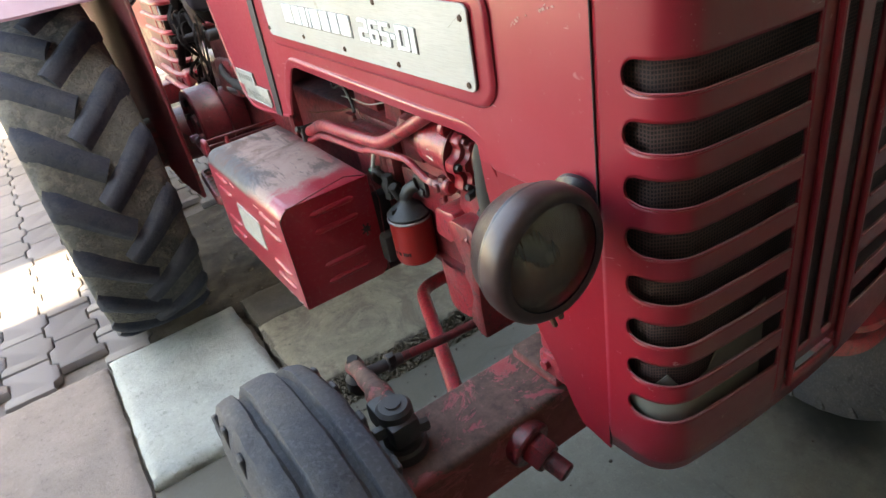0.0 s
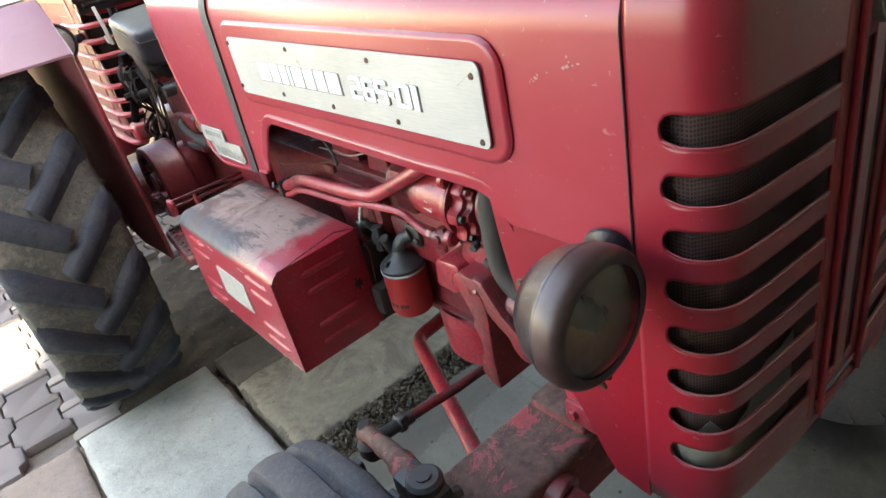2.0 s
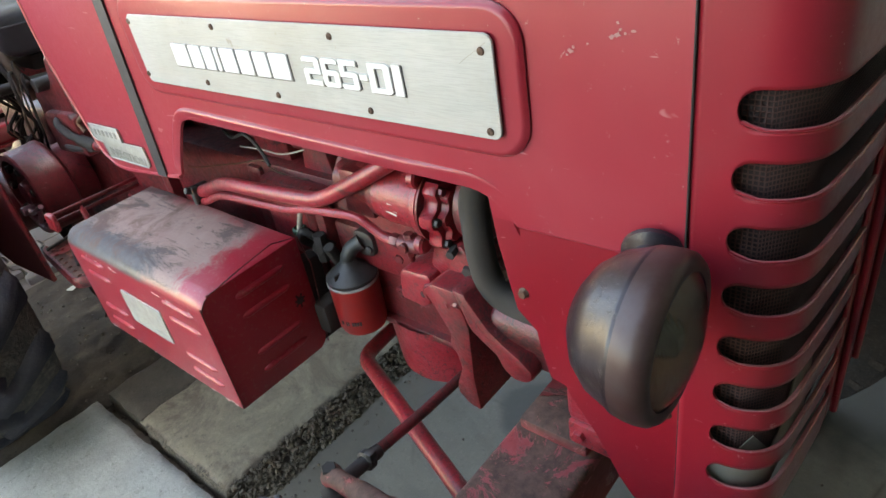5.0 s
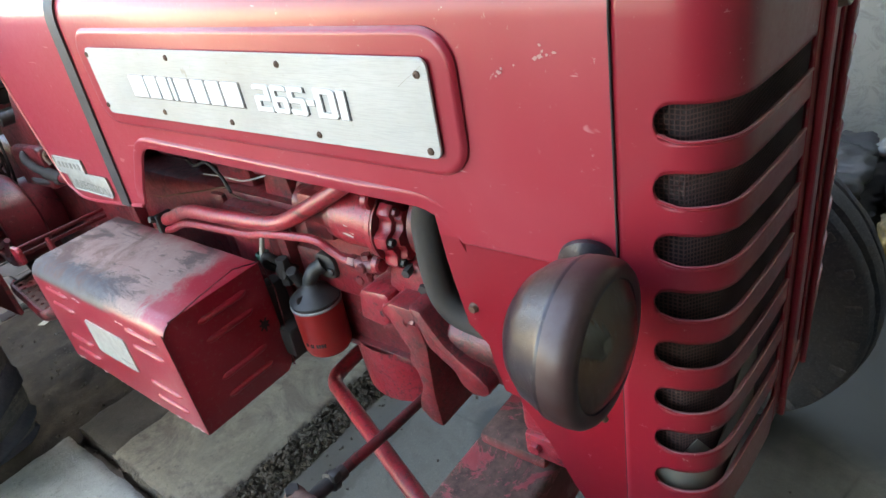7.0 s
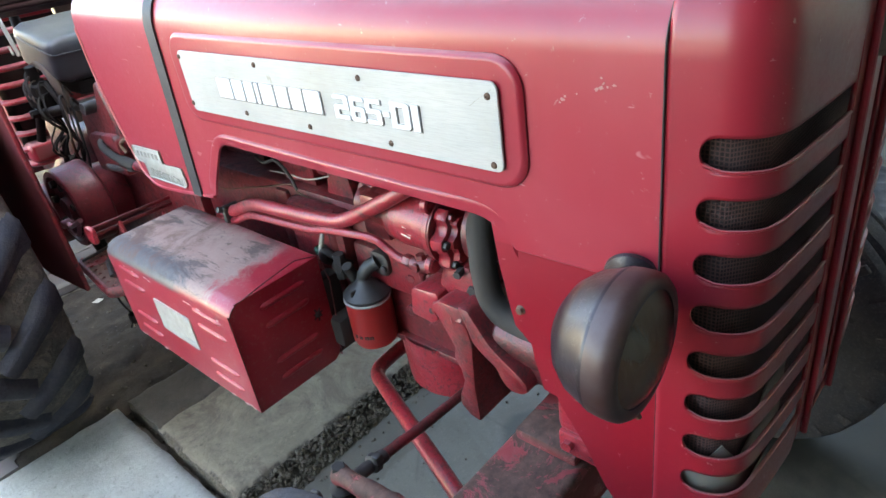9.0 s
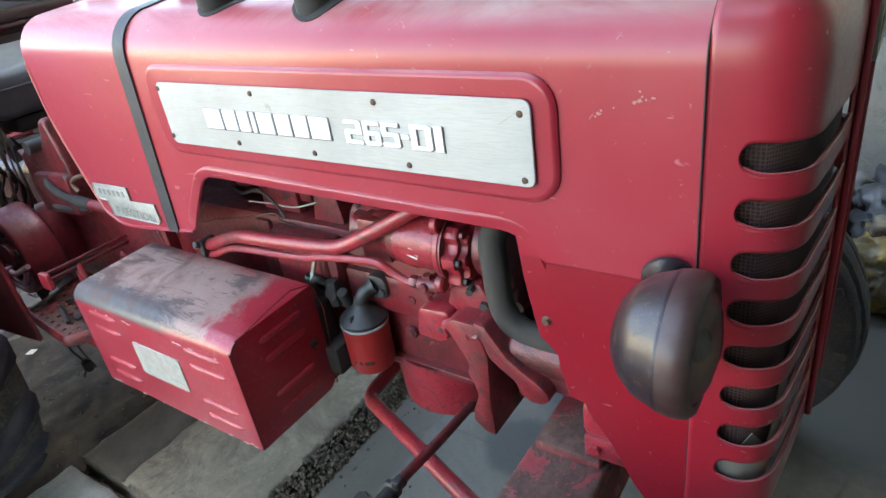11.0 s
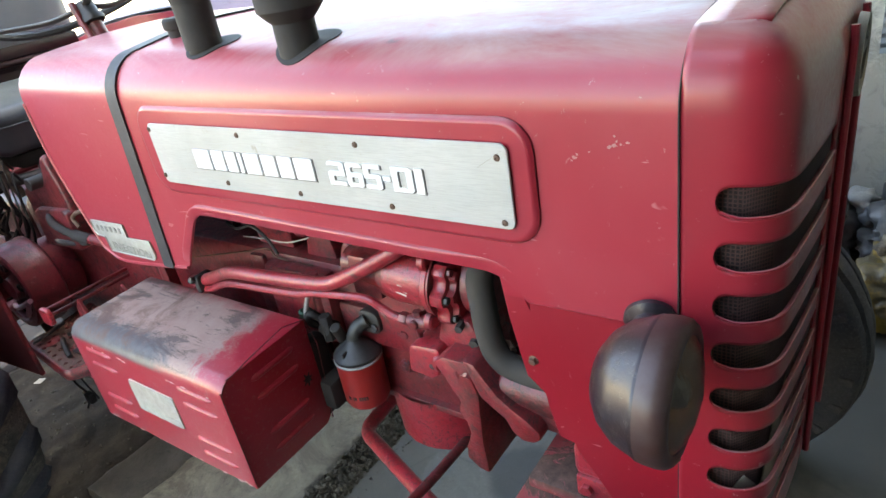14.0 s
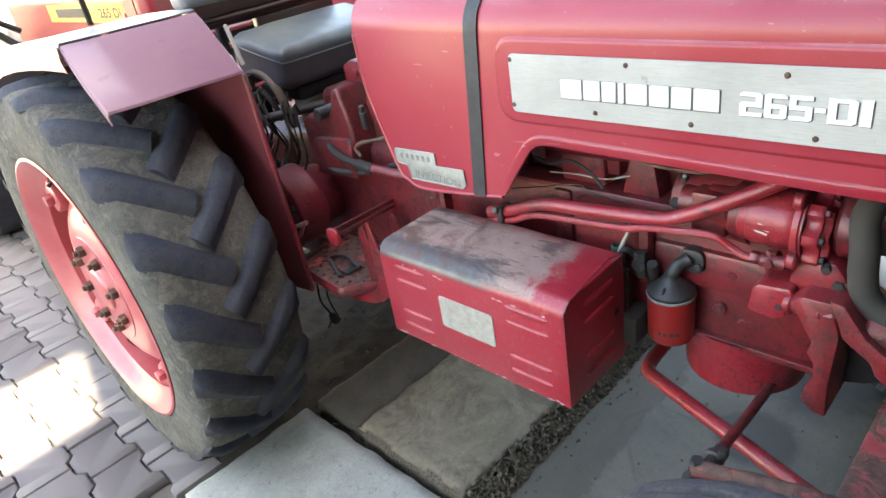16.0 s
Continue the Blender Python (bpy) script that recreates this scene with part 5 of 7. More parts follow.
for k, q in enumerate((0.0, 0.006, 0.012)):
    part("paint_scratch", box((-0.0004, -0.010, -0.0016), (0.0004, 0.010, 0.0016), 0.0002, 1, pose(PX - 0.0462, 0.235 + q * 0.4, PZ + 0.004 - q, 0, 3, 0) @ Euler((radians(12), 0, 0)).to_matrix().to_4x4()), M["yellowed"], pump)
part("timing_case", join(box((-0.125, 0.145, 0.70), (0.125, 0.178, 1.02), 0.012, 3), slab_poly([(0.185, 0.845), (0.135, 0.850), (0.118, 0.825), (0.118, 0.795), (0.16, 0.775), (0.20, 0.80)], -0.208, -0.13, 0.008)), M["cast"], tractor, "red timing case")
for c, r in (((-0.216, 0.150, 0.842), 0.0080), ((-0.208, 0.133, 0.815), 0.0095), ((-0.175, 0.30, 0.765), 0.010)):
    part("bolt", hexa((c[0] + 0.02, c[1], c[2]), (c[0] - 0.006, c[1] - 0.006, c[2]), r * 0.85), M["soot"] if c[1] < 0.17 else M["maroon"], tractor)
part("boss", join(rod((-0.14, 0.318, 0.686), (-0.174, 0.316, 0.686), 0.0125), rod((-0.174, 0.316, 0.686), (-0.176, 0.316, 0.686), 0.0065)), M["cast"], tractor)
part("boss", join(rod((-0.15, 0.215, 0.768), (-0.186, 0.215, 0.768), 0.015)), M["cast"], tractor)
part("water_pump", lathe([(0, 0), (0.044, 0), (0.050, 0.005), (0.052, 0.012), (0.052, 0.032), (0.046, 0.038), (0, 0.045)], 32, along((-0.155, 0.108, 0.893), (-0.155, 0.2, 0.893))), M["maroon"], tractor, "round dark red water pump")
part("wire", tube([(-0.165, 0.90, 0.81), (-0.17, 0.852, 0.818), (-0.172, 0.77, 0.838), (-0.17, 0.697, 0.854), (-0.17, 0.601, 0.878), (-0.172, 0.581, 0.866), (-0.17, 0.53, 0.858), (-0.168, 0.489, 0.861)], 0.0016, 6, 4), M["rust"], tractor)
part("wire", tube([(-0.165, 0.668, 0.892), (-0.17, 0.60, 0.899), (-0.168, 0.542, 0.898), (-0.15, 0.50, 0.905)], 0.0017, 6, 4), M["label"], tractor)
# fuel and oil pipes
part("pipe", tube([(-0.225, 0.79, 0.803), (-0.232, 0.72, 0.825), (-0.235, 0.64, 0.856), (-0.235, 0.55, 0.864), (-0.232, 0.42, 0.874), (-0.228, 0.37, 0.884), (-0.22, 0.29, 0.925), (-0.2, 0.22, 0.965), (-0.15, 0.18, 0.985)], 0.0125, 12, 4), M["clean_cast"], tractor, "thick red-painted pipe")
part("pipe", tube([(-0.23, 0.79, 0.785), (-0.238, 0.72, 0.805), (-0.238, 0.655, 0.830), (-0.236, 0.55, 0.838), (-0.236, 0.46, 0.846), (-0.235, 0.43, 0.854), (-0.232, 0.36, 0.862), (-0.228, 0.31, 0.864), (-0.224, 0.285, 0.850), (-0.222, 0.262, 0.838), (-0.220, 0.235, 0.836)], 0.0068, 10, 4), M["clean_cast"], tractor, "thin red-painted pipe")
part("pipe_union", join(hexa((-0.220, 0.252, 0.838), (-0.219, 0.238, 0.837), 0.0105), rod((-0.219, 0.238, 0.836), (-0.214, 0.200, 0.835), 0.0115, 16, 0.002), hexa((-0.215, 0.222, 0.818), (-0.215, 0.222, 0.853), 0.0085), rod((-0.19, 0.222, 0.836), (-0.232, 0.222, 0.836), 0.0075), rod((-0.216, 0.224, 0.806), (-0.216, 0.224, 0.82), 0.005)), M["grimy"], tractor)
adj = part("tensioner_block", slab_poly([(0.250, 0.742), (0.242, 0.790), (0.234, 0.797), (0.188, 0.801), (0.182, 0.794), (0.191, 0.748), (0.206, 0.738)], -0.230, -0.15, 0.005, 2), M["clean_cast"], tractor)
part("adjuster_nut", join(rod((-0.218, 0.190, 0.772), (-0.222, 0.178, 0.773), 0.0185, 20, 0.002), rod((-0.220, 0.180, 0.773), (-0.236, 0.132, 0.782), 0.0155, 20, 0.003), hexa((-0.236, 0.132, 0.782), (-0.240, 0.118, 0.785), 0.0125)), M["grimy"], adj)
part("bolt_hole", rod((-0.2305, 0.201, 0.764), (-0.2285, 0.201, 0.764), 0.0055, 12, 0.0005), M["dark"], adj)
part("drain_tube", tube([(-0.212, 0.466, 0.842), (-0.214, 0.468, 0.829), (-0.216, 0.480, 0.800), (-0.216, 0.487, 0.782)], 0.0042, 10, 3), M["label"], tractor, "thin worn metal tube")
part("pipe_clip", join(box((-0.250, 0.738, 0.796), (-0.215, 0.752, 0.833), 0.004), hexa((-0.245, 0.748, 0.824), (-0.258, 0.748, 0.830), 0.007)), M["soot"], tractor)
part("pipe", tube([(-0.16, 0.32, 0.955), (-0.175, 0.36, 0.945), (-0.18, 0.46, 0.95), (-0.175, 0.52, 0.975), (-0.16, 0.6, 0.955), (-0.15, 0.7, 0.955)], 0.0035, 8, 5), M["rust"], tractor)
part("wire", tube([(-0.21, 0.52, 0.90), (-0.2, 0.55, 0.92), (-0.19, 0.60, 0.935), (-0.185, 0.65, 0.92), (-0.17, 0.7, 0.92)], 0.003, 8, 5), M["dark"], tractor)
part("wire", tube([(-0.22, 0.27, 0.846), (-0.218, 0.32, 0.85), (-0.21, 0.38, 0.845), (-0.19, 0.43, 0.86)], 0.0018, 6, 5), M["rust"], tractor)
part("pump_neck", lathe([(0.062, 0.0), (0.060, 0.05), (0.052, 0.10), (0.040, 0.14), (0, 0.15)], 28, along((-0.135, 0.27, 0.878), (-0.10, 0.9, 0.90))), M["cast"], tractor)
part("injector", join(lathe([(0, 0), (0.024, 0.0), (0.026, 0.006), (0.020, 0.016), (0.012, 0.022), (0, 0.022)], 20, Matrix.Translation((-0.155, 0.392, 0.872))), rod((-0.155, 0.392, 0.89), (-0.156, 0.392, 0.925), 0.006), hexa((-0.155, 0.392, 0.893), (-0.155, 0.392, 0.902), 0.011)), M["dark"], tractor, "oily black injector gland with a stud")
part("stud", rod((-0.156, 0.392, 0.90), (-0.157, 0.392, 0.93), 0.0045), M["steel"], tractor)
part("manifold", join(tube([(-0.10, 0.86, 0.97), (-0.125, 0.80, 0.965), (-0.13, 0.68, 0.955), (-0.128, 0.58, 0.95), (-0.125, 0.48, 0.955)], 0.03, 14, 4), box((-0.135, 0.70, 0.90), (-0.10, 0.74, 0.99), 0.008), box((-0.135, 0.53, 0.89), (-0.10, 0.57, 0.98), 0.008)), M["grimy"], tractor, "dirty red inlet manifold")
part("side_cover", join(box((-0.195, 0.44, 0.715), (-0.16, 0.60, 0.86), 0.012), rod((-0.19, 0.47, 0.74), (-0.19, 0.47, 0.86), 0.012)), M["cast"], tractor)
part("drain_valve", join(rod((-0.16, 0.455, 0.755), (-0.215, 0.45, 0.76), 0.013), hexa((-0.205, 0.45, 0.735), (-0.205, 0.45, 0.785), 0.012), rod((-0.19, 0.43, 0.72), (-0.21, 0.425, 0.77), 0.010), tube([(-0.20, 0.46, 0.77), (-0.215, 0.475, 0.79), (-0.21, 0.49, 0.765), (-0.19, 0.48, 0.745)], 0.007)), M["dark"], tractor, "oily dark valves and fittings")
part("tape", lathe([(0.009, 0), (0.012, 0.002), (0.012, 0.010), (0.009, 0.012)], 16, Matrix.Translation((-0.207, 0.497, 0.776))), M["green"], tractor)
# radiator hose
hose = part("radiator_hose", tube([(-0.12, 0.098, 0.968), (-0.165, 0.102, 0.952), (-0.195, 0.110, 0.925), (-0.207, 0.103, 0.885), (-0.209, 0.100, 0.845), (-0.209, 0.093, 0.812), (-0.208, 0.074, 0.790), (-0.207, 0.045, 0.781), (-0.205, 0.0, 0.781), (-0.20, -0.05, 0.783), (-0.19, -0.11, 0.785)], 0.0195, 18, 5), M["hose"], tractor, "dusty grey rubber radiator hose")
part("clip", lathe([(0.0203, 0), (0.0228, 0.001), (0.0228, 0.011), (0.0203, 0.012)], 20, along((-0.165, 0.102, 0.952), (-0.195, 0.106, 0.928))), M["rust"], hose)
# oil filter
fx, fy = -0.204, 0.391
filt = part("oil_filter", lathe([(0, 0.0), (0.012, 0.001), (0.015, 0.004), (0.027, 0.004), (0.032, 0.0), (0.038, 0.004), (0.0415, 0.013), (0.0422, 0.090), (0.0432, 0.093), (0.0432, 0.097), (0.0415, 0.099), (0, 0.099)], 36, Matrix.Translation((fx, fy, 0.618))), M["filter"], tractor, "orange-red spin-on oil filter")
part("seam_ring", lathe([(0.0415, 0.0945), (0.0440, 0.0955), (0.0440, 0.0985), (0.0415, 0.0995)], 36, Matrix.Translation((fx, fy, 0.618))), M["steel"], filt)
head = part("filter_head", join(lathe([(0.0405, 0.099), (0.0428, 0.101), (0.0430, 0.106), (0.0400, 0.109), (0.026, 0.120), (0.016, 0.128), (0.013, 0.134), (0, 0.136)], 32, Matrix.Translation((fx, fy, 0.618))),
     tube([(fx, fy, 0.730), (fx, fy, 0.752), (fx + 0.002, fy - 0.004, 0.762), (fx + 0.008, fy - 0.010, 0.773), (fx + 0.020, fy - 0.022, 0.781)], [0.0145, 0.0125, 0.0125, 0.0125, 0.0145], 14, 4),
     slab_poly([(fy - 0.036, 0.716), (fy + 0.036, 0.716), (fy + 0.012, 0.756), (fy - 0.010, 0.756)], fx - 0.003, fx + 0.003, 0.0015),
     box((fx - 0.036, fy - 0.003, 0.712), (fx - 0.006, fy + 0.003, 0.740), 0.0015, 1)), M["grey"], filt, "oily dark grey cast filter head with an elbow")
part("head_flange", join(slab_poly(rounded(fy - 0.050, 0.755, fy - 0.004, 0.801, 0.016), -0.186, -0.158, 0.004), rod((-0.186, fy - 0.041, 0.772), (-0.192, fy - 0.041, 0.772), 0.007)), M["soot"], filt)
for k, (a, w) in enumerate(((228, 5), (222, 5), (216, 5), (210, 5), (199, 4), (194, 4), (184, 3), (181, 5))):
    q = radians(a - 4)
    b = part("ink_bar", box((-0.0005, -0.0017 * w / 5, -0.0036), (0.0005, 0.0017 * w / 5, 0.0036), 0.0003, 1), M["ink"], filt)
    b.matrix_basis = Matrix.Translation((fx + 0.0424 * math.cos(q), fy + 0.0424 * math.sin(q), 0.649)) @ pose(0, 0, 0, 0, 0, a - 184)

# front support casting
part("front_support", join(
    slab_poly([(0.182, 0.792), (0.163, 0.806), (0.112, 0.806), (0.116, 0.779), (0.108, 0.750), (0.114, 0.659), (0.111, 0.594), (0.131, 0.597), (0.150, 0.613), (0.148, 0.634), (0.135, 0.668), (0.139, 0.691), (0.150, 0.708), (0.144, 0.728), (0.152, 0.742), (0.165, 0.766)], -0.248, -0.130, 0.004),
    slab_poly([(0.129, 0.812), (0.107, 0.809), (0.094, 0.790), (0.074, 0.763), (0.052, 0.746), (0.026, 0.730), (0.012, 0.716), (0.011, 0.703), (0.021, 0.694), (0.041, 0.690), (0.058, 0.703), (0.066, 0.723), (0.084, 0.735), (0.106, 0.752), (0.117, 0.784)], -0.250, -0.165, 0.006)), M["cast"], tractor, "heavy red front axle support casting")
# soot-dark slab stands in for the shade inside the casting
part("support_hollow", slab_poly([(0.112, 0.61), (0.106, 0.745), (0.070, 0.722), (0.02, 0.70), (0.035, 0.65), (0.08, 0.62)], -0.168, -0.150, 0.003), M["soot"], tractor, "dark insert painting the shade in the front casting's hollow")
part("support_tube", lathe([(0, 0), (0.034, 0.0), (0.037, 0.004), (0.037, 0.13), (0, 0.13)], 24, along((-0.200, 0.085, 0.756), (-0.190, -0.06, 0.742))), M["grimy"], tractor, "dusty round arm of the front casting")
part("support_shelf", box((-0.225, -0.10, 0.700), (-0.10, 0.045, 0.735), 0.006), M["grimy"], tractor, "dusty ledge of the front casting")
part("frame_rail", box((-0.12, -0.16, 0.625), (0.12, 0.16, 0.70), 0.01), M["deep"], tractor)
part("support_bolt", join(hexa((-0.19, 0.12, 0.80), (-0.195, 0.118, 0.822), 0.013), hexa((-0.185, 0.085, 0.795), (-0.20, 0.08, 0.815), 0.012)), M["rust"], tractor)
part("mount_bracket", join(box((-0.258, -0.105, 0.672), (-0.16, -0.040, 0.730), 0.012, 3), box((-0.263, -0.125, 0.640), (-0.20, -0.045, 0.678), 0.005), hexa((-0.262, -0.062, 0.660), (-0.270, -0.062, 0.660), 0.009)), M["clean_cast"], tractor)

# front axle
axle = part("front_axle", join(box((-0.565, -0.072, 0.492), (0.565, 0.052, 0.603), 0.010, 3), box((-0.25, -0.062, 0.60), (0.25, 0.042, 0.622), 0.006)), M["axle"], tractor, "box-section front axle beam with red paint worn to rust")
part("pivot_lug", lathe([(0, 0), (0.034, 0), (0.037, 0.003), (0.037, 0.03), (0, 0.03)], 24, along((-0.322, -0.085, 0.552), (-0.340, 0.02, 0.572))), M["maroon"], axle)
part("pivot_nut", join(hexa((-0.322, -0.084, 0.553), (-0.316, -0.112, 0.545), 0.026), rod((-0.317, -0.108, 0.546), (-0.308, -0.142, 0.534), 0.015, 20, 0.003)), M["maroon"], axle, "big rusty hexagon nut on a threaded stud")
for sgn in (-1, 1):
    kp = part("kingpin_clamp", join(rod((sgn * 0.482, 0.0, 0.598), (sgn * 0.482, 0.0, 0.622), 0.037, 24, 0.004), rod((sgn * 0.481, 0.0, 0.615), (sgn * 0.480, 0.002, 0.684), 0.0255, 24, 0.005), box((sgn * 0.481 - 0.022, -0.030, 0.632), (sgn * 0.481 + 0.022, 0.05, 0.670), 0.007), lathe([(0, 0), (0.011, 0), (0.011, 0.003), (0, 0.003)], 20, Matrix.Translation((sgn * 0.480, 0.002, 0.684)))), M["soot"], axle, "greasy black steering clamp")
    part("clamp_bolt", hexa((sgn * 0.462, -0.020, 0.645), (sgn * 0.446, -0.022, 0.643), 0.0095), M["soot"], axle)
    part("clamp_bolt", hexa((sgn * 0.498, -0.005, 0.656), (sgn * 0.520, -0.005, 0.658), 0.0095), M["soot"], axle)
    part("steering_arm", tube([(sgn * 0.478, 0.03, 0.652), (sgn * 0.468, 0.09, 0.642), (sgn * 0.457, 0.16, 0.614), (sgn * 0.447, 0.225, 0.588)], [0.020, 0.016, 0.014, 0.017], 14, 5), M["axle"], axle)
    part("ball_joint", join(lathe([(0, 0), (0.016, 0.0), (0.022, 0.012), (0.022, 0.030), (0.013, 0.038), (0.013, 0.05), (0, 0.05)], 20, Matrix.Translation((sgn * 0.447, 0.225, 0.534))), hexa((sgn * 0.447, 0.225, 0.582), (sgn * 0.447, 0.225, 0.606), 0.0115)), M["dark"], axle)
    part("spindle", rod((sgn * 0.50, -0.01, 0.45), (sgn * 0.55, -0.01, 0.37), 0.04), M["rust"], axle)
tie = part("tie_rod", tube([(-0.412, 0.225, 0.559), (-0.33, 0.225, 0.550), (-0.194, 0.225, 0.537), (0.15, 0.22, 0.535), (0.412, 0.225, 0.556)], 0.0088, 12, 3), M["maroon"], tractor, "dirty red tie rod behind the front axle")
part("tie_rod_end", join(rod((-0.447, 0.225, 0.562), (-0.36, 0.225, 0.553), 0.0112), lathe([(0.0112, 0), (0.016, 0.002), (0.016, 0.012), (0.0112, 0.014)], 16, along((-0.392, 0.225, 0.557), (-0.3, 0.225, 0.547))), hexa((-0.385, 0.208, 0.572), (-0.385, 0.238, 0.546), 0.007), box((-0.393, 0.204, 0.567), (-0.378, 0.218, 0.584), 0.003)), M["soot"], tie)
part("radius_rod", tube([(0.06, 0.470, 0.490), (-0.05, 0.466, 0.491), (-0.125, 0.462, 0.491), (-0.165, 0.458, 0.490), (-0.185, 0.443, 0.489), (-0.200, 0.410, 0.491), (-0.25, 0.289, 0.496), (-0.30, 0.168, 0.502), (-0.345, 0.060, 0.508)], 0.0145, 16, 5), M["clean_cast"], tractor, "pinkish red radius rod from axle to chassis")

# ---- battery box on its bracket
BX0, BX1, BY0, BY1, BZ0, BZ1 = -0.430, -0.238, 0.466, 0.935, 0.568, 0.792
prof = [(BX0, BZ0)] + [(BX0 + 0.030 * (1 - math.cos(radians(a))), BZ1 - 0.030 * (1 - math.sin(radians(a)))) for a in range(0, 91, 15)] + [(BX1, BZ1 + 0.002), (BX1, BZ0 + 0.024), (BX1 - 0.004, BZ0 + 0.010), (BX1 - 0.016, BZ0)]
bb = bmesh.new()
ya, yb = [bb.verts.new((x, BY0, z)) for x, z in prof], [bb.verts.new((x, BY1, z)) for x, z in prof]
mids = [[bb.verts.new((x + 0.0015 * noise.noise(Vector((x * 9, y * 7, z * 9))), y, z + 0.002 * noise.noise(Vector((x * 12, y * 8, z * 5 + 4))))) for x, z in prof] for y in [BY0 + (BY1 - BY0) * k / 14 for k in range(1, 14)]]
rws = [ya] + mids + [yb]
for a, b in zip(rws, rws[1:]):
    for k in range(len(prof)):
        j = (k + 1) % len(prof)
        bb.faces.new((a[k], a[j], b[j], b[k]))
bb.faces.new(ya), bb.faces.new(yb[::-1])
bmesh.ops.recalc_face_normals(bb, faces=bb.faces)
bmesh.ops.bevel(bb, geom=[e for e in bb.edges if e.calc_face_angle(0) > 0.9], offset=0.0035, segments=2, affect="EDGES", profile=0.5)
bbox = part("battery_box", bb, M["box"], tractor, "red louvred battery box with a rubbed-down lid", 40)
part("end_seam", tube([(BX0 + 0.001, BY0 - 0.0005, BZ0 + 0.004)] + [(x, BY0 - 0.0005, z) for x, z in prof[1:-1]], 0.0012, 6, 3), M["maroon"], bbox)


def louvre(a, b, out, r=0.0055):
    """A pressed louvre: half-round ridge with pinched ends."""
    a, b = Vector(a), Vector(b)
    bm = bmesh.new()
    n, seg = 10, 8
    d = (b - a).normalized()
    o = Vector(out)
    w = d.cross(o)
    rings = []
    for i in range(n + 1):
        t = i / n
        k = min(1, math.sin(math.pi * t) * 3.2)
        rings.append([bm.verts.new(a.lerp(b, t) + w * math.cos(q) * r * (0.35 + 0.65 * k) + o * (math.sin(q) * r * 0.85 * k - 0.0006)) for q in [math.pi * j / seg for j in range(seg + 1)]])
    for p, q in zip(rings, rings[1:]):
        for j in range(seg):
            bm.faces.new((p[j], p[j + 1], q[j + 1], q[j]))
    return bm


for ya_, yb_ in ((0.500, 0.598), (0.803, 0.893)):
    for z in (0.748, 0.715, 0.638, 0.605):
        part("louvre", louvre((BX0, yb_, z), (BX0, ya_, z), (-1, 0, 0)), M["box"], bbox)
for z in (0.760, 0.722, 0.646, 0.609):
    part("louvre", louvre((-0.373, BY0, z), (-0.276, BY0, z + 0.001), (0, -1, 0), 0.0062), M["box"], bbox)
part("latch_hole", lathe([(0.0, 0.0006), (0.0062, 0.0006), (0.0075, 0)], 12, along((-0.267, BY0, 0.684), (-0.267, BY0 - 1, 0.684))), M["dark"], bbox)
for k in range(7):
    a = radians(51 * k + 12)
    part("chipped_paint", box((0.005, -0.0018, 0.0), (0.0105 + 0.002 * (k % 3), 0.0018, 0.0005), 0.0002, 1, along((-0.267, BY0, 0.684), (-0.267, BY0 - 1, 0.684)) @ Euler((0, 0, a)).to_matrix().to_4x4()), M["dark"], bbox)
re_ = random.Random(5)
for k in range(22):
    y, L = re_.uniform(BY0 + 0.01, BY1 - 0.02), re_.uniform(0.004, 0.016)
    hi = k % 3 == 0
    z = BZ1 - 0.034 - re_.uniform(0, 0.004) if hi else BZ0 + 0.003 + re_.uniform(0, 0.004)
    part("chipped_paint", slab_poly([(y, z), (y + L * 0.4, z + 0.002), (y + L, z + 0.0005), (y + L * 0.6, z - 0.0018)], BX0 - 0.0007, BX0 + 0.0004, 0, 1), M["chip"], bbox)
lab = part("label_plate", slab_poly(rounded(0.628, 0.642, 0.768, 0.714, 0.006), BX0 - 0.0022, BX0 + 0.001, 0.0006, 1), M["label"], bbox, "blank scratched metal label plate")
for k in range(3):
    b = part("stamp_bar", box((-0.0003, -0.006, -0.003), (0.0003, 0.006, 0.003), 0.0001, 1), M["steel"], bbox)
    b.matrix_basis = Matrix.Translation((BX0 - 0.0024, 0.672 - k * 0.014, 0.656))
part("battery_bracket", join(box((-0.30, 0.50, 0.548), (-0.10, 0.54, 0.566), 0.004), box((-0.30, 0.86, 0.548), (-0.10, 0.90, 0.566), 0.004), box((-0.245, 0.44, 0.60), (-0.18, 0.95, 0.66), 0.006), box((-0.245, 0.47, 0.62), (-0.20, 0.50, 0.74), 0.004)), M["dark"], tractor)

# ---- gearbox, axle housing, brake drum
WX, WY, WZ, WR = -0.640, 1.785, 0.594, 0.594
part("gearbox", join(box((-0.17, 0.98, 0.50), (0.17, 1.62, 0.88), 0.03, 3), box((-0.14, 1.05, 0.86), (0.14, 1.45, 1.00), 0.025, 3), box((-0.19, 0.965, 0.52), (0.19, 1.0, 0.92), 0.012)), M["maroon"], tractor, "red gearbox housing dark with oil")
part("gear_casing", join(slab_poly([(1.45, 0.86), (1.455, 0.93), (1.42, 0.95), (1.345, 0.955), (1.315, 0.972), (1.290, 1.025), (1.275, 1.035), (1.262, 1.028), (1.25, 0.98), (1.235, 0.92), (1.24, 0.86)], -0.212, -0.09, 0.010, 3), slab_poly([(1.41, 0.79), (1.41, 0.88), (1.39, 0.895), (1.25, 0.905), (1.235, 0.895), (1.235, 0.80)], -0.228, -0.10, 0.008, 2)), M["maroon"], tractor, "oily maroon gear lever casing with an upright ear")
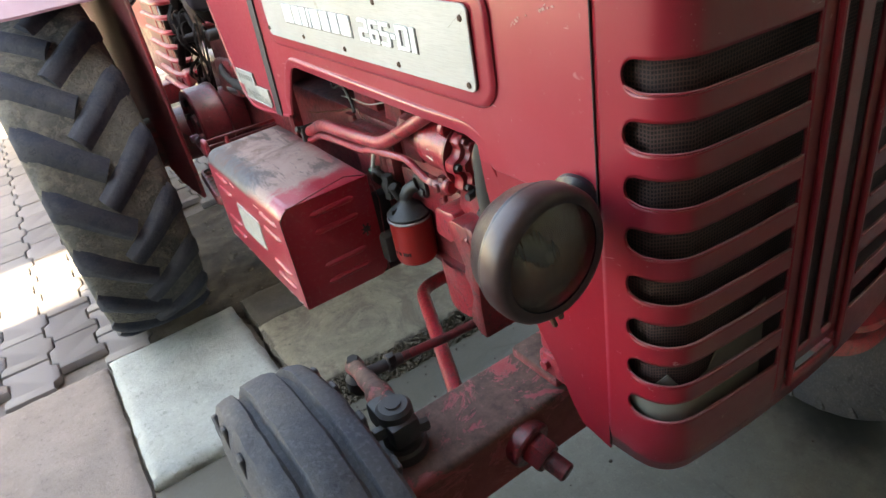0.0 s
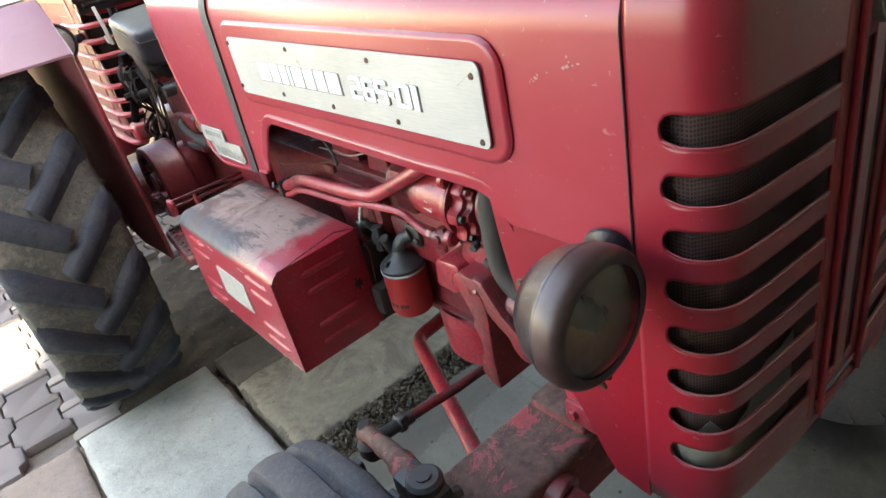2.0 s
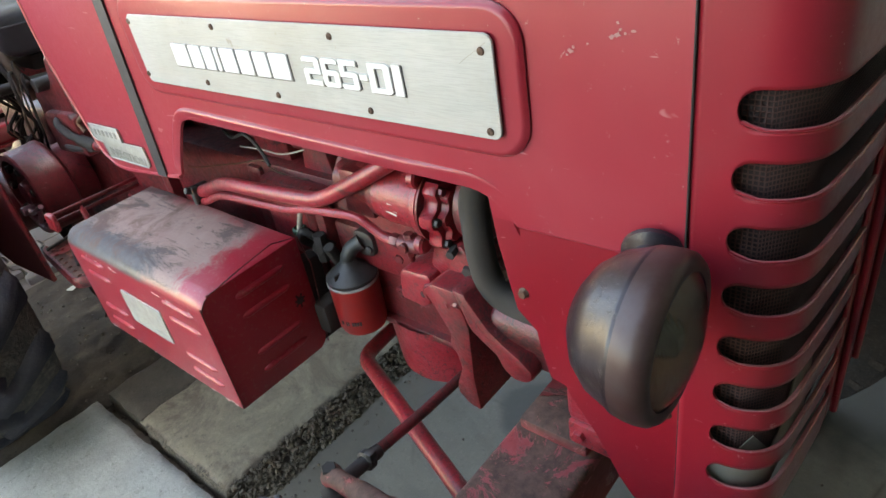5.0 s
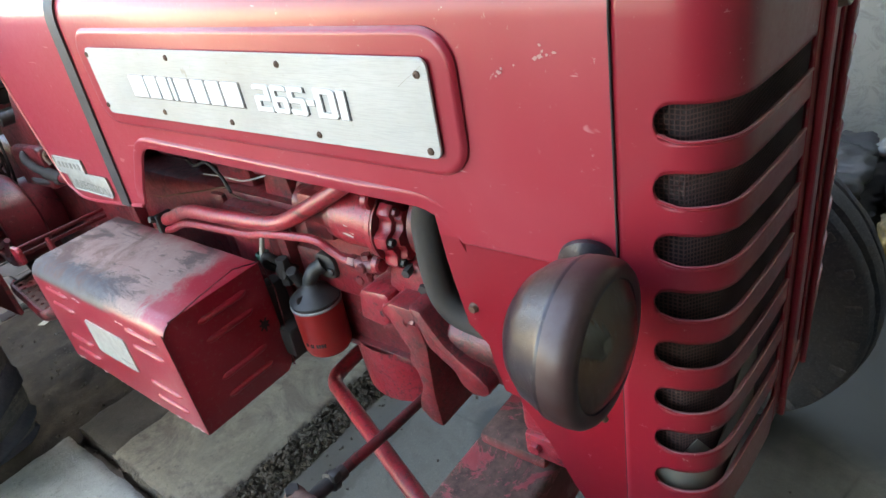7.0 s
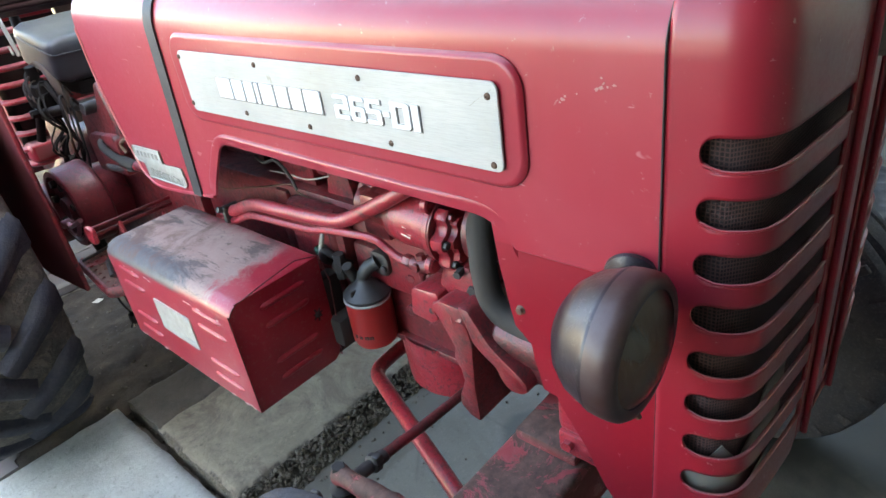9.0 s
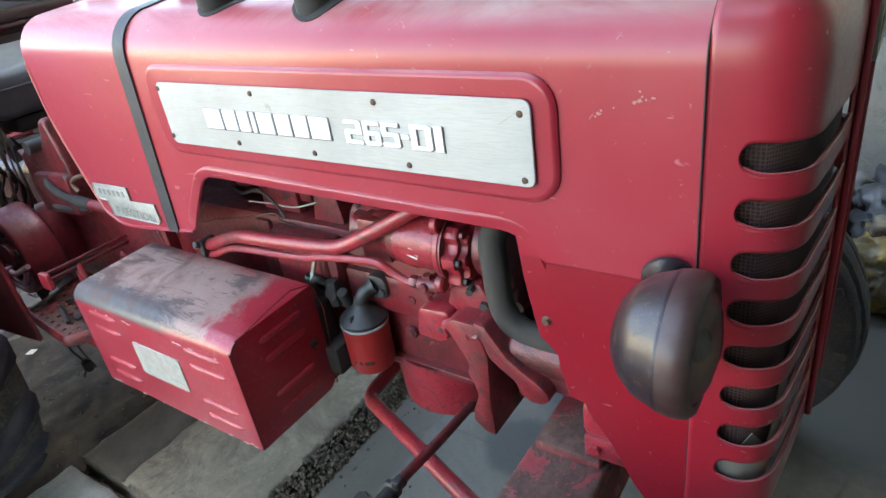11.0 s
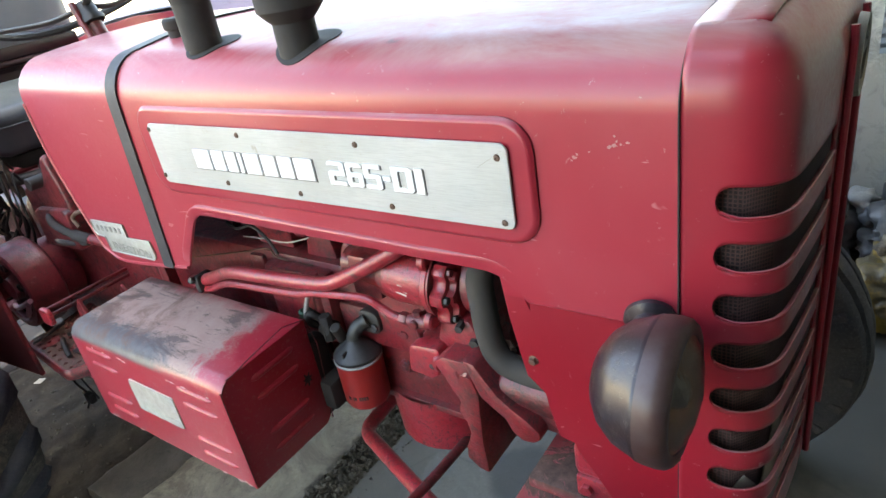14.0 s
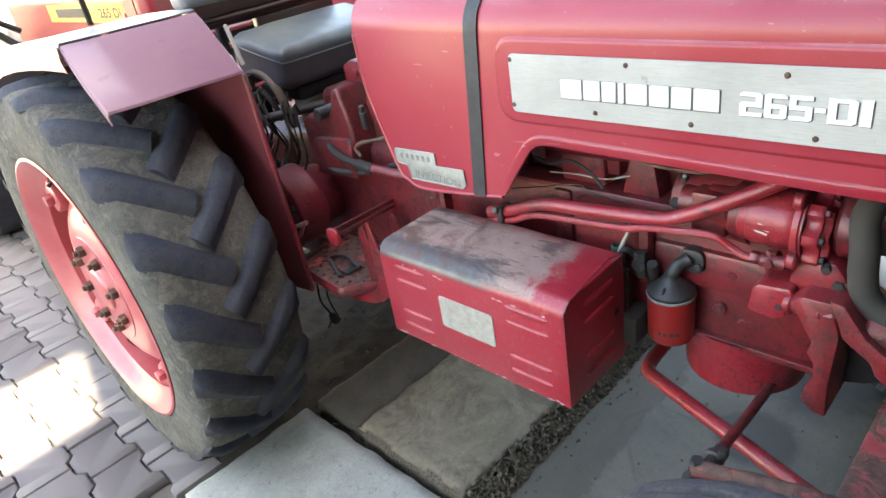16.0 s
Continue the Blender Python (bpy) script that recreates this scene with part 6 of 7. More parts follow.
part("cover_plate", join(slab_poly([(1.30, 1.03), (1.30, 1.07), (1.27, 1.085), (1.18, 1.08), (1.15, 1.06), (1.16, 1.03)], -0.15, -0.12, 0.004), hexa((-0.15, 1.25, 1.055), (-0.157, 1.25, 1.055), 0.009)), M["cast"], tractor)
part("oil_stick", join(rod((-0.20, 1.19, 0.935), (-0.205, 1.185, 0.98), 0.0095), rod((-0.205, 1.186, 0.98), (-0.207, 1.184, 0.995), 0.007)), M["soot"], tractor)
part("rear_axle_housing", join(lathe([(0.0, 0), (0.15, 0), (0.15, 0.05), (0.10, 0.09), (0.085, 0.30), (0.0, 0.30)], 28, along((-0.16, WY, 0.60), (-0.9, WY, 0.60))), box((-0.17, 1.58, 0.42), (0.17, 1.98, 0.86), 0.04, 3)), M["maroon"], tractor, "oily dark red rear axle housing")
drum = part("brake_drum", lathe([(0, 0.0), (0.088, 0.0), (0.090, 0.060), (0.108, 0.062), (0.115, 0.068), (0.116, 0.078), (0.114, 0.082), (0.114, 0.148), (0.110, 0.153), (0.096, 0.154), (0.090, 0.140), (0.035, 0.136), (0.030, 0.152), (0, 0.152)], 44, along((-0.175, 1.500, 0.695), (-0.9, 1.500, 0.695))), M["drum"], tractor, "round faded red brake drum with a bolted recessed face")
for k in range(7):
    a = radians(k * 360 / 7 + 10)
    part("drum_bolt", hexa((-0.31, 1.500 + 0.074 * math.cos(a), 0.695 + 0.074 * math.sin(a)), (-0.330, 1.500 + 0.074 * math.cos(a), 0.695 + 0.074 * math.sin(a)), 0.011), M["dark"], drum)
part("brake_lever", join(tube([(-0.335, 1.500, 0.655), (-0.345, 1.44, 0.665), (-0.345, 1.345, 0.705)], 0.0065, 10, 3), tube([(-0.345, 1.455, 0.655), (-0.348, 1.40, 0.650), (-0.346, 1.365, 0.690)], 0.006, 10, 3), rod((-0.32, 1.505, 0.655), (-0.352, 1.505, 0.655), 0.012)), M["mauve"], tractor, "pink forked brake lever")
part("linkage", join(tube([(-0.24, 1.60, 0.80), (-0.25, 1.62, 0.70), (-0.27, 1.60, 0.58), (-0.26, 1.55, 0.45)], 0.012), tube([(-0.22, 1.64, 0.85), (-0.235, 1.66, 0.70), (-0.24, 1.62, 0.50)], 0.009), hexa((-0.24, 1.60, 0.74), (-0.29, 1.60, 0.74), 0.014), hexa((-0.24, 1.62, 0.62), (-0.285, 1.62, 0.62), 0.013)), M["dark"], tractor)
rc = random.Random(31)
for k in range(11):
    y, z, o = 1.72 - 0.022 * k + rc.uniform(-0.01, 0.01), 1.03 - 0.008 * k + rc.uniform(-0.015, 0.015), rc.uniform(-0.03, 0.02)
    part("cable", tube([(-0.19 + o * 0.3, y, z), (-0.225 + o, y - 0.03, z + 0.02 + o), (-0.24 + o, y - 0.06 + o, z - 0.05), (-0.225 - o, y - 0.05 - o, z - 0.12 + o), (-0.235 + o, y - 0.02 + 2 * o, z - 0.19), (-0.20, y - 0.04, z - 0.25)], 0.0022 + 0.0011 * (k % 3), 8, 5), M[("dark", "hose", "dark", "conduit")[k % 4]], tractor)
part("seat_lever", join(rod((-0.248, 1.650, 1.192), (-0.245, 1.618, 1.085), 0.0055, 12), rod((-0.245, 1.676, 1.108), (-0.245, 1.662, 1.085), 0.0035, 8)), M["yellowed"], tractor, "thin pale lever beside the seat")
# gear and hydraulic levers, hoses at the gearbox side
part("hydraulic_valve", join(box((-0.245, 1.62, 0.90), (-0.19, 1.70, 1.0), 0.008), rod((-0.22, 1.66, 0.99), (-0.225, 1.65, 1.05), 0.014), rod((-0.24, 1.68, 0.92), (-0.26, 1.70, 0.84), 0.012), hexa((-0.235, 1.63, 0.96), (-0.265, 1.63, 0.96), 0.013), hexa((-0.24, 1.66, 0.925), (-0.268, 1.66, 0.925), 0.012)), M["dark"], tractor, "oily hydraulic control valve")
part("conduit", tube([(-0.19, 1.76, 1.00), (-0.20, 1.71, 1.035), (-0.205, 1.64, 1.055), (-0.21, 1.576, 1.045), (-0.212, 1.535, 1.01), (-0.205, 1.525, 0.96), (-0.19, 1.53, 0.90)], 0.0120, 12, 5), M["conduit"], tractor, "dusty beige flexible conduit under the seat")
part("conduit", tube([(-0.20, 1.73, 0.98), (-0.21, 1.69, 1.005), (-0.212, 1.62, 1.0), (-0.215, 1.57, 0.97), (-0.205, 1.56, 0.92)], 0.008, 10, 5), M["dark"], tractor)
part("cross_shaft", join(rod((-0.24, 1.33, 0.968), (0.1, 1.33, 0.968), 0.016), rod((-0.26, 1.58, 0.935), (-0.08, 1.42, 0.955), 0.014)), M["soot"], tractor)
part("gearbox_hose", join(tube([(-0.20, 1.36, 0.885), (-0.235, 1.31, 0.878), (-0.24, 1.26, 0.862), (-0.235, 1.21, 0.850), (-0.225, 1.17, 0.842)], 0.0095, 12, 5), rod((-0.236, 1.215, 0.851), (-0.226, 1.165, 0.841), 0.0135)), M["dark"], tractor, "oily rubber hose with a coupling")
part("gearbox_pipe", rod((-0.226, 1.168, 0.842), (-0.205, 1.06, 0.830), 0.012), M["cast"], tractor)
part("gearbox_hose", tube([(-0.22, 1.21, 0.865), (-0.22, 1.225, 0.885), (-0.215, 1.205, 0.900), (-0.21, 1.17, 0.908), (-0.20, 1.12, 0.92)], 0.005, 10, 5), M["rust"], tractor)
part("gearbox_hose", tube([(-0.19, 1.45, 0.81), (-0.22, 1.36, 0.81), (-0.225, 1.28, 0.815), (-0.2, 1.18, 0.825), (-0.18, 1.1, 0.85)], 0.009, 10, 5), M["black"], tractor)
part("cowl_inside", join(box((-0.16, 0.80, 0.97), (0.16, 1.05, 1.22), 0.02)), M["dark"], tractor)

# ---- footboard and pedals
fb = bmesh.new()
nx, ny = 10, 15
FB = [Vector(p) for p in ((-0.391, 1.185, 0.575), (-0.180, 1.035, 0.575), (-0.180, 1.460, 0.575), (-0.368, 1.420, 0.575))]


def board_at(u, v):
    """u across from the outer edge inwards, v backwards."""
    return FB[0].lerp(FB[1], u).lerp(FB[3].lerp(FB[2], u), v)


for i in range(nx):
    for j in range(ny):
        o = [fb.verts.new(board_at((i + a) / nx, (j + b) / ny)) for a, b in ((0, 0), (1, 0), (1, 1), (0, 1))]
        if (i + j) % 2 == 0:
            c = board_at((i + 0.5) / nx, (j + 0.5) / ny)
            h = [fb.verts.new(c + Vector((0.0054 * math.cos(radians(a)), 0.0054 * math.sin(radians(a)), 0.0012))) for a in range(225, 585, 45)]
            for k in range(4):
                fb.faces.new((o[k], o[(k + 1) % 4], h[(2 * k + 2) % 8], h[2 * k + 1], h[2 * k]))
        else:
            fb.faces.new(o)
bmesh.ops.remove_doubles(fb, verts=fb.verts, dist=0.0005)
thicken(fb, 0.004)
board = part("footboard", fb, M["axle"], tractor, "perforated red footboard, worn and dirty")
part("footboard_edge", tube([(-0.360, 1.428, 0.563), (-0.372, 1.405, 0.562), (-0.380, 1.32, 0.561), (-0.391, 1.21, 0.560), (-0.388, 1.188, 0.560), (-0.370, 1.172, 0.560), (-0.30, 1.121, 0.561), (-0.20, 1.05, 0.562)], 0.016, 10, 4, 0.45, (1, 0, 0)), M["cast"], board)
part("side_step", slab_poly([(1.085, 0.764), (1.068, 0.718), (1.045, 0.622), (1.050, 0.580), (1.066, 0.556), (1.090, 0.536), (1.131, 0.516), (1.194, 0.503), (1.290, 0.498), (1.290, 0.521), (1.200, 0.528), (1.150, 0.540), (1.112, 0.564), (1.088, 0.600), (1.093, 0.672), (1.095, 0.755)], -0.340, -0.331, 0.003), M["cast"], tractor, "curved red bracket between footboard and box")
part("pedal", join(tube([(-0.371, 1.388, 0.584), (-0.33, 1.385, 0.588), (-0.284, 1.39, 0.592)], 0.004, 8, 3), tube([(-0.36, 1.225, 0.582), (-0.345, 1.27, 0.600), (-0.33, 1.31, 0.590)], 0.006, 8, 3), tube([(-0.305, 1.33, 0.584), (-0.30, 1.27, 0.600), (-0.31, 1.20, 0.590)], 0.0055, 8, 3), box((-0.345, 1.212, 0.579), (-0.305, 1.238, 0.588), 0.003)), M["soot"], board)
BAR = along((-0.374, 1.178, 0.727), (-0.12, 1.186, 0.719))
shaft = part("pedal_shaft", join(box((-0.004, -0.004, 0.0), (0.004, 0.004, 0.30), 0.0012, 1, Matrix.Translation((0, 0, 0.0085)) @ BAR), box((-0.004, -0.004, 0.0), (0.004, 0.004, 0.30), 0.0012, 1, Matrix.Translation((0, 0, -0.0085)) @ BAR)), M["maroon"], tractor, "long double bar above the footboard")
part("shaft_end", slab_poly(rounded(1.155, 0.700, 1.198, 0.742, 0.012), -0.384, -0.372, 0.003), M["clean_cast"], shaft)
part("bar_support", slab_poly([(1.105, 0.58), (1.115, 0.70), (1.128, 0.735), (1.15, 0.72), (1.145, 0.58)], -0.325, -0.317, 0.002), M["cast"], tractor)
part("bar_support", slab_poly([(1.105, 0.58), (1.135, 0.70), (1.15, 0.715), (1.16, 0.70), (1.155, 0.58)], -0.215, -0.207, 0.002), M["cast"], tractor)
part("hanging_wire", join(tube([(-0.30, 1.46, 0.47), (-0.31, 1.45, 0.40), (-0.295, 1.44, 0.34), (-0.31, 1.45, 0.30)], 0.003), tube([(-0.28, 1.42, 0.50), (-0.30, 1.42, 0.42), (-0.285, 1.41, 0.33)], 0.0025), box((-0.312, 1.40, 0.33), (-0.292, 1.43, 0.36), 0.004)), M["dark"], tractor)

# ---- rear wheels


def crown(w):
    return WR - 0.032 - 0.40 * abs(w) ** 2.0 - (7.0 * max(0, abs(w) - 0.115) ** 2)


def rear_wheel(sgn):
    hub = thing("rear_wheel", "", "")
    hub.parent = tractor
    at = Matrix.Translation((sgn * -WX, WY, WZ)) @ Euler((0, radians(90 * sgn), 0)).to_matrix().to_4x4()
    # local z points outwards
    prof = [(0.355, -0.142), (0.375, -0.152), (0.43, -0.160), (0.48, -0.160), (0.53, -0.154)]
    prof += [(crown(w), w) for w in (-0.142, -0.12, -0.085, -0.045, 0, 0.045, 0.085, 0.12, 0.142)]
    prof += [(0.53, 0.154), (0.48, 0.160), (0.43, 0.160), (0.400, 0.155), (0.375, 0.146)]
    tyre = part("tyre", lathe(prof, 96, at), M["carcass"], hub, "large lugged tractor tyre caked with dry earth", 50)
    # one lug of each hand, then turned copies
    protos = []
    for hand in (1, -1):
        bm = bmesh.new()
        rows, n = [], 9
        for i in range(n + 1):
            t = i / n
            w = hand * (0.152 - 0.168 * t)
            th = sgn * (0.02 + 0.30 * t ** 0.85)
            wd = 0.0178 - 0.0025 * t
            top, bot = crown(w) + 0.0175 - 0.010 * (1 - min(1, t * 4)), crown(w) - 0.010
            ring = []
            for rr, o in ((bot, 2.5), (bot + 0.013, 1.55), (top - 0.006, 1.08), (top, 0.74), (top, -0.74), (top - 0.006, -1.08), (bot + 0.013, -1.55), (bot, -2.5)):
                a = th + o * wd / rr
                ring.append(bm.verts.new((rr * math.cos(a), rr * math.sin(a), max(-0.157, min(0.157, w + hand * o * sgn * 0.010)))))
            rows.append(ring)
        for a, b in zip(rows, rows[1:]):
            for k in range(7):
                bm.faces.new((a[k], a[k + 1], b[k + 1], b[k]))
        bm.faces.new(rows[0]), bm.faces.new(rows[-1])
        protos.append(mesh_of("lug", bm, M["lug"], 78))
    N = 20
    for k in range(N):
        for h, me in enumerate(protos):
            o = new("lug", me)
            o.parent = hub
            o.matrix_basis = at @ Euler((0, 0, (2 * math.pi * (k + 0.5 * h) / N + PHASE))).to_matrix().to_4x4()
    rim = part("rim", lathe([(0.392, 0.148), (0.398, 0.158), (0.390, 0.160), (0.372, 0.148), (0.356, 0.125), (0.335, 0.110), (0.330, 0.04), (0.345, 0.01), (0.345, -0.15), (0.36, -0.17), (0.34, -0.16), (0.325, 0.0), (0.318, 0.035), (0.322, 0.115)], 64, at), M["rim"], hub, "red wheel rim", 45)
    disc = part("wheel_disc", lathe([(0.322, 0.020), (0.305, 0.028), (0.285, 0.056), (0.255, 0.090), (0.225, 0.108), (0.20, 0.118), (0.175, 0.124), (0.160, 0.126), (0.158, 0.1285), (0.065, 0.1285), (0.062, 0.134), (0.05, 0.139), (0, 0.140)], 48, at), M["rim"], hub, "dished red wheel disc, faded", 40)
    for k in range(8):
        a = radians(k * 45 + 12)
        part("wheel_nut", join(hexa((0.118 * math.cos(a), 0.118 * math.sin(a), 0.1275), (0.118 * math.cos(a), 0.118 * math.sin(a), 0.146), 0.0165), rod((0.118 * math.cos(a), 0.118 * math.sin(a), 0.144), (0.118 * math.cos(a), 0.118 * math.sin(a), 0.156), 0.008, 10)), M["rust"], hub).matrix_basis = at
    for k in range(4):
        a = radians(k * 90 + 35)
        part("rim_clamp", join(box((0.255, -0.04, 0.06), (0.338, 0.04, 0.115), 0.012, 2, Euler((0, 0, a)).to_matrix().to_4x4()), hexa((0.29 * math.cos(a), 0.29 * math.sin(a), 0.11), (0.29 * math.cos(a), 0.29 * math.sin(a), 0.135), 0.018)), M["rim"], hub).matrix_basis = at
    for k in range(4):
        a = radians(k * 90 + 75)
        part("vent_hole", lathe([(0, 0.001), (0.024, 0.001), (0.028, 0)], 18, at @ Matrix.Translation((0.243 * math.cos(a), 0.243 * math.sin(a), 0.1005)) @ Euler((0, radians(36), a), "XYZ").to_matrix().to_4x4()), M["dark"], hub)
    part("valve_stem", rod((0.33, 0.03, 0.11), (0.31, 0.03, 0.14), 0.005), M["dark"], hub).matrix_basis = at
    return hub


PHASE = -0.065
rear_wheel(-1), rear_wheel(1)


# ---- mudguards
def mudguard(sgn):
    prof = [(1.322, 1.128), (1.335, 1.142), (1.395, 1.198), (1.447, 1.248), (1.458, 1.255), (1.475, 1.257), (1.60, 1.255), (1.72, 1.249), (1.85, 1.239), (2.0, 1.220), (2.15, 1.188), (2.30, 1.130), (2.42, 1.04)]
    xs = (-0.410, -0.414, -0.48, -0.56, -0.64, -0.714, -0.720)

    def strip(lo, hi, lift, front):
        bm = bmesh.new()
        rows = []
        for y0, z0 in prof[lo:hi]:
            row = []
            for k, x in enumerate(xs):
                t = (x + 0.41) / -0.31
                row.append(bm.verts.new((sgn * -x, y0 + 0.018 * t * (1 if y0 < 1.4 else 0.3), z0 + lift - (0.006 if k in (0, 6) else 0) + 0.0015 * noise.noise(Vector((x * 7, y0 * 9, 2))))))
            rows.append(row)
        for a, b in zip(rows, rows[1:]):
            for k in range(len(xs) - 1):
                bm.faces.new((a[k], a[k + 1], b[k + 1], b[k]))
        if front:
            low = [bm.verts.new((v.co.x, v.co.y - 0.001, v.co.z - 0.005)) for v in rows[0]]
            for k in range(len(xs) - 1):
                bm.faces.new((rows[0][k], low[k], low[k + 1], rows[0][k + 1]))
        edge = [r[-1] for r in rows]
        down = [bm.verts.new((v.co.x - sgn * 0.002, v.co.y, v.co.z - 0.022)) for v in edge]
        for a, b, c, d in zip(edge, edge[1:], down[1:], down):
            bm.faces.new((a, b, c, d))
        thicken(bm, 0.003)
        return bm

    # pale mauve carries the sky's reflection on the red paint
    g = part("mudguard", strip(0, 5, 0.0, True), M["mauve"], tractor, "faded mauve-red sheet mudguard with sky reflection in its colour, bent down in front", 30)
    part("top_panel", strip(4, len(prof), 0.005, False), M["dusty_sheet"], g, "dusty grey level top of the mudguard", 30)
    fl_ = bmesh.new()
    tops = [(fl_.verts.new((sgn * 0.7235, y, z - 0.001)), fl_.verts.new((sgn * 0.7265, y, z - 0.026)), fl_.verts.new((sgn * 0.7230, y, z - 0.052))) for y, z in prof[4:]]
    for a, b in zip(tops, tops[1:]):
        for k in range(2):
            fl_.faces.new((a[k], a[k + 1], b[k + 1], b[k]))
    thicken(fl_, 0.002)
    part("side_flange", fl_, M["rim"], g, "faded salmon-red edge of the mudguard", 30)
    inner = slab_poly([(1.296, 0.540), (1.298, 0.64), (1.324, 1.122), (1.456, 1.246), (1.72, 1.242), (2.0, 1.212), (2.15, 1.18), (2.30, 1.12), (2.41, 1.03), (2.40, 0.75), (2.2, 0.62), (1.9, 0.52), (1.6, 0.50)], sgn * 0.4115, sgn * 0.4075, 0.001, 1)
    # dark sheet only on the near panel: its shade is put into the colour
    part("inner_panel", inner, M["inside" if sgn < 0 else "sheet"], g, "red inner panel, darkened for shade on the near side")
    part("panel_flange", tube([(sgn * 0.408, 1.324, 1.12), (sgn * 0.408, 1.312, 0.90), (sgn * 0.408, 1.297, 0.62), (sgn * 0.408, 1.296, 0.545)], 0.006, 8, 4), M["cast"], g)
    return g


mudguard(-1), mudguard(1)
fl = part("work_lamp", join(lathe([(0, -0.075), (0.03, -0.07), (0.048, -0.045), (0.052, -0.01), (0.052, 0.0), (0.048, 0.004), (0, 0.004)], 28, pose(-0.47, 1.98, 1.36, 90, 0, 150)), rod((-0.47, 1.98, 1.24), (-0.47, 1.98, 1.31), 0.008)), M["dark"], tractor, "small black work lamp on the mudguard")

# ---- front wheels
def front_wheel(sgn, steer):
    hub = thing("front_wheel", "", "")
    hub.parent = tractor
    at = Matrix.Translation((sgn * 0.606, 0.0 if sgn < 0 else 0.012, 0.372 if sgn < 0 else 0.364)) @ Euler((0, 0, radians(steer))).to_matrix().to_4x4() @ Euler((0, radians(90 * sgn), 0)).to_matrix().to_4x4()
    prof = [(0.205, -0.055), (0.222, -0.068), (0.26, -0.080), (0.30, -0.080), (0.333, -0.074), (0.350, -0.069), (0.358, -0.064), (0.362, -0.050), (0.362, -0.040), (0.352, -0.035), (0.351, -0.028), (0.366, -0.022), (0.369, -0.010), (0.369, 0.010), (0.366, 0.022), (0.351, 0.028), (0.352, 0.035), (0.362, 0.040), (0.362, 0.050), (0.358, 0.064), (0.350, 0.069), (0.333, 0.074), (0.30, 0.080), (0.26, 0.080), (0.222, 0.068), (0.205, 0.055)]
    bm = lathe(prof, 96)
    for v in bm.verts:
        r = math.hypot(v.co.x, v.co.y)
        if r > 0.345:
            k = 1 + 0.006 * noise.noise(v.co * 26) + 0.004 * noise.noise(v.co * 60)
            v.co.x, v.co.y = v.co.x * k, v.co.y * k
            v.co.z += 0.003 * noise.noise(v.co * 30 + Vector((3, 1, 2)))
    bm.transform(at)
    part("tyre", bm, M["front_tyre"], hub, "worn ribbed front tyre, dusty and chipped", 40)
    lugm = None
    for k in range(26):
        for h in (-1, 1):
            if lugm is None:
                lugm = mesh_of("shoulder_block", box((0.318, -0.010, -0.0035), (0.350, 0.010, 0.0035), 0.002, 1), M["front_tyre"])
            o = new("shoulder_block", lugm)
            o.parent = hub
            o.matrix_basis = at @ Euler((0, 0, 2 * math.pi * (k + 0.25 * h) / 26)).to_matrix().to_4x4() @ Matrix.Translation((0, 0, h * 0.0735))
    part("rim", lathe([(0.222, 0.066), (0.224, 0.056), (0.205, 0.050), (0.196, 0.03), (0.19, -0.03), (0.205, -0.05), (0.222, -0.06), (0.2, -0.045), (0.182, -0.02), (0.182, 0.02), (0.17, 0.028), (0.14, 0.022), (0.10, 0.03), (0.07, 0.028), (0.06, 0.05), (0.05, 0.075), (0, 0.078)], 48, at), M["cast"], hub, "red steel front rim")
    for k in range(6):
        a = radians(60 * k)
        part("wheel_nut", hexa((0.085 * math.cos(a), 0.085 * math.sin(a), 0.028), (0.085 * math.cos(a), 0.085 * math.sin(a), 0.045), 0.012), M["rust"], hub).matrix_basis = at
    return hub


front_wheel(-1, 0), front_wheel(1, -6)


# ---- driver's place
def cushion(lo, hi, r, name, label, seed=0, m=None, mat="vinyl"):
    bm = bmesh.new()
    n = 14
    bmesh.ops.create_cube(bm, size=2)
    bmesh.ops.subdivide_edges(bm, edges=bm.edges[:], cuts=n, use_grid_fill=True)
    c, h = (Vector(lo) + Vector(hi)) / 2, (Vector(hi) - Vector(lo)) / 2
    for v in bm.verts:
        p = Vector([a * b for a, b in zip(v.co, h)])
        q = Vector([max(-(b - r), min(b - r, a)) for a, b in zip(p, h)])
        d = p - q
        if d.length > 1e-6:
            p = q + d.normalized() * r
        p.z += 0.010 * (1 - v.co.x ** 2) * (1 - v.co.y ** 2) * (1 if v.co.z > 0 else 0) + 0.003 * noise.noise(p * 14 + Vector((seed, 0, 0)))
        v.co = c + p
    if m:
        bm.transform(m)
    return part(name, bm, M[mat], tractor, label, 60)


TILT = Matrix.Translation((0, 1.47, 1.11)) @ Euler((radians(10), 0, 0)).to_matrix().to_4x4() @ Matrix.Translation((0, -1.47, -1.11))
seat = cushion((-0.215, 1.465, 1.000), (0.225, 1.72, 1.118), 0.028, "seat", "black vinyl seat cushion, dusty on top", 0, TILT)
pip = tube([(-0.214, 1.70, 1.088), (-0.217, 1.6, 1.086), (-0.214, 1.49, 1.084), (-0.19, 1.463, 1.084), (0.0, 1.461, 1.084), (0.19, 1.465, 1.084)], 0.0022, 8, 4)
pip.transform(TILT)
part("seat_piping", pip, M["vinyl"], seat)
part("seat_pan", box((-0.17, 1.50, 0.965), (0.17, 1.70, 1.005), 0.012), M["dark"], seat)
# sky sheen on dark vinyl is put into this blue-grey colour
back_pad = cushion((-0.27, 1.80, 1.222), (0.26, 1.91, 1.56), 0.035, "backrest", "dusty vinyl backrest, blue-grey sky sheen in its colour, on a dark frame", 5, None, "sheen_vinyl")
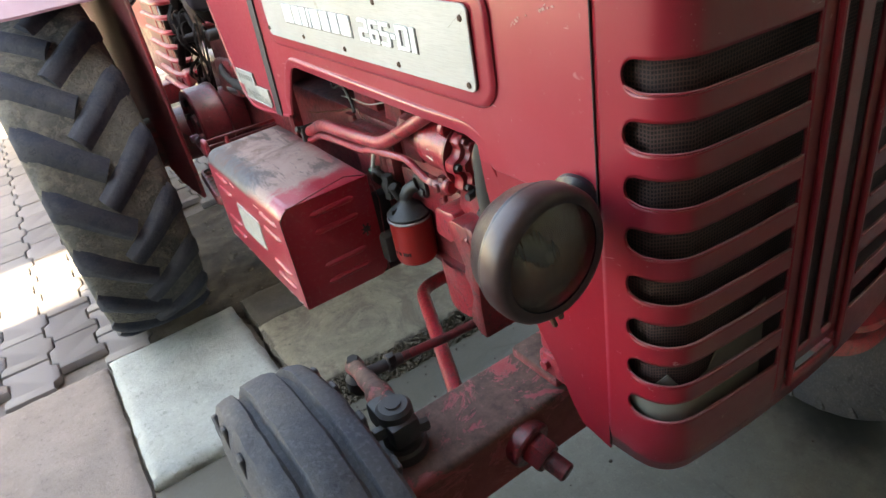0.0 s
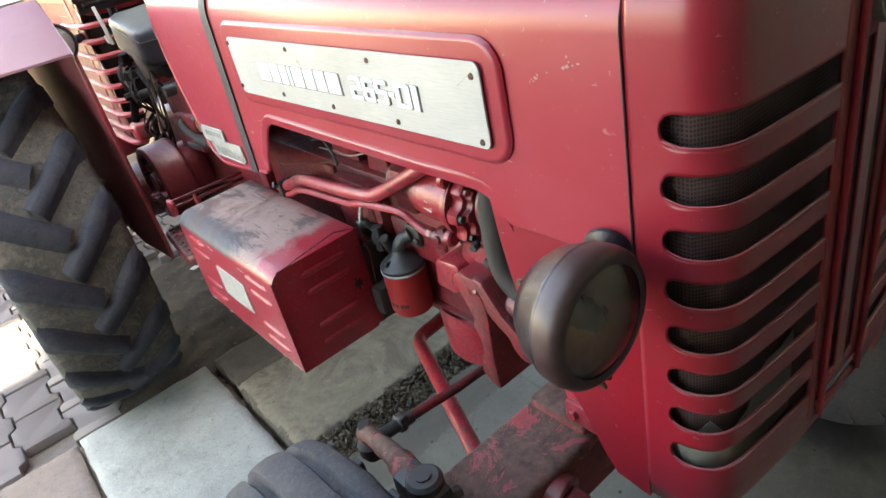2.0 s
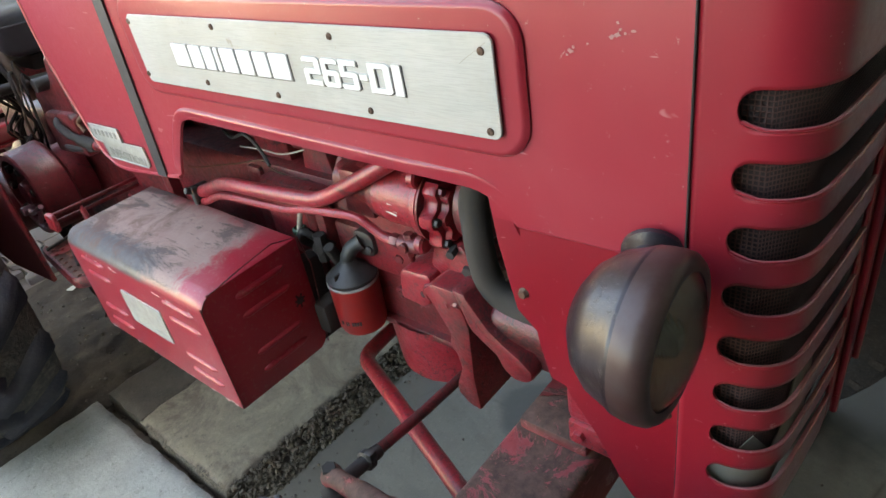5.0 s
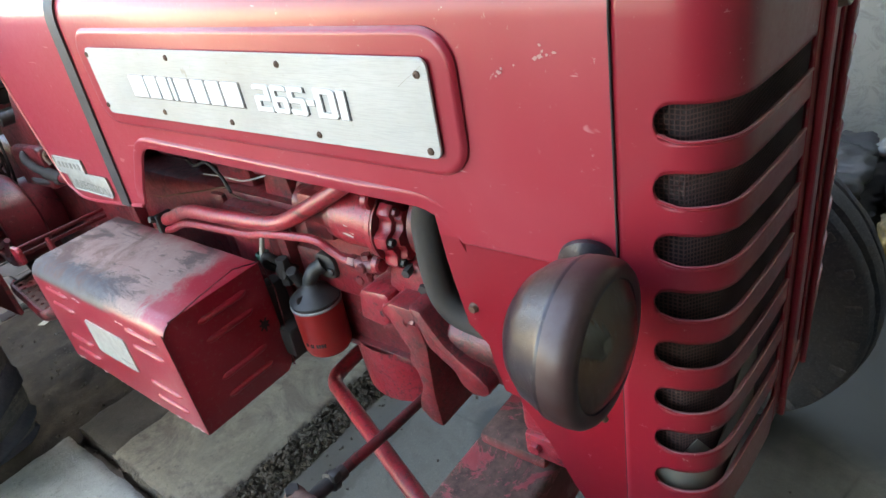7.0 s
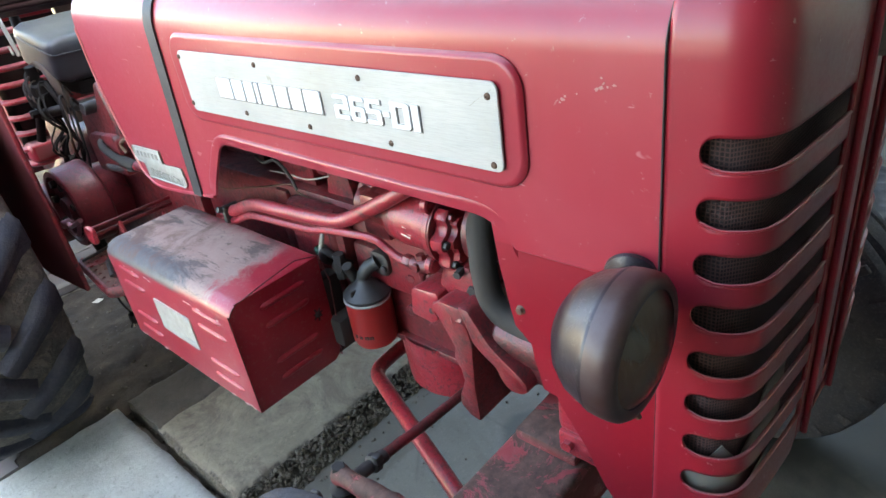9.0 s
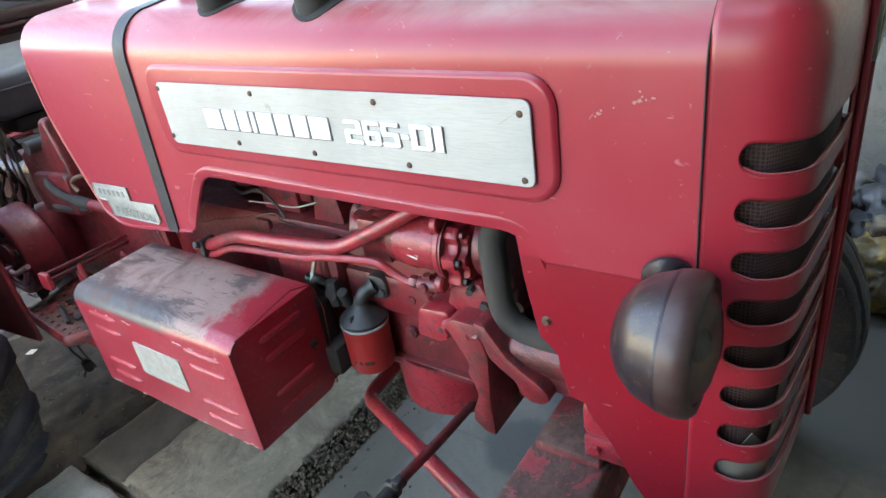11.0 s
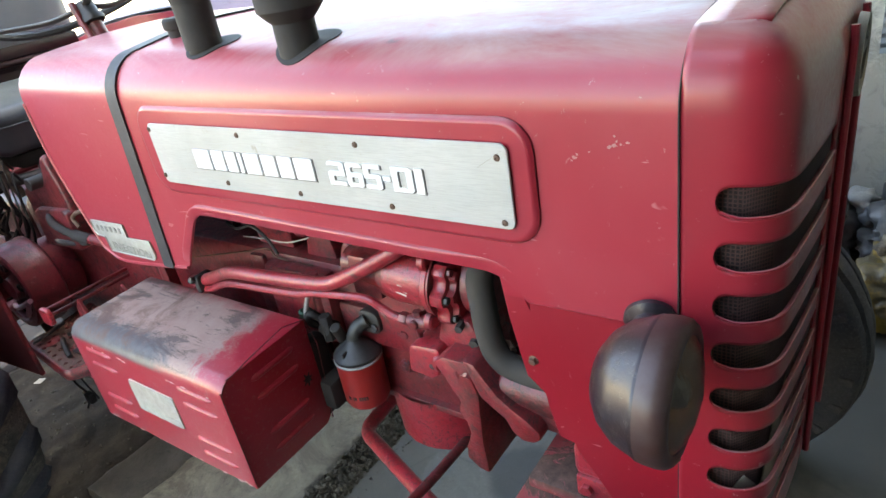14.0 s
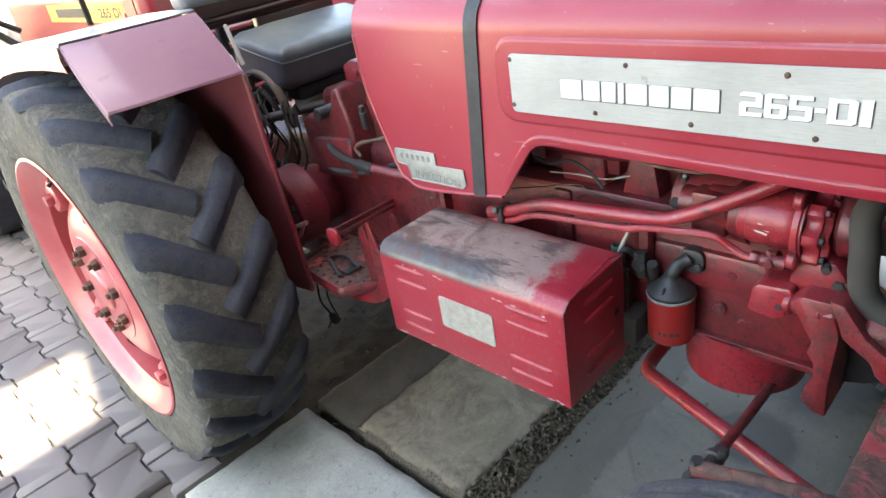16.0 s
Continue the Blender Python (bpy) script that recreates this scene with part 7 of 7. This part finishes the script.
part("back_frame", join(box((-0.255, 1.815, 1.165), (0.245, 1.85, 1.215), 0.006), box((-0.05, 1.815, 1.04), (0.245, 1.85, 1.17), 0.006), box((-0.262, 1.805, 1.200), (0.252, 1.86, 1.236), 0.005), rod((-0.24, 1.812, 1.19), (0.24, 1.812, 1.19), 0.010)), M["back_steel"], back_pad, "dark brownish steel back frame")
part("seat_post", join(box((-0.05, 1.50, 0.86), (0.05, 1.74, 0.97), 0.015), tube([(-0.13, 1.80, 1.0), (-0.14, 1.88, 1.06), (-0.14, 1.90, 1.22)], 0.014)), M["dark"], tractor)
STEER = along((0.0, 1.192, 1.235), (0.0, 1.262, 1.400))
col = part("steering_column", join(rod((0.0, 1.150, 1.135), (0.0, 1.222, 1.306), 0.0165, 20), tube([(-0.028, 1.15, 1.18), (-0.028, 1.20, 1.262), (-0.026, 1.232, 1.33)], 0.008, 8, 3)), M["maroon"], tractor, "dark maroon steering column")
part("column_cap", lathe([(0.0, 0.050), (0.024, 0.050), (0.028, 0.053), (0.028, 0.062), (0.023, 0.070), (0.022, 0.096), (0.018, 0.100), (0, 0.102)], 24, STEER), M["soot"], col, "grey rubber cap")
wheel = part("steering_wheel", lathe([(0.212 + 0.0095 * math.cos(radians(a)), 0.128 + 0.0095 * math.sin(radians(a))) for a in range(0, 360, 45)], 56, STEER, True), M["black"], tractor, "thin black steering wheel with flat grey spokes")
for k in range(3):
    a = radians(120 * k + 200)
    sp = tube([(0.02 * math.cos(a), 0.02 * math.sin(a), 0.090), (0.08 * math.cos(a), 0.08 * math.sin(a), 0.092), (0.16 * math.cos(a), 0.16 * math.sin(a), 0.112), (0.212 * math.cos(a), 0.212 * math.sin(a), 0.128)], 0.011, 10, 4, 0.45, (0, 0, 1))
    sp.transform(STEER)
    part("spoke", sp, M["grey_bar"], wheel)
part("dashboard", join(box((-0.21, 1.04, 1.06), (0.21, 1.075, 1.245), 0.012), box((-0.12, 1.07, 1.10), (0.12, 1.085, 1.2), 0.006)), M["dark"], tractor)
part("gear_lever", tube([(0.05, 1.30, 0.98), (0.06, 1.34, 1.10), (0.05, 1.40, 1.22)], 0.008), M["steel"], tractor)

# ---------------------------------------------------------------- second tractor standing behind, facing the same way
back = thing("tractor", "second red tractor with a yellow decal parked behind", "tractor", (0.16, 3.24, 0))
back.matrix_basis = pose(0.16, 3.24, 0, 0, 0, -90)


def back_hood():
    bm = bmesh.new()
    cols = []
    xs = [-0.9 + 1.62 * k / 24 for k in range(25)]
    for x in xs:
        sec = [(-0.28, 0.80 if x < 0.42 else 0.62)] + [(-0.28, z) for z in (0.9, 1.0, 1.1, 1.24)] + [(-0.28 + 0.08 * (1 - math.cos(radians(a))), 1.25 + 0.08 * math.sin(radians(a))) for a in range(0, 91, 15)] + [(0, 1.34)]
        full = sec + [(-y, z) for y, z in sec[-2::-1]]
        cols.append([bm.verts.new((x, y, z)) for y, z in full])
    for a, b in zip(cols, cols[1:]):
        for k in range(len(a) - 1):
            bm.faces.new((a[k], a[k + 1], b[k + 1], b[k]))
    thicken(bm, 0.003)
    return bm


part("bonnet", back_hood(), M["sheet"], back)
for k in range(9):
    z = 1.072 - 0.062 * k
    part("grille_bar", tube([(0.40, -0.285, z), (0.62, -0.286, z), (0.72, -0.28, z), (0.765, -0.24, z), (0.775, -0.1, z), (0.775, 0.1, z), (0.765, 0.24, z), (0.72, 0.28, z)], 0.017, 10, 4, 0.7, (0, 0, 1)), M["sheet"], back)
part("grille_shell", join(box((0.66, -0.28, 1.10), (0.79, 0.28, 1.325), 0.06, 4), box((0.70, -0.28, 0.58), (0.79, 0.28, 0.66), 0.02, 3), box((0.60, -0.288, 0.60), (0.625, -0.27, 1.2), 0.004)), M["sheet"], back)
part("grille_screen", box((0.385, -0.2838, 0.60), (0.70, -0.2808, 1.11), 0.001, 1), M["deep"], back)
part("radiator", box((0.58, -0.25, 0.62), (0.68, 0.25, 1.22), 0.01), M["dark"], back)
dec = part("decal", box((-0.27, -0.2835, 1.165), (0.62, -0.2805, 1.240), 0.001, 1), M["yellow"], back, "yellow decal band")
text("decal_lettering", "265 DI", 0.052, Matrix.Translation((0.36, -0.2838, 1.184)) @ Matrix(((1, 0, 0, 0), (0, 0, -1, 0), (0, 1, 0, 0), (0, 0, 0, 1))), M["ink"], dec, 0.0006, 0.001, 0.22)
part("decal_bar", box((-0.16, -0.2845, 1.184), (0.26, -0.2836, 1.222), 0.0003, 1), M["ink"], dec)
part("chassis", join(box((-0.9, -0.18, 0.45), (0.7, 0.18, 0.80), 0.03), box((-1.7, -0.2, 0.5), (-0.9, 0.2, 0.95), 0.04)), M["grimy"], back)


def plain_wheel(at, r, w, name):
    hub = thing(name, "", "")
    hub.parent = back
    part("tyre", lathe([(r * 0.58, -w / 2), (r * 0.75, -w / 2 - 0.01), (r * 0.93, -w / 2), (r, -w * 0.36), (r, w * 0.36), (r * 0.93, w / 2), (r * 0.75, w / 2 + 0.01), (r * 0.58, w / 2)], 48, at), M["lug"], hub)
    part("rim", lathe([(r * 0.6, w / 2), (r * 0.56, w * 0.3), (r * 0.3, w * 0.15), (r * 0.15, w * 0.25), (0, w * 0.25)], 40, at), M["sheet"], hub)


for y in (-0.62, 0.62):
    plain_wheel(pose(0.35, y, 0.37, 90 if y < 0 else -90, 0, 0), 0.37, 0.16, "front_wheel")
    plain_wheel(pose(-1.4, y * 1.05, 0.64, 90 if y < 0 else -90, 0, 0), 0.64, 0.33, "rear_wheel")
part("front_axle", box((0.29, -0.55, 0.45), (0.41, 0.55, 0.55), 0.01), M["cast"], back)
lamp2 = part("headlamp", lathe([(0, -0.085), (0.04, -0.078), (0.07, -0.05), (0.084, -0.015), (0.086, 0.0), (0.080, 0.010), (0.072, 0.011), (0.070, 0.004)], 36, pose(0.70, -0.405, 1.035, 0, 90, 0)), M["lamp"], back, "round dark headlamp with a cloudy lens", 50)
part("lens", lathe([(0.072, 0.006), (0.05, 0.018), (0.02, 0.023), (0, 0.024)], 32, pose(0.70, -0.405, 1.035, 0, 90, 0)), M["label"], lamp2)
part("mount", rod((0.66, -0.28, 1.03), (0.66, -0.34, 1.03), 0.018), M["lamp"], lamp2)
part("steering_wheel", lathe([(0.2 + 0.012 * math.cos(radians(a)), 0.012 * math.sin(radians(a))) for a in range(0, 360, 45)], 40, pose(-1.12, 0, 1.48, 0, -35, 0), True), M["black"], back)
part("mudguard", join(box((-2.0, -0.80, 1.22), (-0.95, -0.42, 1.235), 0.004), box((-2.0, -0.42, 0.7), (-1.0, -0.415, 1.23), 0.002)), M["sheet"], back)
part("seat", box((-1.75, -0.22, 1.0), (-1.35, 0.22, 1.13), 0.04, 3), M["vinyl"], back)

part("lever", join(tube([(0.02, -0.50, 1.18), (0.04, -0.62, 1.27), (0.07, -0.64, 1.31), (0.05, -0.66, 1.36)], 0.012, 8, 4), tube([(-0.02, -0.62, 1.20), (0.06, -0.66, 1.24), (0.12, -0.64, 1.30), (0.10, -0.60, 1.22), (0.02, -0.58, 1.25)], 0.008, 8, 4), tube([(0.08, -0.3, 1.0), (0.05, -0.5, 1.1), (0.03, -0.6, 1.2)], 0.015, 8, 4)), M["dark"], back, "dark levers and wires")

# far side of the yard: pale boundary wall
wall("wall_north", (-9, 8.0, -0.05), (6, 8.2, 2.2), "sunlit pale boundary wall of the yard")

# dry clods and crumbs on the oily soil and along the slab joints
cr_ = random.Random(21)
clods = bmesh.new()
for k in range(380):
    a = cr_.random()
    if a < 0.62:
        x, y, z = cr_.uniform(-0.50, 0.35), cr_.uniform(1.43, 2.4), -0.004
    elif a < 0.80:
        x, y, z = cr_.uniform(-0.40, 0.5), 0.765 - abs(cr_.gauss(0, 0.02)), 0.0
    elif a < 0.9:
        x, y, z = -0.405 + cr_.gauss(0, 0.01), cr_.uniform(0.88, 1.5), 0.006
    else:
        x, y, z = cr_.uniform(-0.85, 0.5), cr_.uniform(-0.5, 0.75), 0.0
    r = cr_.uniform(0.002, 0.006) if a < 0.62 else cr_.uniform(0.002, 0.005)
    g = bmesh.ops.create_icosphere(clods, subdivisions=1, radius=r, matrix=pose(x, y, z + r * 0.35, cr_.uniform(0, 90), cr_.uniform(0, 90), cr_.uniform(0, 360)))
    for v in g["verts"]:
        v.co += Vector((cr_.uniform(-1, 1), cr_.uniform(-1, 1), cr_.uniform(-1, 1))) * r * 0.3
tagged(part("soil_clods", clods, M["crumb"], None, "", 70), "dry dark crumbs of earth scattered on the ground", "debris", kind="stuff")
scrap = part("leaf_scrap", box((-0.03, -0.012, -0.0008), (0.03, 0.012, 0.0008), 0.0004, 1, pose(-0.165, 2.30, 0.016, 14, 16, 50)), M["yellowed"], None)
tagged(scrap, "pale dry leaf scrap lying on the dark soil", "leaf")

# ---------------------------------------------------------------- zigzag paving blocks, last
PW, PL, PD = 0.160, 0.205, 0.022


def zig(x, ph):
    """One side of a block: the joint jogs once there and back along its length."""
    a, b = (0, PD) if ph == 0 else (PD, 0)
    return [(x + d, y * PL) for y, d in ((0, a), (0.20, a), (0.30, b), (0.70, b), (0.80, a), (1, a))]


def paver_mesh(h, ph):
    g = 0.0030
    left, right = zig(g, ph), zig(PW - g, ph)
    out = [(x, min(max(y, g), PL - g)) for x, y in right] + [(x, min(max(y, g), PL - g)) for x, y in left[::-1]]
    bm = bmesh.new()
    cx, cy = PW / 2 + PD / 2, PL / 2
    lo = [bm.verts.new((x, y, -0.03)) for x, y in out]
    mi = [bm.verts.new((x, y, h - 0.004)) for x, y in out]
    hi = [bm.verts.new((x + (cx - x) * 0.04, y + (cy - y) * 0.03, h)) for x, y in out]
    for a, b in ((lo, mi), (mi, hi)):
        for k in range(len(out)):
            j = (k + 1) % len(out)
            bm.faces.new((a[k], a[j], b[j], b[k]))
    bm.faces.new(hi)
    return bm


protos = [[mesh_of("paver", paver_mesh(h, ph), M["paver"], 50) for h in (0.0, 0.0015, -0.0018)] for ph in (0, 1)]
paving = tagged(new("pavement"), "interlocking zigzag concrete paving, dusty", "paving", kind="structure")
TURNP = Matrix.Translation((-0.875, 1.575, 0))
rnd = random.Random(4)
rest = bmesh.new()
spots = []
for i in range(-24, 26):
    for j in range(-1, 32):
        x, y = i * PW, (j + (0.5 if i % 2 else 0)) * PL
        p = TURNP @ Vector((x, y, 0))
        if (p.x > -0.86 and p.y < 2.02) or (p.x > -0.50 and p.y < 2.5):
            continue
        if p.y < 1.57 or p.x > 1.9:
            continue
        spots.append((p, i % 2, (Vector((p.x + 0.9, (p.y - 2.2) * 0.8, 0))).length))
spots.sort(key=lambda s: s[2])
verts, faces = [], []
for k, (p, ph, d) in enumerate(spots):
    m = Matrix.Translation(p) @ Euler((rnd.uniform(-0.006, 0.006), rnd.uniform(-0.006, 0.006), rnd.uniform(-0.006, 0.006))).to_matrix().to_4x4()
    if k < 290:
        o = new("paver", protos[ph][rnd.randrange(3)])
        o.parent = paving
        o.matrix_basis = m
    else:
        n0, base = len(verts), protos[ph][0]
        verts += [tuple(m @ v.co) for v in base.vertices]
        faces += [tuple(n0 + i for i in f.vertices) for f in base.polygons]
me = bpy.data.meshes.new("far_pavers")
me.from_pydata(verts, [], faces)
me.materials.append(M["paver"])
far = new("far_pavers", me)
far.parent = paving
far["kind"] = "stuff"
